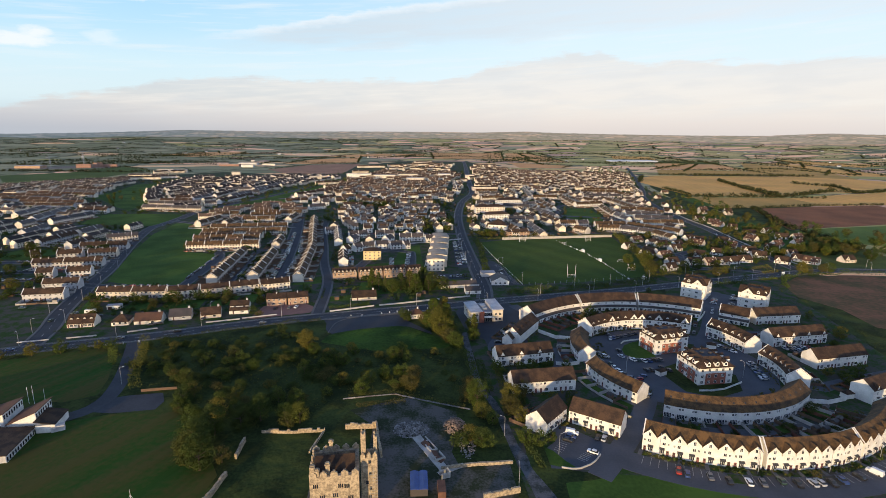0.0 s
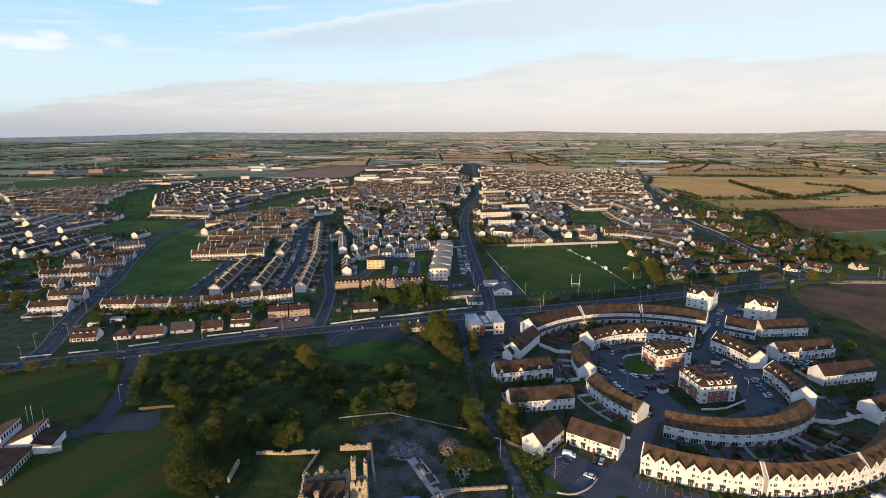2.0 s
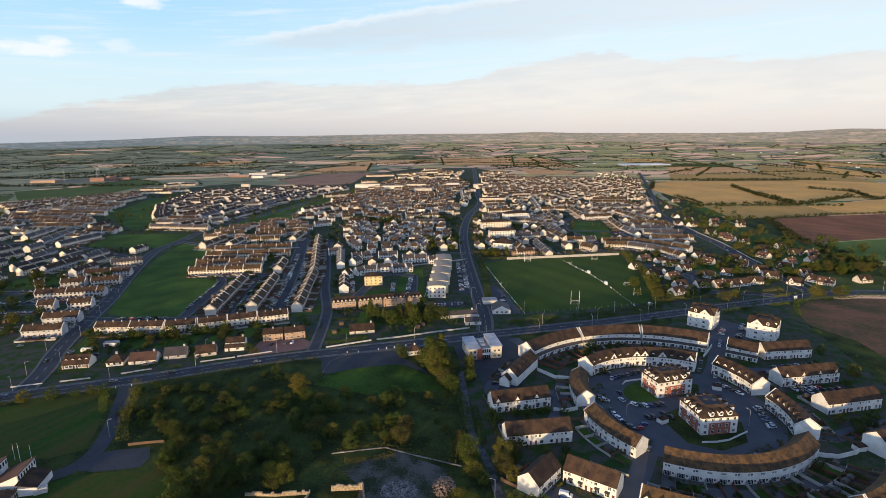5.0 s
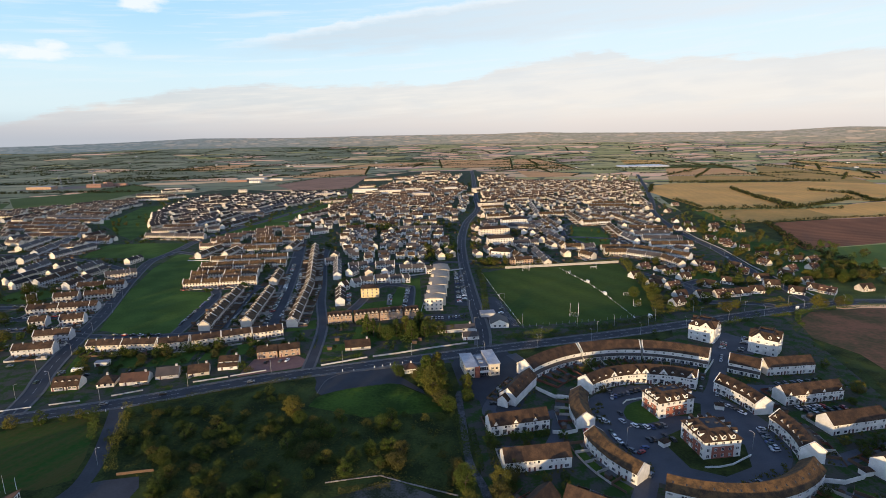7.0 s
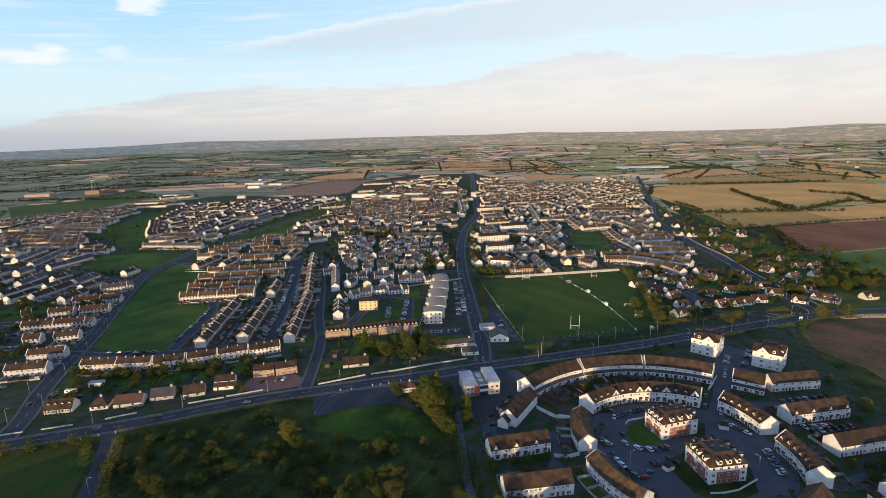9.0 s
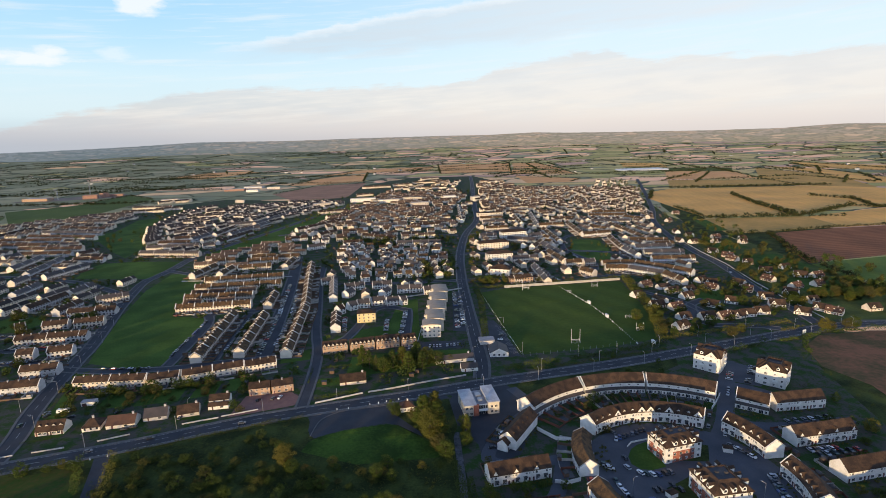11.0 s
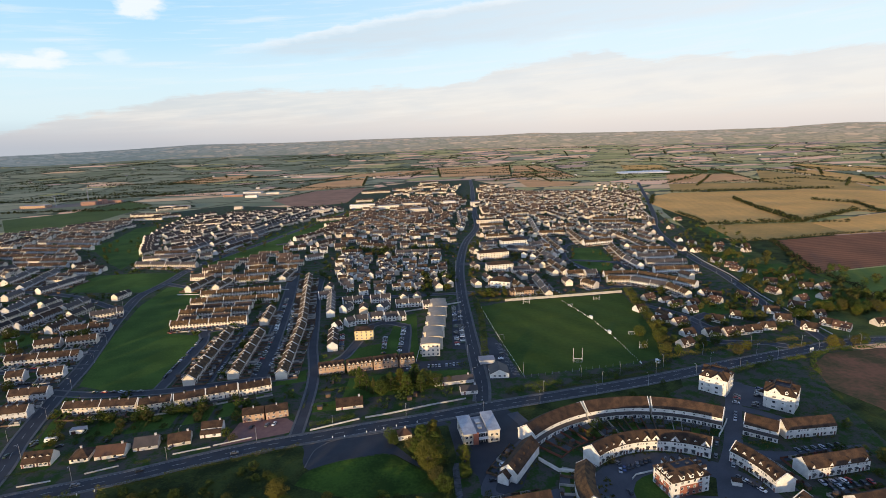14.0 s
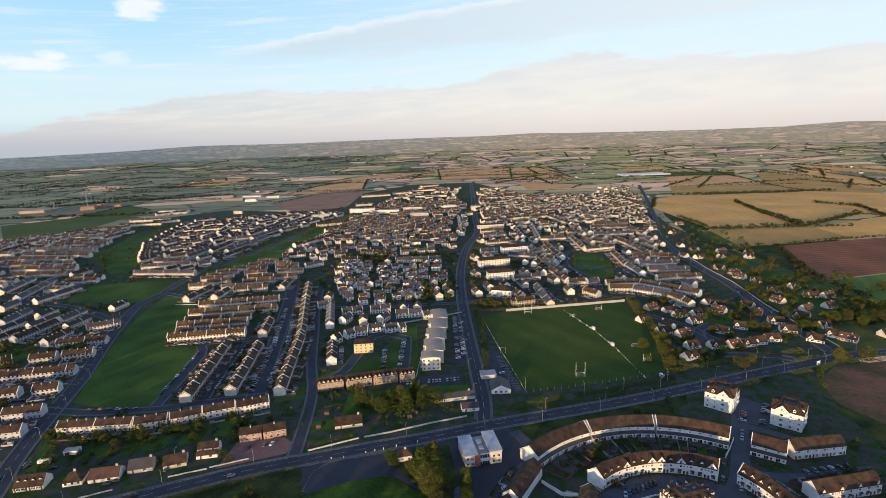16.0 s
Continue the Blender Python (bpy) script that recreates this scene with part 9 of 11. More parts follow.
tagged(new("garden_shrubs", s.done("garden_shrubs", LEAF_DARK)), "dark shrubs and small trees in the gardens between the rows", "shrubs", kind="stuff")
tagged(new("garden_sheds", sheds.done("garden_sheds", [WOODF, ROOF_GREY])), "small timber sheds in the back gardens", "sheds", kind="stuff")

# all the small plots and the fences between them
me = PLOTS.done("ground_plots", [GRASS, PAVE, GARDEN])
for p in me.polygons:
    if p.normal.z < 0:
        p.flip()
tagged(new("ground_plots", me), "small lawns and paved yards of the terraces", kind="structure")
tagged(new("garden_fences", FENCES.done("garden_fences", [WOODF, CONC, ROOF_GREY])), "timber and block fences and sheds between small gardens", "fences", kind="stuff")
tagged(new("estate_planting", SHRUBS.done("estate_planting", [LEAF_DARK, LEAF])), "small shrubs and flower beds round the estate houses", "planting", kind="stuff")

# ---- trees, hedges and scrub ----


def leaf_cloud(s, rng, c, r, n, size, flat=0.8):
    """Loose leaf sprays in a clump round c."""
    for _ in range(n):
        d = Vector((rng.gauss(0, 1), rng.gauss(0, 1), rng.gauss(0, 1)))
        d = d.normalized() * r * (0.55 + 0.5 * rng.random())
        p = Vector(c) + Vector((d.x, d.y, d.z * flat))
        a = Vector((rng.uniform(-1, 1), rng.uniform(-1, 1), rng.uniform(-0.6, 0.6))).normalized() * size * rng.uniform(0.6, 1.3)
        b = d.cross(a).normalized() * size * rng.uniform(0.5, 1.0) if d.cross(a).length > 1e-4 else Vector((0, 0, size))
        s.add([p - a * 0.5 - b * 0.3, p + a * 0.35 - b * 0.5, p + a * 0.5 + b * 0.35, p - a * 0.3 + b * 0.5], [(0, 1, 2, 3)])


def crown_tree(seed, h, r, clumps, leaves, size, shape="round"):
    """Trunk with limbs, and a crown of leaf clumps with gaps; unit copies share both meshes."""
    rng = random.Random(seed)
    t, s = Shape(), Shape()
    th = h * (0.45 if shape == "round" else 0.8)
    t.tube((0, 0, -0.3), (0.1, 0.05, th), 0.035 * h, 0.016 * h, 6)
    for k in range(6):
        a = k * 1.05 + rng.uniform(-0.3, 0.3)
        z0 = th * rng.uniform(0.5, 0.95)
        t.tube((0, 0, z0), (r * 0.6 * math.cos(a), r * 0.6 * math.sin(a), z0 + h * rng.uniform(0.1, 0.3)), 0.014 * h, 0.005 * h, 4)
    for k in range(clumps):
        if shape == "round":
            u = rng.uniform(-0.95, 1)
            a = rng.uniform(0, math.tau)
            q = math.sqrt(max(0.05, 1 - u * u)) * rng.uniform(0.55, 1.08)
            c = (r * q * math.cos(a), r * q * math.sin(a), h * 0.54 + u * h * 0.43 * rng.uniform(0.85, 1.1))
            cr = r * rng.uniform(0.24, 0.40)
        elif shape == "tiers":
            # flat drooping boughs in tiers up the stem
            f = (k % 8) / 8 + rng.uniform(-0.03, 0.03)
            a, q = rng.uniform(0, math.tau), rng.uniform(0.3, 1.05)
            c = (r * (1 - f * 0.85) * q * math.cos(a), r * (1 - f * 0.85) * q * math.sin(a), h * (0.16 + 0.84 * f) - 0.9 * q)
            cr = r * rng.uniform(0.2, 0.32) * (1.1 - 0.45 * f)
            leaf_cloud(s, rng, c, cr, leaves, size, 0.4)
            continue
        else:
            f = rng.random()
            a = rng.uniform(0, math.tau)
            q = r * (1 - f) ** 0.7 * rng.uniform(0.5, 1.0)
            c = (q * math.cos(a), q * math.sin(a), h * (0.1 + 0.86 * f))
            cr = r * rng.uniform(0.2, 0.34) * (1.1 - 0.5 * f)
        leaf_cloud(s, rng, c, cr, leaves, size)
    return t.done("trunk", BARK), s


KINDS = {}
for name, seed, h, r, cl, lv, size, shape in (("broad", 1, 9.0, 4.2, 70, 46, 0.38, "round"), ("broad2", 2, 10.0, 4.0, 70, 46, 0.38, "round"), ("tall", 3, 13.0, 4.6, 92, 48, 0.42, "round"), ("small", 4, 5.5, 2.6, 42, 32, 0.31, "round"),
                                             ("bush", 5, 3.2, 2.4, 32, 32, 0.29, "round"), ("cypress", 6, 13.0, 3.2, 92, 42, 0.40, "cone"), ("bush2", 7, 2.4, 2.2, 26, 30, 0.27, "round"), ("far", 8, 8.0, 3.6, 24, 10, 1.5, "round"), ("cedar", 9, 14.0, 5.2, 120, 40, 0.40, "tiers")):
    tr, sh = crown_tree(seed, h, r, cl, lv, size, shape)
    KINDS[name] = (tr, {m.name: sh.done("crown", m) for m in (LEAF, LEAF_DARK, LEAF_RUST)})
TREE_LABEL = {"broad": "broad leafy tree in early autumn green", "broad2": "broad leafy tree in early autumn green", "tall": "tall leafy tree with an uneven crown", "small": "small leafy tree in a garden", "bush": "rounded shrub of dense leaves", "bush2": "low spreading shrub of dense leaves",
              "cypress": "tall dense dark green cypress", "far": "distant leafy roadside tree", "cedar": "tall dark conifer with flat tiers of boughs"}
tree_rng = random.Random(5)


MASS = {}


def tree(kind, x, y, k=1.0, m=LEAF, group="trees of the town"):
    if y > 470:
        # beyond the playing field the trees merge: one mass for each leaf colour
        s, rg = MASS.setdefault(m.name, Shape()), tree_rng
        hh = k * {"broad": 9, "broad2": 10, "tall": 12, "small": 6.5, "bush": 4, "bush2": 3.4, "cypress": 12, "far": 9, "cedar": 13}[kind]
        s.tube((x, y, 0), (x, y, hh * 0.5), 0.03 * hh, 0.02 * hh, 4)
        for _ in range(11 if hh > 4 else 6):
            a, q = rg.uniform(0, math.tau), rg.uniform(0.05, 0.34) * hh
            leaf_cloud(s, rg, (x + q * math.cos(a), y + q * math.sin(a), hh * rg.uniform(0.22, 0.82)), hh * rg.uniform(0.15, 0.24), 20, 0.10 * hh if hh > 4 else 0.5)
        return None
    trunk, crowns = KINDS[kind]
    bushy = kind.startswith("bush")
    if bushy:
        ob = new("shrub", crowns[m.name])
        sc = k * tree_rng.uniform(0.88, 1.12)
        ob.matrix_basis = pose(x, y, 0, 0, 0, tree_rng.uniform(0, 360)) @ Matrix.Diagonal((sc, sc * tree_rng.uniform(0.9, 1.1), sc, 1))
        return tagged(ob, TREE_LABEL[kind], "shrub", group)
    ob = thing("shrub" if bushy else "tree", x, y, 0, tree_rng.uniform(0, 360), TREE_LABEL[kind] + (" turning russet" if m is LEAF_RUST else ""), "shrub" if bushy else "tree", group)
    sc = k * tree_rng.uniform(0.88, 1.12)
    ob.scale = (sc * tree_rng.uniform(0.9, 1.1), sc, sc * tree_rng.uniform(0.9, 1.1))
    part("trunk", trunk, ob)
    part("crown", crowns[m.name], ob)
    return ob


# the big trees that stand out one by one
def lone_tree(kind, x, y, k, m):
    tree(kind, x, y, k, m, "trees of the park and gardens")


lone_tree("tall", -93, 139, 0.85, LEAF_DARK)
lone_tree("tall", -89, 137, 0.95, LEAF_DARK)
lone_tree("tall", -94, 147, 1.1, LEAF_DARK)
lone_tree("broad", -96, 154, 0.85, LEAF_DARK)
lone_tree("tall", -92, 158, 1.0, LEAF_DARK)
lone_tree("broad2", -103, 165, 1.0, LEAF)
lone_tree("broad", -95, 170, 1.0, LEAF)
lone_tree("broad", -84, 163, 1.1, LEAF_DARK)
lone_tree("broad2", -78, 168, 1.0, LEAF_DARK)
lone_tree("small", -83, 141, 1.0, LEAF_RUST)
lone_tree("broad", -69, 170, 0.85, LEAF)
lone_tree("broad2", -62, 166, 1.0, LEAF)
lone_tree("small", -66, 163, 1.1, LEAF_DARK)
lone_tree("tall", -74.5, 236, 0.95, LEAF)
lone_tree("broad", -70, 232, 0.85, LEAF)
lone_tree("bush", -96, 216, 1.3, LEAF)
lone_tree("broad", -51.5, 236, 0.6, LEAF)
lone_tree("small", -25, 234, 1.2, LEAF)
lone_tree("broad", -19, 194, 0.75, LEAF_RUST)
lone_tree("small", -23, 207, 1.2, LEAF)
lone_tree("bush", -58, 208, 1.2, LEAF_RUST)
lone_tree("small", -75, 183, 1.2, LEAF)
lone_tree("small", -66, 178, 1.2, LEAF)
lone_tree("small", -94, 188, 1.1, LEAF)
lone_tree("small", -59, 227, 1.0, LEAF_DARK)
lone_tree("small", -49, 231, 0.9, LEAF)
lone_tree("broad", -29, 226, 0.75, LEAF)
lone_tree("small", -22, 223, 1.0, LEAF)
lone_tree("small", -8, 231, 0.8, LEAF)
lone_tree("tall", -5, 257, 1.1, LEAF)
lone_tree("cedar", -1, 263, 1.3, LEAF)
lone_tree("cedar", -8, 268, 1.4, LEAF)
lone_tree("cedar", -2, 274, 1.35, LEAF)
lone_tree("cedar", -6, 278, 1.1, LEAF)
lone_tree("broad", -13, 274, 0.8, LEAF_RUST)
lone_tree("broad", -24, 281, 0.8, LEAF_DARK)
lone_tree("small", -27, 287, 1.0, LEAF)
lone_tree("broad", 3, 240, 0.9, LEAF)
lone_tree("broad", 0, 246, 0.9, LEAF_RUST)
lone_tree("cypress", 14.5, 257, 0.9, LEAF)
lone_tree("broad", 14, 250, 0.75, LEAF)
lone_tree("broad", 14, 265, 0.8, LEAF)
lone_tree("tall", 9, 178, 0.85, LEAF)
lone_tree("broad2", 6, 184, 0.9, LEAF_RUST)
lone_tree("broad", 10, 169, 0.7, LEAF)
lone_tree("small", 14, 164, 1.0, LEAF)
lone_tree("tall", 23, 178, 0.8, LEAF)
lone_tree("broad", 22, 172, 0.95, LEAF_RUST)
lone_tree("small", 26, 166, 1.1, LEAF)
lone_tree("small", 25, 152, 1.1, LEAF)
lone_tree("small", 29.5, 149, 1.1, LEAF)
lone_tree("small", 34.6, 152.5, 0.9, LEAF)
lone_tree("broad", 4, 153, 0.85, LEAF)
lone_tree("bush2", 10, 150, 1.9, LEAF)
lone_tree("bush", 0.5, 150, 1.6, LEAF_DARK)
lone_tree("broad", 8, 150, 0.75, LEAF_DARK)
lone_tree("broad", -18, 203, 0.75, LEAF_RUST)
lone_tree("small", -26, 208, 1.1, LEAF)
lone_tree("small", -32, 205, 1.1, LEAF)
lone_tree("small", -38, 200, 1.1, LEAF)
lone_tree("broad", -22, 197, 0.6, LEAF_RUST)
lone_tree("small", 22, 210, 1.0, LEAF)
lone_tree("small", 96, 276, 1.3, LEAF)
lone_tree("small", 90, 287, 1.4, LEAF)
lone_tree("small", 84, 281, 1.0, LEAF_RUST)
lone_tree("small", 84, 262, 0.9, LEAF)
lone_tree("small", 88, 257, 0.8, LEAF_RUST)
lone_tree("broad", 222, 251, 0.8, LEAF)
lone_tree("small", 226, 282, 1.0, LEAF)
lone_tree("small", 214, 226, 0.9, LEAF)
lone_tree("small", 196, 206, 1.0, LEAF)
lone_tree("small", 147, 171, 1.0, LEAF_DARK)
lone_tree("small", 119, 129, 0.55, LEAF_RUST)
for kind, x, y, k, m in (("broad", -210.7, 313.5, 0.6, LEAF), ("broad", -190, 309, 0.65, LEAF_RUST), ("broad2", -184, 314, 0.65, LEAF_DARK), ("broad", -200, 318, 0.5, LEAF_DARK), ("small", -179, 318, 1.2, LEAF), ("broad", -145.5, 312, 0.6, LEAF_RUST), ("broad2", -148.6, 325, 0.55, LEAF),
                         ("small", -166, 322, 1.3, LEAF_DARK), ("broad", -154, 321, 0.5, LEAF_DARK), ("small", -161, 324, 1.2, LEAF), ("small", -126.6, 328, 1.1, LEAF), ("bush2", -116.4, 291, 1.3, LEAF_RUST), ("bush", -122, 296, 1.3, LEAF), ("small", -216, 312, 1.0, LEAF_DARK), ("bush", -170, 314, 1.2, LEAF_DARK),
                         ("bush2", -189, 294, 1.1, LEAF), ("bush", -156, 292, 1.0, LEAF), ("small", -219, 280, 0.9, LEAF_DARK), ("broad", 197, 526, 0.65, LEAF), ("broad2", 194, 495, 0.65, LEAF), ("broad", 192, 478, 0.6, LEAF_DARK), ("broad", 190, 463, 0.65, LEAF), ("broad2", 188, 444, 0.7, LEAF_RUST), ("tall", 182, 419, 0.75, LEAF),
                         ("broad", 186, 429, 0.65, LEAF), ("broad", 174, 391, 0.9, LEAF_RUST), ("broad2", 180, 387, 0.85, LEAF), ("broad", 222, 383, 0.85, LEAF_RUST), ("broad", 234, 390, 0.8, LEAF), ("broad2", 295, 387, 0.95, LEAF), ("broad", 303, 390, 0.85, LEAF_RUST), ("broad2", 316, 391, 1.0, LEAF_RUST), ("broad", 324, 393, 0.9, LEAF),
                         ("broad", 270, 452, 1.0, LEAF), ("tall", 387, 485, 1.0, LEAF_RUST), ("tall", 409, 500, 1.0, LEAF), ("broad", 391, 463, 1.1, LEAF_RUST), ("broad", 404, 466, 1.0, LEAF), ("broad2", 351, 467, 0.9, LEAF), ("broad", 27.5, 183, 0.75, LEAF_RUST), ("small", 30, 188, 1.2, LEAF_RUST), ("small", 94, 267, 1.2, LEAF_RUST)):
    lone_tree(kind, x, y, k, m)
lone_tree("cypress", -52, 347, 1.3, LEAF)
lone_tree("cypress", -47, 344, 1.1, LEAF_DARK)
lone_tree("cypress", -42, 340, 0.95, LEAF_DARK)
lone_tree("cedar", -31, 344, 1.1, LEAF_DARK)
lone_tree("cedar", -25, 348, 1.15, LEAF)
lone_tree("cypress", -18, 344, 1.05, LEAF_DARK)
lone_tree("cedar", -15, 350, 1.15, LEAF_DARK)
lone_tree("tall", -8, 347, 1.0, LEAF)
lone_tree("broad", -1, 348, 1.1, LEAF_DARK)
lone_tree("cedar", -20, 338, 1.0, LEAF)
lone_tree("cedar", -11, 341, 1.0, LEAF_DARK)
lone_tree("broad", -37, 338, 1.1, LEAF)
lone_tree("broad", -36, 352, 0.9, LEAF_DARK)
lone_tree("cypress", -22, 343, 0.8, LEAF_DARK)
lone_tree("broad", 8, 352, 0.6, LEAF)
lone_tree("broad", 165, 424, 0.95, LEAF)
lone_tree("tall", 160, 400, 0.5, LEAF)
lone_tree("broad", 176, 414, 0.9, LEAF)
lone_tree("broad", 184, 432, 1.1, LEAF)
lone_tree("broad", 178, 404, 0.9, LEAF_RUST)
lone_tree("broad", 186, 408, 0.9, LEAF_DARK)
lone_tree("tall", 14, 602, 0.9, LEAF)
lone_tree("tall", 8, 610, 0.9, LEAF)
lone_tree("broad", 2, 600, 0.9, LEAF_DARK)
lone_tree("broad", -6, 590, 0.9, LEAF_DARK)
lone_tree("broad", 16, 590, 0.9, LEAF)
lone_tree("broad", 28.5 + 8, 540, 0.9, LEAF_RUST)
lone_tree("broad", -12, 600, 0.8, LEAF)
lone_tree("broad", 12, 618, 0.9, LEAF_DARK)
lone_tree("small", -207, 318, 1.2, LEAF)
lone_tree("small", -200, 314, 1.1, LEAF)
lone_tree("broad", -184, 322, 0.8, LEAF)
lone_tree("small", -178, 316, 1.2, LEAF_RUST)
lone_tree("small", -160, 324, 0.9, LEAF)
lone_tree("small", -150, 331, 1.2, LEAF)
lone_tree("small", -146, 322, 1.0, LEAF_RUST)
lone_tree("small", -122, 312, 1.1, LEAF)
lone_tree("small", -172, 326, 1.1, LEAF_DARK)

# the dark scrub of the park: dense towards the middle, with clearings
PARK = [(-175, 235), (-150, 250), (-110, 262), (-80, 262), (-72, 240), (-40, 240), (0, 236), (10, 200), (4, 180), (-30, 192), (-52, 186), (-60, 172), (-105, 150), (-118, 185), (-135, 195), (-148, 210)]
park_rng = random.Random(21)
count = 0
while count < 165:
    x, y = park_rng.uniform(-175, 10), park_rng.uniform(150, 262)
    dense = noise.noise(Vector((x / 28, y / 28, 4.0)))
    if not in_ring(x, y, PARK) or dense < -0.22 or (x > -62 and y > 238) or (-118 < x < -60 and y > 238 and park_rng.random() < 0.7):
        continue
    if x > -62 and park_rng.random() < 0.45:
        continue
    kind = park_rng.choice(("bush", "bush2", "bush", "bush", "small") if x < -55 or y < 200 else ("bush2", "bush", "bush2", "small"))
    tree(kind, x, y, park_rng.uniform(0.7, 1.25), park_rng.choice((LEAF_DARK, LEAF_DARK, LEAF_DARK, LEAF_DARK, LEAF_DARK, LEAF, LEAF_RUST)), "scrub of the park")
    count += 1


# the low tangle between the shrubs, too thick to count
EAST_BANK = [(216, 200), (224, 262), (222, 290), (205, 335), (240, 362), (262, 358), (250, 325), (240, 240), (228, 190)]
tangle, weeds = Shape(), Shape()
for _ in range(1500):
    x, y = park_rng.uniform(-175, 10), park_rng.uniform(150, 262)
    if in_ring(x, y, PARK) and noise.noise(Vector((x / 28, y / 28, 4.0))) > -0.34 and not (x > -62 and y > 238):
        h = park_rng.uniform(0.5, 2.0)
        leaf_cloud(tangle, park_rng, (x, y, h * 0.45), h, 22, 0.36)
for _ in range(420):
    x, y = park_rng.uniform(200, 262), park_rng.uniform(195, 362)
    if in_ring(x, y, EAST_BANK):
        h = park_rng.uniform(0.4, 1.5)
        leaf_cloud(tangle, park_rng, (x, y, h * 0.45), h, 18, 0.36)
# pale weeds and tussocks in the open meadow, thickest in drifts
for _ in range(1500):
    x, y = park_rng.uniform(-150, 8), park_rng.uniform(160, 246)
    if in_ring(x, y, PARK) and noise.noise(Vector((x / 12, y / 9, 2.0))) > 0.02:
        h = park_rng.uniform(0.25, 0.8)
        leaf_cloud(weeds, park_rng, (x, y, h * 0.4), h, 9, 0.26, 0.6)
tagged(new("scrub", tangle.done("scrub", LEAF_DARK)), "dark tangled scrub under the park trees", "scrub", kind="stuff")
tagged(new("meadow_weeds", weeds.done("meadow_weeds", LEAF)), "pale weeds and tussocks in the rough meadow", "weeds", kind="stuff")


def hedge(pts, w, h, m=LEAF_DARK, label="clipped dark green hedge", dens=7, size=0.55, uneven=0.3):
    """A hedge: leaf sprays packed along a line, its top uneven."""
    s, rg = Shape(), random.Random(int(pts[0][0] * 3 + pts[0][1]))
    line = smooth_line(pts, 2.0)
    for a, b in zip(line, line[1:]):
        L = (b - a).length
        t = (b - a).normalized()
        n = Vector((-t.y, t.x))
        hh = h * (1 + uneven * noise.noise(Vector((a.x / 7, a.y / 7, 1.0))) * 2)
        for _ in range(int(L * dens * 2.2 * (0.6 + w * 0.4))):
            q = a + (b - a) * rg.random() + n * rg.uniform(-w / 2, w / 2)
            z = hh * rg.random() ** 0.6
            e1 = Vector((rg.uniform(-1, 1), rg.uniform(-1, 1), rg.uniform(-0.5, 0.7))).normalized() * size * rg.uniform(0.35, 0.75)
            e2 = e1.orthogonal().normalized() * size * rg.uniform(0.3, 0.6)
            p = Vector((q.x, q.y, max(0.1, z)))
            s.add([p - e1 * 0.5 - e2 * 0.3, p + e1 * 0.4 - e2 * 0.5, p + e1 * 0.5 + e2 * 0.4, p - e1 * 0.3 + e2 * 0.5], [(0, 1, 2, 3)])
    return tagged(new("hedge", s.done("hedge", m)), label, "hedge", "hedges")


WILD = "overgrown hedge of mixed shrubs"
hedge([(44, 334), (62, 339), (84, 345)], 6.0, 4.2, LEAF, WILD, 7, 0.8, 0.6)
hedge([(92, 349), (120, 356), (150, 366), (168, 373)], 6.0, 2.4, LEAF_DARK, WILD, 6, 0.8, 0.6)
hedge([(64, 334), (92, 342), (124, 350), (164, 362)], 3.0, 1.4, LEAF_DARK, "low dark scrub beside the road", 5, 0.7, 0.7)
hedge([(168, 380), (178, 412), (186, 450), (192, 500), (198, 546)], 9.0, 5.0, LEAF, WILD, 6, 0.9, 0.6)
hedge([(40, 528), (70, 530), (120, 538), (192, 549)], 6.0, 3.0, LEAF, WILD, 4, 0.9, 0.6)
hedge([(36, 388), (38, 430), (40, 480), (38, 530)], 6.0, 3.2, LEAF_DARK, WILD, 4, 0.9, 0.6)
hedge([(-330, 186), (-280, 206), (-240, 222), (-215, 232), (-190, 240), (-176, 244)], 4.0, 2.6, LEAF_DARK, "ragged dark roadside hedge", 6, 0.6, 0.7)
for x, y, k in ((-199.5, 234, 1.2), (-212, 231, 1.3), (-178, 238, 1.1), (-190, 237, 0.8), (-225, 227, 1.0), (-240, 220, 1.1), (-258, 213, 1.2), (-184, 240, 0.9), (-275, 206, 1.1)):
    tree("small", x, y, k, LEAF, "roadside trees of the school")
hedge([(-160, 251), (-130, 262), (-100, 274), (-76, 282)], 3.0, 1.6, LEAF_DARK, "low dark scrub beside the road", 5, 0.7, 0.7)
hedge([(-164, 248), (-158, 234), (-147, 205), (-141, 195)], 5.0, 3.6, LEAF, "ragged hedge along the school drive", 5, 0.8, 0.7)
hedge([(-178, 244), (-172, 232), (-164, 218)], 4.0, 3.4, LEAF, "ragged hedge along the school drive", 5, 0.8, 0.7)
hedge([(23, 160), (25, 150), (28, 136)], 3.0, 1.5, LEAF_DARK, "overgrown bank beside the lane", 5, 0.8, 0.6)
hedge([(14, 222), (16, 200), (16, 188)], 3.0, 2.4, LEAF_DARK, "overgrown bank beside the lane", 5, 0.8, 0.6)
hedge([(5, 240), (9, 222), (11, 200)], 5.0, 3.0, LEAF_DARK, "overgrown bank beside the lane", 5, 0.8, 0.6)
hedge([(24, 238), (22, 220), (22, 200), (24, 184)], 3.5, 2.4, LEAF_DARK, "dark boundary hedge behind the houses", 5, 0.8, 0.5)
hedge([(-46, 186.5), (-36, 188.6), (-26, 190.2), (-15, 185.4), (4, 177.8)], 2.4, 1.1, LEAF_DARK, "rough growth along the old wall", 5, 0.6, 0.7)
hedge([(-42, 179.5), (-30, 181.5), (-21, 182)], 4.0, 1.2, LEAF_RUST, "low russet bracken along the ruined wall", 6, 0.6, 0.6)
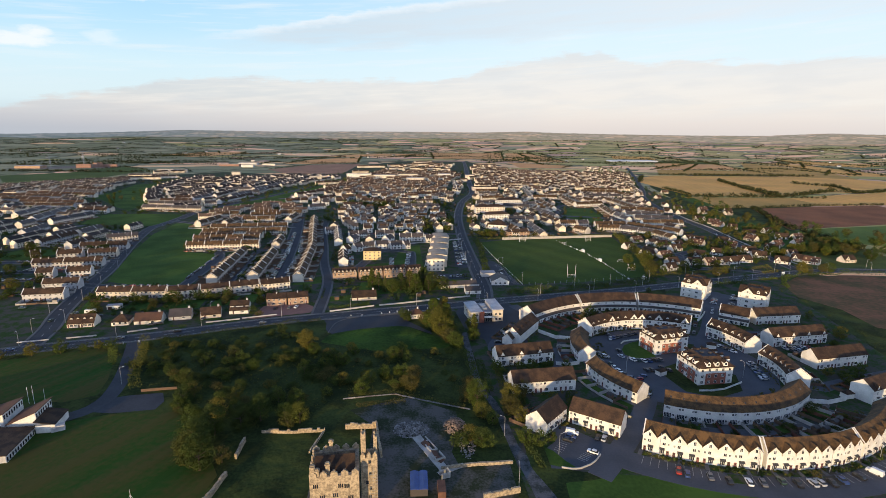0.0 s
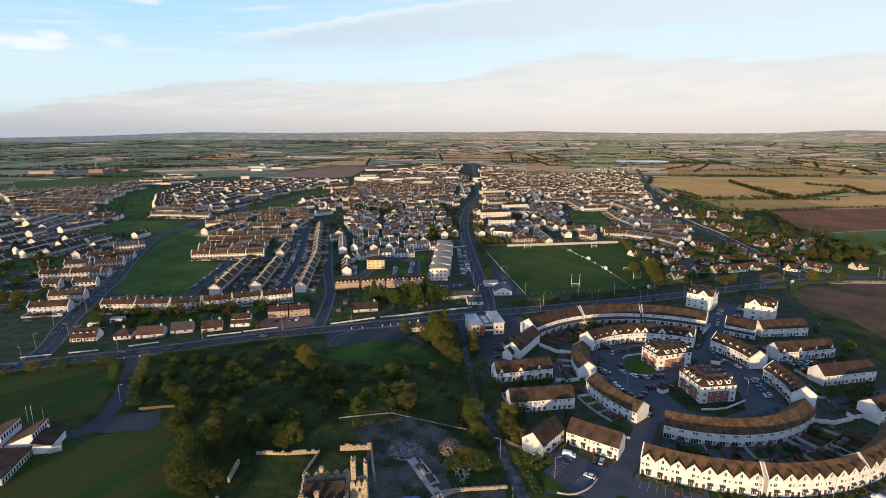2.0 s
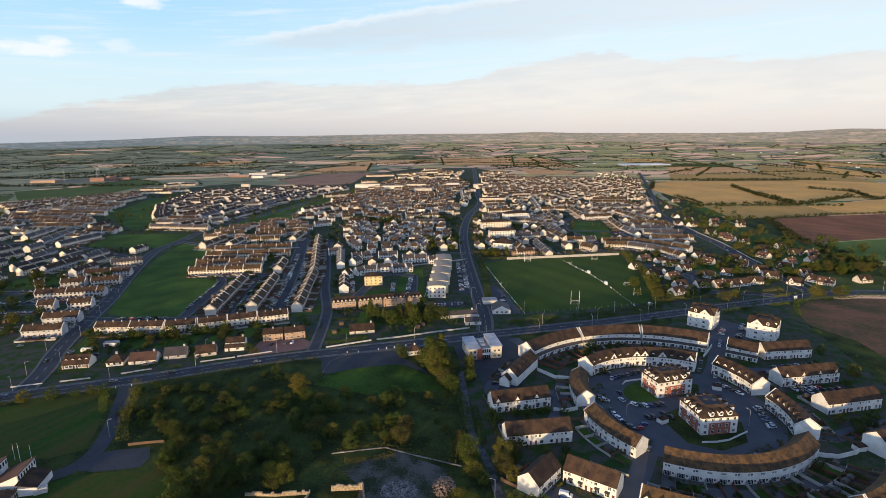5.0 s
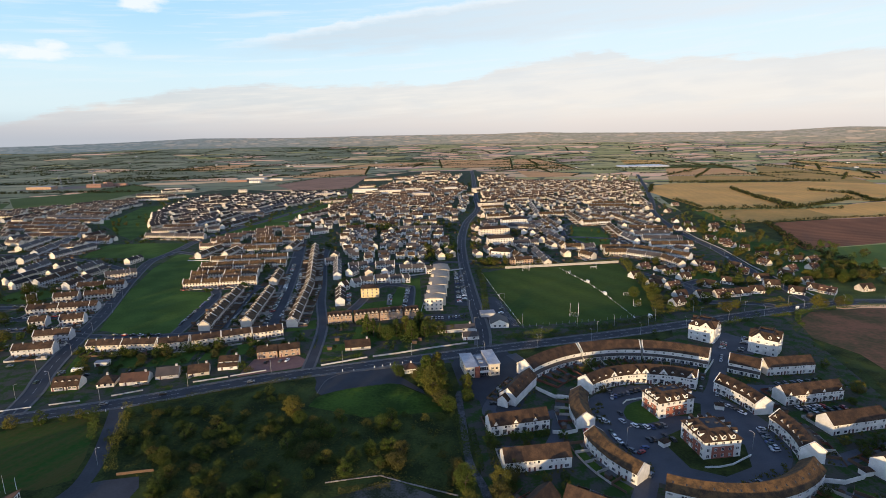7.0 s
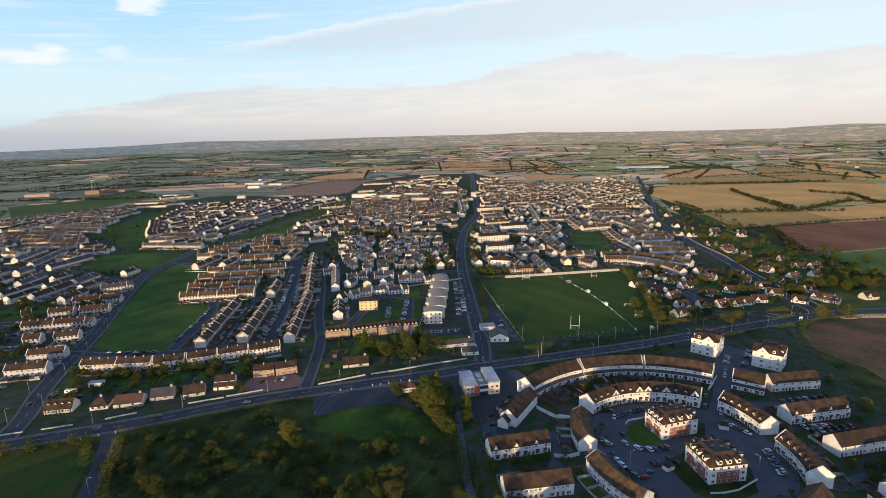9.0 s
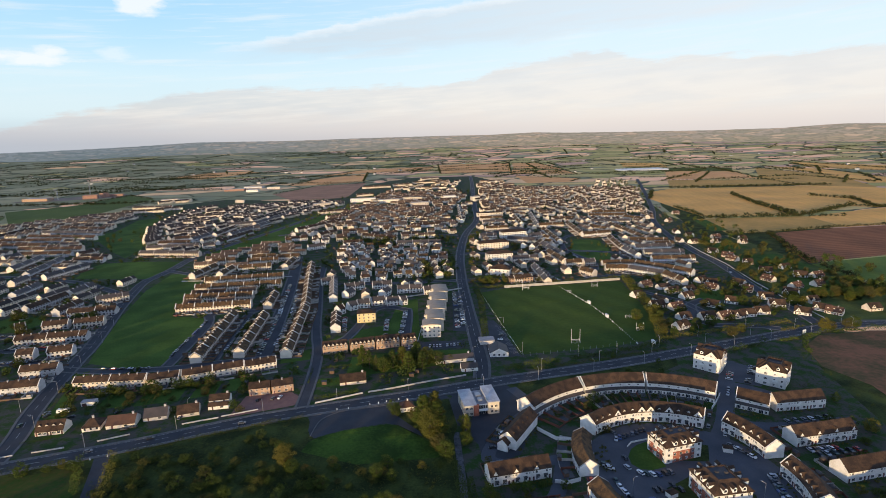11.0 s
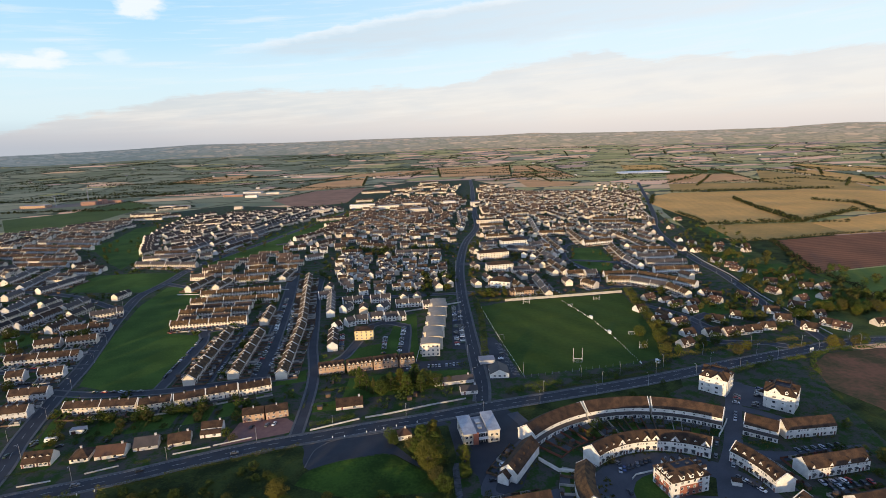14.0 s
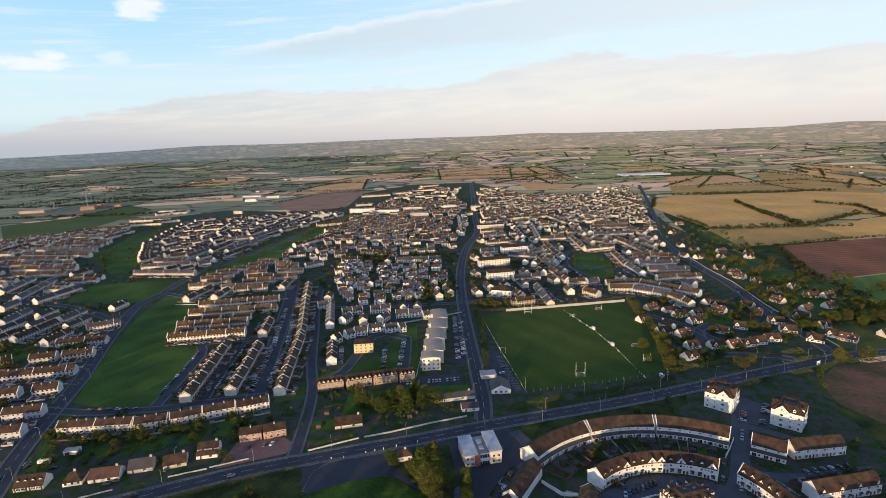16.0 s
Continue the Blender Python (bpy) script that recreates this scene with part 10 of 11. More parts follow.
hedge([(-75, 301), (-50, 311)], 4.0, 2.2, LEAF, "thick clipped hedge behind a white wall", 10, 0.6, 0.1)
hedge([(-176.6, 298), (-178, 310), (-179.3, 321)], 1.6, 1.8, LEAF, "clipped hedge between back gardens", 7, 0.5, 0.2)
hedge([(-201.4, 275), (-200, 292)], 1.8, 1.8, LEAF_DARK, "clipped hedge between front gardens", 7, 0.5, 0.2)
hedge([(-161, 270.5), (-153, 273)], 2.2, 1.2, LEAF, "low clipped front hedge", 8, 0.5, 0.2)
hedge([(-222, 262), (-209, 267)], 2.0, 1.4, LEAF_DARK, "low clipped front hedge", 8, 0.5, 0.2)
hedge([(264, 389), (276, 393), (286, 395.5)], 3.5, 2.2, LEAF, WILD, 6, 0.7, 0.5)
hedge([(-85, 367), (-72, 370), (-60, 372)], 2.0, 1.6, LEAF, "thick clipped green garden hedge", 9, 0.6, 0.1)
hedge([(-80, 345), (-60, 349)], 2.5, 1.6, LEAF, "thick clipped green garden hedge", 9, 0.6, 0.1)
hedge([(165, 376), (200, 388), (240, 400), (284, 406)], 5.0, 2.6, LEAF, WILD, 4, 0.9, 0.7)
hedge([(204, 352), (222, 360), (238, 366)], 5.0, 4.0, LEAF_DARK, WILD, 5, 0.9, 0.7)
hedge([(250, 370), (264, 373), (280, 379)], 4.0, 2.4, LEAF, WILD, 5, 0.9, 0.7)
hedge([(256, 345), (268, 368), (290, 382), (340, 388), (400, 382)], 4.0, 2.4, LEAF, WILD, 4, 0.9, 0.7)
for x0, y0, x1, y1 in ((-230, 290, -236, 312), (-198, 294, -206, 320), (-173, 300, -178, 326), (-155, 300, -160, 330), (-141, 300, -143, 336), (-126, 306, -128, 338), (-84, 322, -86, 345)):
    hedge([(x0, y0), (x1, y1)], 1.2, 1.8, LEAF_DARK, "dark green garden boundary hedge", 7, 0.5, 0.3)

# trees and shrubs in the gardens and along the streets
def plant_area(ring, n, kinds):
    xs, ys = [p[0] for p in ring], [p[1] for p in ring]
    k = tries = 0
    while k < n and tries < n * 40:
        tries += 1
        x, y = tree_rng.uniform(min(xs), max(xs)), tree_rng.uniform(min(ys), max(ys))
        if in_ring(x, y, ring) and free(x, y, 1.5) and noise.noise(Vector((x / 22, y / 30, 7.0))) > (-0.16 if x > 180 else -0.6):
            kd = tree_rng.choice(kinds)
            tree(kd, x, y, tree_rng.uniform(0.65, 1.05), tree_rng.choice((LEAF, LEAF_DARK, LEAF_DARK, LEAF, LEAF, LEAF_DARK, LEAF_DARK, LEAF, LEAF_RUST)), "garden trees")
            k += 1


plant_area([(-250, 285), (-100, 300), (-100, 345), (-240, 335)], 44, ("small", "bush", "bush2"))
plant_area([(-420, 330), (-270, 320), (-300, 480), (-400, 470)], 70, ("small", "bush", "bush2", "broad"))
plant_area([(-400, 460), (-320, 470), (-350, 590), (-430, 590)], 22, ("small", "bush", "broad"))
plant_area([(-250, 470), (-160, 480), (-180, 690), (-290, 660)], 26, ("small", "bush"))
plant_area([(-145, 380), (-125, 380), (-165, 600), (-180, 590)], 10, ("small", "bush"))
plant_area([(-180, 370), (-150, 375), (-165, 470), (-190, 460)], 10, ("small", "bush"))
plant_area([(-100, 380), (-90, 500), (-130, 640), (-150, 640)], 14, ("small", "bush"))
plant_area([(185, 390), (330, 440), (300, 560), (195, 550)], 150, ("broad", "small", "bush", "bush", "small"))
plant_area([(300, 440), (430, 470), (400, 620), (330, 660)], 185, ("broad", "small", "broad2", "broad", "bush"))
plant_area([(340, 620), (440, 560), (440, 760), (360, 780)], 85, ("broad", "small", "broad2"))
plant_area([(360, 760), (470, 780), (480, 960), (410, 960)], 30, ("broad", "far"))
plant_area([(-60, 545), (25, 560), (20, 640), (-30, 640)], 18, ("small", "broad"))
plant_area([(-150, 742), (14, 738), (20, 800), (-150, 806)], 60, ("broad", "far", "broad"))
plant_area([(40, 540), (110, 545), (120, 570), (45, 570)], 30, ("broad", "small"))
plant_area([(36, 560), (46, 560), (66, 840), (50, 840)], 22, ("broad", "small"))
plant_area([(-20, 570), (18, 570), (16, 640), (-20, 640)], 16, ("tall", "broad"))
plant_area([(40, 700), (110, 660), (160, 700), (60, 780)], 18, ("small", "broad"))
plant_area([(150, 620), (240, 600), (240, 700), (180, 780)], 14, ("small",))
plant_area([(-320, 700), (-170, 1240), (-190, 1300), (-340, 760)], 36, ("far", "broad"))
plant_area([(-600, 860), (-430, 720), (-420, 780), (-560, 1080)], 26, ("far", "broad"))
plant_area([(380, 950), (560, 1440), (640, 1700), (470, 1640), (430, 1300)], 60, ("far",))
plant_area([(130, 318), (160, 330), (168, 360), (100, 348)], 6, ("small", "bush"))
plant_area([(430, 500), (500, 470), (520, 560), (440, 600)], 22, ("tall", "broad", "broad2"))
plant_area([(380, 430), (560, 480), (540, 560), (420, 520)], 30, ("tall", "broad", "broad2"))
plant_area([(24, 230), (60, 215), (60, 160), (26, 170)], 12, ("small", "bush"))
plant_area([(165, 250), (215, 262), (215, 200), (172, 195)], 12, ("bush", "small"))

# back-garden shrubs inside the crescent
for a0, a1, r0, r1, n in ((-116, -46, 60, 76, 34), (60, 136, 60, 78, 26)):
    for k in range(n):
        a, r = radians(tree_rng.uniform(a0, a1)), tree_rng.uniform(r0, r1)
        tree(tree_rng.choice(("bush2", "bush")), CX + r * math.cos(a), CY + r * math.sin(a), tree_rng.uniform(0.35, 0.75), tree_rng.choice((LEAF_DARK, LEAF, LEAF_DARK)), "back garden shrubs")

for nm, sh in MASS.items():
    tagged(new("distant_trees", sh.done("distant_trees", MATS[nm])), "leafy trees among the far houses and gardens", "trees", kind="stuff")

# field hedges and far woods
HEDGE_RNG = random.Random(9)


def field_hedge(x0, y0, x1, y1, h, gap=3.6, name="field_hedge"):
    s = Shape()
    L = math.hypot(x1 - x0, y1 - y0)
    n = int(L / gap)
    for k in range(n):
        f = (k + HEDGE_RNG.random()) / n
        x, y = x0 + (x1 - x0) * f + HEDGE_RNG.uniform(-3, 3), y0 + (y1 - y0) * f + HEDGE_RNG.uniform(-3, 3)
        r = h * HEDGE_RNG.uniform(0.26, 0.66)
        leaf_cloud(s, HEDGE_RNG, (x, y, r * 0.8), r, 30, r * 0.48)
    return tagged(new(name, s.done(name, HEDGE_FAR)), "tall ragged hedgerow between fields", "hedge", "field hedgerows", "stuff")


field_hedge(487, 772, 594, 800, 5)
field_hedge(594, 800, 740, 816, 5)
field_hedge(432, 775, 490, 772, 6)
field_hedge(452, 916, 628, 911, 9)
field_hedge(475, 941, 478, 1060, 7)
field_hedge(694, 1248, 650, 1066, 8)
field_hedge(650, 1066, 628, 912, 10)
field_hedge(631, 914, 806, 1019, 9)
field_hedge(806, 1019, 829, 984, 7)
field_hedge(836, 1186, 876, 1108, 8)
field_hedge(876, 1108, 829, 984, 8)
field_hedge(829, 984, 1010, 1052, 8)
field_hedge(640, 906, 706, 904, 6)
field_hedge(613, 1400, 1030, 1388, 8)
field_hedge(482, 1196, 545, 1345, 7)
field_hedge(426, 588, 487, 766, 7)
field_hedge(425, 480, 432, 585, 7)
field_hedge(-900, 1380, -640, 1420, 7)
field_hedge(-1300, 1400, -900, 1400, 8)
field_hedge(-1200, 1650, -700, 1850, 8)
for x0, y0, x1, y1 in FIELD_EDGES:
    field_hedge(x0, y0, x1, y1, 5, 5.0)
s = Shape()
for _ in range(300):
    a, r = radians(HEDGE_RNG.uniform(-44, 46)), 1900 + 2500 * HEDGE_RNG.random()
    cx_, cy_ = r * math.sin(a), r * math.cos(a)
    if abs(cx_) < 300 and r < 2300:
        continue
    ang, L = HEDGE_RNG.choice((HEDGE_RNG.gauss(0.1, 0.25), HEDGE_RNG.gauss(1.2, 0.4))), HEDGE_RNG.uniform(120, 420)
    n = int(L / 11)
    for k in range(n):
        x, y = cx_ + math.cos(ang) * L * (k / n - 0.5), cy_ + math.sin(ang) * L * (k / n - 0.5)
        z = ground_z(x, y)
        h = HEDGE_RNG.uniform(2.5, 5.5)
        leaf_cloud(s, HEDGE_RNG, (x, y, z + h * 0.4), h, 7, h * 1.1)
tagged(new("distant_hedgerows", s.done("distant_hedgerows", HEDGE_FAR)), "hedgerows and copses across the far country", "hedgerows", kind="stuff")

# ---- parked cars ----
CAR_GLASS = mat("car_glass", (0.02, 0.025, 0.03), (0.03, 0.035, 0.04), 1, 3, 0.08)
PAINTS = {}
for nm, c in (("silver", (0.42, 0.43, 0.45)), ("white", (0.75, 0.75, 0.74)), ("black", (0.02, 0.02, 0.022)), ("grey", (0.13, 0.135, 0.145)), ("blue", (0.03, 0.06, 0.17)), ("red", (0.32, 0.025, 0.02)), ("dark green", (0.03, 0.06, 0.045))):
    m = mat("car_paint_" + nm.replace(" ", "_"), c, tuple(x * 0.9 for x in c), 0.5, 2, 0.28)
    PAINTS[nm] = m


def loft(s, rings, k=0):
    n = len(rings[0])
    s.add([p for r in rings for p in r], [tuple(range(n - 1, -1, -1)), tuple((len(rings) - 1) * n + j for j in range(n))] + [(q * n + j, q * n + (j + 1) % n, (q + 1) * n + (j + 1) % n, (q + 1) * n + j) for q in range(len(rings) - 1) for j in range(n)], k)


def car_model(nm, van=False):
    paint = PAINTS[nm]
    ob = thing("van" if van else "car", 0, 0, 0, 0, f"parked {nm} " + ("delivery van" if van else "car") + " on the asphalt", "van" if van else "car", "parked cars")
    L, W = (2.5, 0.95) if van else (2.1, 0.87)
    s = Shape()

    def ring(z, f, b, w, c=0.18):
        return [(f - c, -w, z), (f, -w + c, z), (f, w - c, z), (f - c, w, z), (b + c, w, z), (b, w - c, z), (b, -w + c, z), (b + c, -w, z)]

    belt = 1.15 if van else 0.88
    loft(s, [ring(0.28, L * 0.97, -L * 0.97, W * 0.95), ring(0.5, L, -L, W), ring(belt - 0.12, L * 0.98, -L, W), ring(belt, L * 0.9, -L * 0.97, W * 0.95)])
    part("body", s.done("body", paint), ob)
    s, top = Shape(), 2.05 if van else 1.42
    loft(s, [ring(belt, L * (0.62 if van else 0.45), -L * (0.96 if van else 0.86), W * 0.93), ring(top - 0.08, L * (0.42 if van else 0.16), -L * (0.95 if van else 0.62), W * 0.78)])
    part("glasshouse", s.done("glasshouse", paint if van else CAR_GLASS), ob)
    s = Shape()
    loft(s, [ring(top - 0.08, L * (0.42 if van else 0.17), -L * (0.95 if van else 0.63), W * 0.79), ring(top, L * (0.36 if van else 0.1), -L * (0.93 if van else 0.56), W * 0.7)])
    part("roof", s.done("roof", paint), ob)
    if van:
        s = Shape()
        s.add([(L * 0.6, -W * 0.85, belt + 0.05), (L * 0.6, W * 0.85, belt + 0.05), (L * 0.445, W * 0.76, top - 0.12), (L * 0.445, -W * 0.76, top - 0.12)], [(0, 1, 2, 3)])
        part("windscreen", s.done("windscreen", CAR_GLASS), ob, Matrix.Translation((0.02, 0, 0.01)))
    s = Shape()
    s.tube((0, -0.1, 0), (0, 0.1, 0), 0.32, 0.32, 10)
    wheel = s.done("wheel", RUBBER)
    for x in (-L * 0.62, L * 0.62):
        for y in (-W + 0.06, W - 0.06):
            part("wheel", wheel, ob, pose(x, y, 0.32))
    return ob


MODELS = []
for nm in PAINTS:
    MODELS.append(car_model(nm))
VANS = [car_model("white", True)]
car_rng = random.Random(33)
used = set()


FARCARS = Shape()
FAR_PAINTS = list(PAINTS.values())


def put_car(x, y, rz, kind=None, van=False):
    if y > 345:
        m, k = pose(x, y, 0.1, 0, 0, rz), car_rng.choice((0, 3, 1, 2, 3, 3, 4, 2, 0, 6, 2, 5))
        FARCARS.add([m @ Vector(p) for p in [(a, b, c) for c, l_, w_ in ((0.25, 2.05, 0.85), (0.85, 2.0, 0.82)) for a, b in ((-l_, -w_), (l_, -w_), (l_, w_), (-l_, w_))]], [(4, 5, 6, 7), (0, 1, 5, 4), (1, 2, 6, 5), (2, 3, 7, 6), (3, 0, 4, 7)], k)
        FARCARS.add([m @ Vector(p) for p in [(a, b, c) for c, f, r_, w_ in ((0.85, 1.0, -1.7, 0.8), (1.38, 0.35, -1.3, 0.66)) for a, b in ((r_, -w_), (f, -w_), (f, w_), (r_, w_))]], [(0, 1, 5, 4), (1, 2, 6, 5), (2, 3, 7, 6), (3, 0, 4, 7)], 7)
        FARCARS.add([m @ Vector(p) for p in ((-1.3, -0.66, 1.39), (0.35, -0.66, 1.39), (0.35, 0.66, 1.39), (-1.3, 0.66, 1.39))], [(0, 1, 2, 3)], k)
        return None
    pick = VANS[0] if van else (kind or car_rng.choice((MODELS[0], MODELS[3], MODELS[1], MODELS[2], MODELS[3], MODELS[3], MODELS[4], MODELS[2], MODELS[6], MODELS[2], MODELS[0], MODELS[5])))
    m = pose(x, y, 0.11, 0, 0, rz)
    if pick.name not in used:
        used.add(pick.name)
        pick.matrix_basis = m
        return pick
    return copy_thing(pick, m)


def park_line(x0, y0, x1, y1, n, rz, skip=0.25):
    for k in range(n):
        if car_rng.random() > skip:
            f = (k + 0.5) / n
            put_car(x0 + (x1 - x0) * f + car_rng.uniform(-0.2, 0.2), y0 + (y1 - y0) * f, rz + car_rng.choice((0, 180)) + car_rng.uniform(-3, 3))


def park_arc(r, a0, a1, n, turn=0, skip=0.25):
    for k in range(n):
        if car_rng.random() > skip:
            a = a0 + (a1 - a0) * (k + 0.5) / n
            put_car(CX + r * math.cos(radians(a)), CY + r * math.sin(radians(a)), a + turn + car_rng.choice((0, 180)), van=car_rng.random() < 0.05)


put_car(43.7, 157.0, -25, None, True)
put_car(42.4, 154.4, -28, MODELS[4])
put_car(40.9, 152.3, -30, MODELS[2])
put_car(48.0, 144.6, 145, MODELS[1])
put_car(54.8, 153.0, 60, MODELS[0])
put_car(52.6, 153.6, 60, MODELS[2])
for x, y, k in ((74.1, 133.3, 5), (76.2, 131.5, 4), (83.3, 130.0, 3), (88.5, 127.8, 2), (94.7, 126.9, 1), (99.1, 126.4, 3), (105.9, 127.5, 6), (110.5, 125.8, 2), (115.7, 126.1, 0), (118.4, 126.5, 0), (122.2, 126.0, 2), (126.6, 127.2, 4), (133.9, 129.2, 2)):
    put_car(x, y, math.degrees(math.atan2(y - CY, x - CX)) + car_rng.choice((0, 180)) + car_rng.uniform(-4, 4), MODELS[k])
put_car(141.0, 131.3, 120, None, True)
park_arc(94.5, -55, -35, 8, 0, 0.2)
for a0, a1, n in ((112, 132, 4), (150, 200, 9), (205, 235, 5), (-110, -60, 8)):
    park_arc(43, a0, a1, n, 0, 0.3)
for a0, a1, n in ((180, 215, 5),):
    park_arc(32.5, a0, a1, n, 90, 0.35)
def kerb_cars(x0, y0, x1, y1, n, rz):
    park_line(x0, y0, x1, y1, n, rz)


kerb_cars(181, 311, 197, 336, 9, 150)
kerb_cars(190, 306, 209, 333, 9, 150)
for x, y, rz in ((89.4, 234.4, 100), (88.0, 227.2, 110), (92.6, 223.0, 115), (95.0, 222.2, 110), (97.6, 221.6, 108), (100.2, 221.4, 104), (103.6, 222.2, 102), (106.4, 222.8, 100), (103.3, 213.7, 95), (94.8, 210.7, 100), (97.2, 211.2, 98), (105.8, 210.5, 95), (90.4, 204.6, 20), (87.6, 201.4, 25), (148.5, 270.6, 62), (142.4, 259.7, 60)):
    put_car(x, y, rz)
kerb_cars(89, 250, 109, 259, 8, 75)
kerb_cars(77.5, 231, 80, 226, 3, 150)
kerb_cars(150.5, 219, 146.5, 200, 9, 5)
kerb_cars(143, 245.5, 150.5, 231.5, 6, 120)
kerb_cars(179, 236, 203, 238.5, 9, 100)
kerb_cars(26, 245, 34, 260, 5, 10)
kerb_cars(44, 262, 52, 275, 4, 20)
kerb_cars(176, 252, 205, 257, 8, 100)
kerb_cars(180, 232, 205, 236, 6, 100)
kerb_cars(184, 262, 212, 266, 6, 95)
kerb_cars(146, 250, 150, 258, 2, 60)
kerb_cars(170, 292, 176, 302, 3, 60)
kerb_cars(16, 412, 16, 516, 26, 0)
kerb_cars(21, 420, 21, 500, 18, 0)
kerb_cars(-30, 408, -29, 462, 17, 8)
kerb_cars(-42, 404, -44, 440, 12, 8)
kerb_cars(-76, 412, -82, 450, 9, 0)
kerb_cars(-132, 372, -142, 450, 24, 0)
kerb_cars(-142, 455, -160, 560, 26, 0)
kerb_cars(-124, 385, -130, 450, 18, 0)
kerb_cars(-130, 455, -146, 540, 20, 0)
kerb_cars(-197, 372, -203, 450, 16, 90)
kerb_cars(-160, 378, -167, 460, 12, 90)
kerb_cars(-240, 467, -180, 474, 12, 90)
kerb_cars(-250, 355, -200, 354, 8, 0)
kerb_cars(-26, 377, 16, 381, 16, 90)
kerb_cars(-116, 302, -95, 306, 5, 80)
kerb_cars(-215, 289, -208, 291, 2, 10)
kerb_cars(-176, 273, -168, 277, 2, 10)
kerb_cars(-150, 284, -146, 285, 1, 80)
kerb_cars(-290, 372, -340, 368, 10, 0)
kerb_cars(-300, 400, -400, 386, 16, 0)
kerb_cars(-300, 428, -390, 424, 14, 0)
kerb_cars(130, 545, 112, 600, 14, 80)
kerb_cars(150, 650, 140, 720, 14, 80)
kerb_cars(172, 700, 176, 620, 12, 90)
kerb_cars(215, 540, 260, 548, 6, 0)
kerb_cars(240, 660, 250, 590, 10, 90)
kerb_cars(300, 600, 300, 440, 1, 90)
kerb_cars(-228, 290, -232, 296, 2, 60)
kerb_cars(-170, 340, -120, 352, 7, 15)
kerb_cars(-128, 560, -60, 556, 10, 0)
kerb_cars(22, 462, 26, 480, 1, 90)
kerb_cars(50, 400, 44, 372, 6, 0)
for x, y, rz in ((-180.6, 253.7, 20), (-154.2, 264.1, 20), (-236.8, 281.2, 100), (-270, 304, 15), (-188.6, 293.5, 60), (-228, 238, 25), (-110, 277, 18), (27, 466, 88), (25, 515, 88), (-269, 350, 92), (318, 560, 85)):
    put_car(x, y, rz)

for k, ob in enumerate(MODELS + VANS):
    if ob.name not in used:
        used.add(ob.name)
        ob.matrix_basis = pose(28 + 2.6 * k, 262 + 1.2 * k, 0.11, 0, 0, 100)
tagged(new("distant_cars", FARCARS.done("distant_cars", FAR_PAINTS + [CAR_GLASS])), "cars parked along the far estate streets", "cars", kind="stuff")


# ---- street lamps ----
def lamp_model():
    ob = thing("street_lamp", 0, 0, 0, 0, "tall grey steel street lamp with one short arm", "street lamp", "street lamps")
    s = Shape()
    s.tube((0, 0, 0), (0, 0, 8.0), 0.11, 0.07, 6)
    s.tube((0, 0, 8.0), (1.3, 0, 8.5), 0.06, 0.05, 5)
    part("pole", s.done("pole", METAL), ob)
    part("lamp_head", box_mesh("lamp_head", 0.9, 0.3, 0.16, METAL, 0.08), ob, pose(1.6, 0, 8.44))
    return ob


LAMP = lamp_model()
LAMP.matrix_basis = pose(-146, 291, 0.2, 0, 0, 70)


def lamps(pts, off, step, start=0.0, size=1.0):
    line = ribbon_pts(smooth_line(pts, 4.0), off)
    run, nxt = 0.0, start
    for a, b in zip(line, line[1:]):
        run += (b - a).length
        if run >= nxt:
            nxt += step
            t = math.degrees(math.atan2(b.y - a.y, b.x - a.x))
            copy_thing(LAMP, pose(b.x, b.y, 0.2, 0, 0, t - (90 if off > 0 else -90)))


lamps(MAIN, 6.8, 44, 120)
lamps(MAIN, -6.8, 38, 470)
lamps(AVENUE[:6], 5.6, 40, 30)
lamps(WEST[:10], 6.4, 38, 20)
lamps(WEST[:8], -6.4, 44, 34)
lamps(DIAG[:7], 5.0, 42, 30)
lamps(arc_stations(CX, CY, 88.5, -122, -40, 20), 0.0, 26, 6)
lamps(arc_stations(CX, CY, 30.5, -170, 170, 30), 0.0, 64, 6)
for x, y, rz in ((35.5, 144.2, 0), (17.5, 156, 180), (18, 126, 90), (-150, 200, 0), (98, 352, 90), (126, 356, 90), (60, 360, 90), (160, 366, 90), (197, 384, 90), (240, 396, 90), (190, 343, 0)):
    copy_thing(LAMP, pose(x, y, 0.1, 0, 0, rz))


# ---- the playing field ----
def goal(x, y, rz, w, h, bar, label, net=1.6):
    ob = thing("goal", x, y, 0.07, rz, label, "goal", "goals on the playing field")
    s = Shape()
    post = Shape()
    post.tube((0, 0, 0), (0, 0, h), 0.14, 0.11, 6)
    pm = post.done("post", TRIM)
    part("post", pm, ob, pose(-w / 2, 0, 0))
    part("post", pm, ob, pose(w / 2, 0, 0))
    s.tube((-w / 2, 0, bar), (w / 2, 0, bar), 0.11, 0.11, 6)
    part("crossbar", s.done("crossbar", TRIM), ob)
    s = Shape()
    for a in (-w / 2, w / 2):
        s.tube((a, 0, bar), (a, net, bar * 0.9), 0.05, 0.05, 4)
        s.tube((a, net, 0), (a, net, bar * 0.9), 0.05, 0.05, 4)
    s.tube((-w / 2, net, bar * 0.9), (w / 2, net, bar * 0.9), 0.05, 0.05, 4)
    for k in range(13):
        x_ = -w / 2 + w * k / 12
        s.tube((x_, net, 0), (x_, net, bar * 0.9), 0.02, 0.02, 3)
    for k in range(4):
        s.tube((-w / 2, net, bar * 0.9 * k / 4), (w / 2, net, bar * 0.9 * k / 4), 0.02, 0.02, 3)
    part("net_frame", s.done("net_frame", METAL), ob)


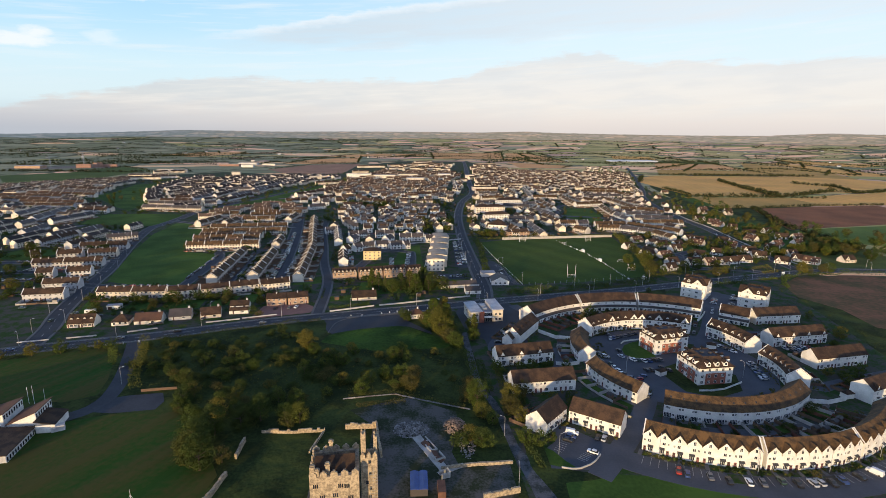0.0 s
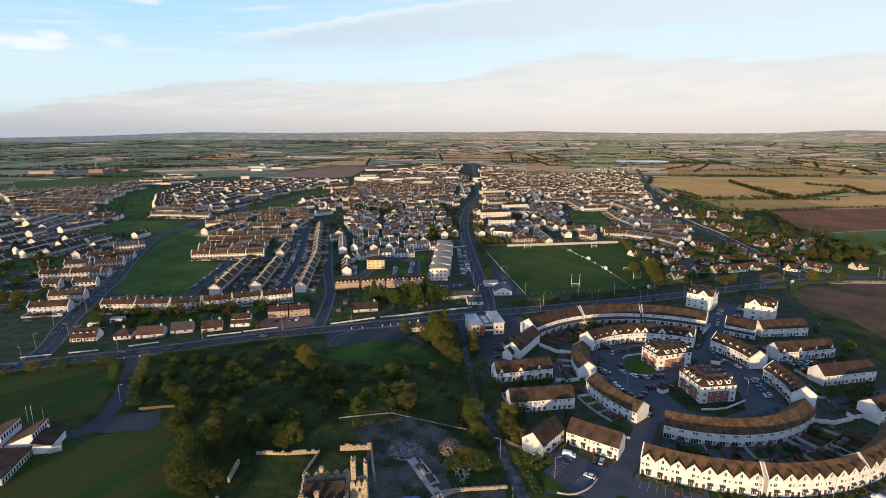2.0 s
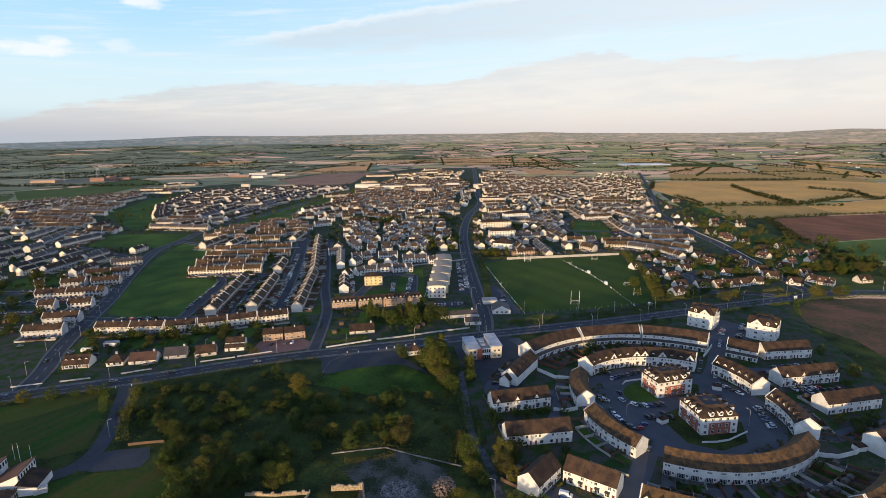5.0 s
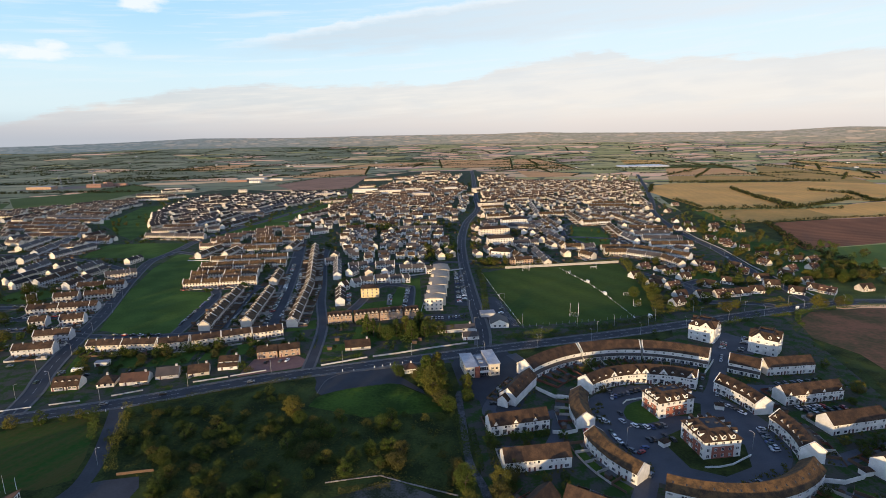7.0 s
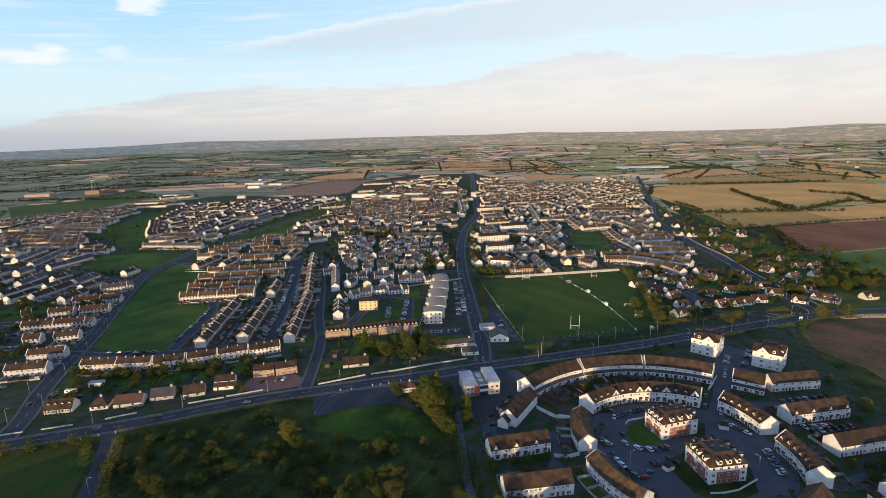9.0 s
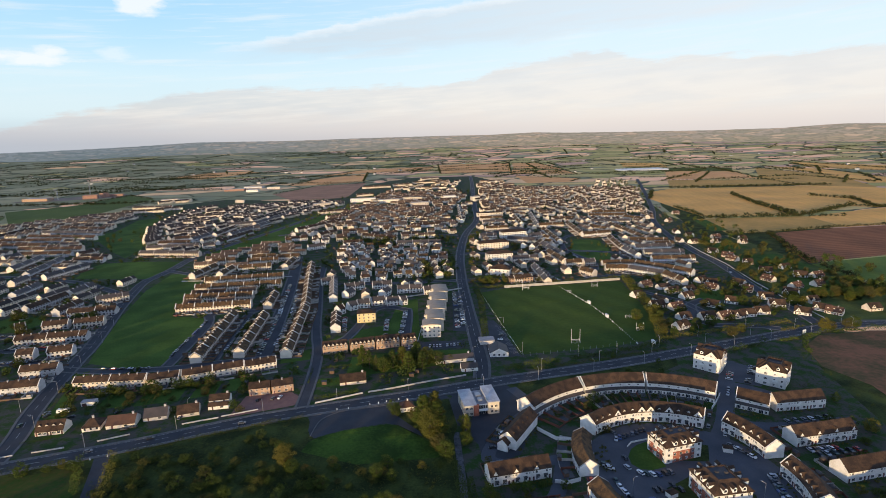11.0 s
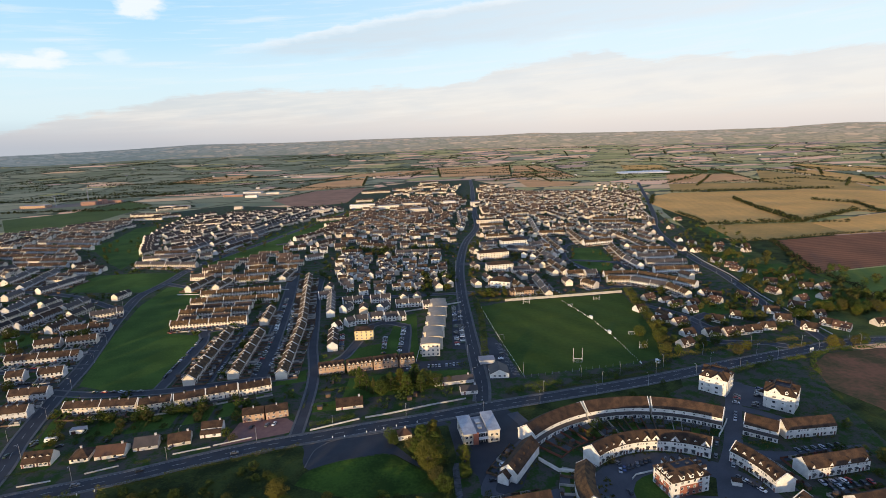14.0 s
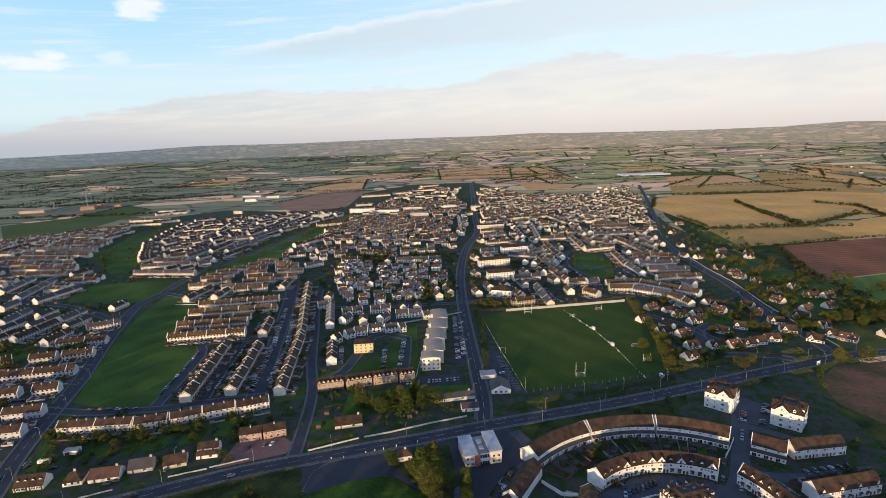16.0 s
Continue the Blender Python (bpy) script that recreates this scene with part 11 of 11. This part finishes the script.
TALL = "tall white goalposts with a crossbar and a netted back"
goal(102.7, 379.1, 180, 6.5, 10.5, 2.5, TALL)
goal(88.2, 517.5, 0, 6.5, 10.5, 2.5, TALL)
goal(159, 400.5, 190, 6.0, 6.0, 2.4, "smaller white goalposts with a netted back")
goal(158.5, 521, 0, 5.5, 5.0, 2.2, "smaller white goalposts with a netted back")
goal(160.5, 429.5, 180, 5.0, 2.1, 2.1, "small white practice goal")
goal(129, 505, 20, 4.5, 2.0, 2.0, "small white practice goal")


def rail_fence(pts, step, h, label, rail=False, m=TRIM, board=0.0):
    """Posts with a rail; board: the share of bays filled with white boards."""
    ob = thing("railing", pts[0][0], pts[0][1], 0, 0, label, "railing", "railings of the playing field")
    o = Vector(pts[0])
    post = box_mesh("post", 0.12, 0.12, h, m)
    rg = random.Random(int(o.x))
    rails = Shape()
    for a, b in zip(pts, pts[1:]):
        a, b = Vector(a) - o, Vector(b) - o
        L = (b - a).length
        ang = math.atan2(b.y - a.y, b.x - a.x)
        n = int(L / step)
        for k in range(n + 1):
            q = a + (b - a) * k / n
            part("post", post, ob, pose(q.x, q.y, 0, 0, 0, math.degrees(ang)))
            if board and k < n and rg.random() < board:
                mm = Matrix.Translation((q.x, q.y, 0)) @ Matrix.Rotation(ang, 4, "Z")
                bd = Shape()
                bd.box(0.2, L / n - 0.2, -0.04, 0.04, 0.15, 0.95, 0, mm)
                part("board", bd.done("board", TRIM), ob)
        if rail:
            mm = Matrix.Translation((a.x, a.y, 0)) @ Matrix.Rotation(ang, 4, "Z")
            rails.box(0, L, -0.05, 0.05, h - 0.12, h, 0, mm)
    if rail:
        part("rail", rails.done("rail", m), ob)


rail_fence([(124, 524), (131, 496), (138.5, 465), (143.5, 428), (147, 372)], 3.0, 1.1, "white rail and low boards across the playing field", False, TRIM, 0.16)
rail_fence([(42.5, 511), (50, 440), (60, 358)], 2.8, 1.1, "white posts along the playing field", False, TRIM, 0.1)
rail_fence([(60, 357), (90, 362), (120, 368), (147, 374)], 5.0, 2.2, "thin grey netting fence along the playing field", False, METAL)
tagged(strip("wall_field", [Vector(q) for q in ((68, 527), (120, 534), (192, 544))], -0.15, 0.15, 0, 2.6, CONC), "pale concrete wall behind the goals", kind="structure")
for x, y, rz in ((138.5, 470, 12), (143.2, 432.5, 8), (159, 373, 10)):
    ob = thing("dugout", x, y, 0.07, rz + 90, "small white shelter with an open front", "shelter", "team shelters")
    s = Shape()
    s.box(-1.9, 1.9, 0.7, 0.8, 0, 2.2)
    s.box(-1.9, -1.8, -0.7, 0.7, 0, 2.2)
    s.box(1.8, 1.9, -0.7, 0.7, 0, 2.2)
    part("shell", s.done("shell", TRIM), ob)
    part("roof", box_mesh("roof", 4.0, 1.8, 0.15, TRIM), ob, pose(0, 0, 2.2))
    part("bench", box_mesh("bench", 3.4, 0.4, 0.45, WOODF), ob, pose(0, 0.4, 0))
ob = thing("ball_wall_net", 52.5, 425, 0, 8, "pale netting frame behind the railing", "net frame")
s = Shape()
for x in (-2, 2):
    s.tube((x, 0, 0), (x, 0, 5), 0.1, 0.08, 5)
s.tube((-2, 0, 5), (2, 0, 5), 0.08, 0.08, 5)
part("frame", s.done("frame", METAL), ob)
ob = thing("road_sign", 276, 381, 0, 20, "white roadside sign board on two posts", "sign")
part("board", box_mesh("board", 3.6, 0.15, 3.0, TRIM), ob, pose(0, 0, 1.2))
part("post", box_mesh("post", 0.12, 0.12, 1.3, METAL), ob, pose(-1.4, 0, 0))
part("post", box_mesh("post", 0.12, 0.12, 1.3, METAL), ob, pose(1.4, 0, 0))

# small white bollards along the turning place
for x, y in ((-59.3, 289.3), (-52.6, 289.8), (-40.7, 293.6), (-35.8, 295.2), (-31.1, 296.6), (-24, 299.0), (-12, 302.6), (-182.6, 243.9), (-175, 246.4), (-168, 249.0)):
    ob = thing("bollard", x, y, 0.08, 0, "short white concrete bollard beside the asphalt", "bollard", "white bollards")
    s = Shape()
    s.tube((0, 0, 0), (0, 0, 0.95), 0.24, 0.2, 8)
    part("shaft", s.done("shaft", TRIM), ob)
    s = Shape()
    s.tube((0, 0, 0.95), (0, 0, 1.12), 0.26, 0.12, 8)
    part("cap", s.done("cap", TRIM), ob)

# a caravan and a small store in the gardens
ob = thing("caravan", -222.0, 295.5, 0, 12, "white touring caravan parked in a garden", "caravan")
s = Shape()
loft(s, [[(-3.2, y_, 0.55), (3.2, y_, 0.55), (3.4, y_, 1.4), (2.7, y_, 2.6), (-2.9, y_, 2.6), (-3.4, y_, 1.4)] for y_ in (-1.1, 1.1)])
part("body", s.done("body", TRIM), ob)
for x in (-1.6, 0.4, 2.0):
    part("window", window_mesh(1.0, 0.6, GLASS, 0), ob, pose(x, -1.13, 1.4))
s = Shape()
s.tube((0, -1.0, 0.33), (0, -0.8, 0.33), 0.33, 0.33, 10)
part("wheel", s.done("wheel", RUBBER), ob)
ob = thing("garden_store", -212.3, 304.5, 0, 10, "low white garage with a flat felt roof", "garage")
part("wall", box_mesh("wall", 8.0, 4.0, 2.5, WHITE), ob)
part("roof", box_mesh("roof", 8.4, 4.4, 0.2, FLATROOF), ob, pose(0, 0, 2.5))
part("door", box_mesh("door", 2.4, 0.08, 2.0, DOORS), ob, pose(-2, -2.05, 0))

# pale kerb round the turning place and along the lawn
for pts in ([(-68.5, 262), (-68, 270), (-66, 279), (-58, 286.5), (-44, 290), (-30, 293.2)],):
    strip("kerb", smooth_line(pts, 3.0), -0.25, 0.25, 0.0, 0.2, PAVE, label="raised pale concrete kerb")

# low white walls along the main road and round the gardens
for pts, h in (([(-74, 297.5), (-47, 308.5)], 1.2), ([(-43.6, 309.5), (-29, 313.5), (-5.4, 322), (18, 329)], 1.3), ([(-182, 263), (-168, 269)], 1.0), ([(-125, 285), (-106, 292)], 1.0), ([(-144, 278), (-126, 284)], 1.0), ([(-232, 248), (-218, 252)], 0.9), ([(-210, 254), (-196, 258)], 0.9),
               ([(-16, 388), (-10, 470)], 1.2), ([(-40, 500), (24, 528)], 1.6), ([(316, 414), (318, 470), (322, 520), (334, 600), (336, 664), (345, 744)], 1.0), ([(-290, 588), (-250, 586), (-168, 596)], 1.0)):
    low_wall("garden_wall", pts, h * 0.8, 0.3, PALE, "low pale rendered garden wall")
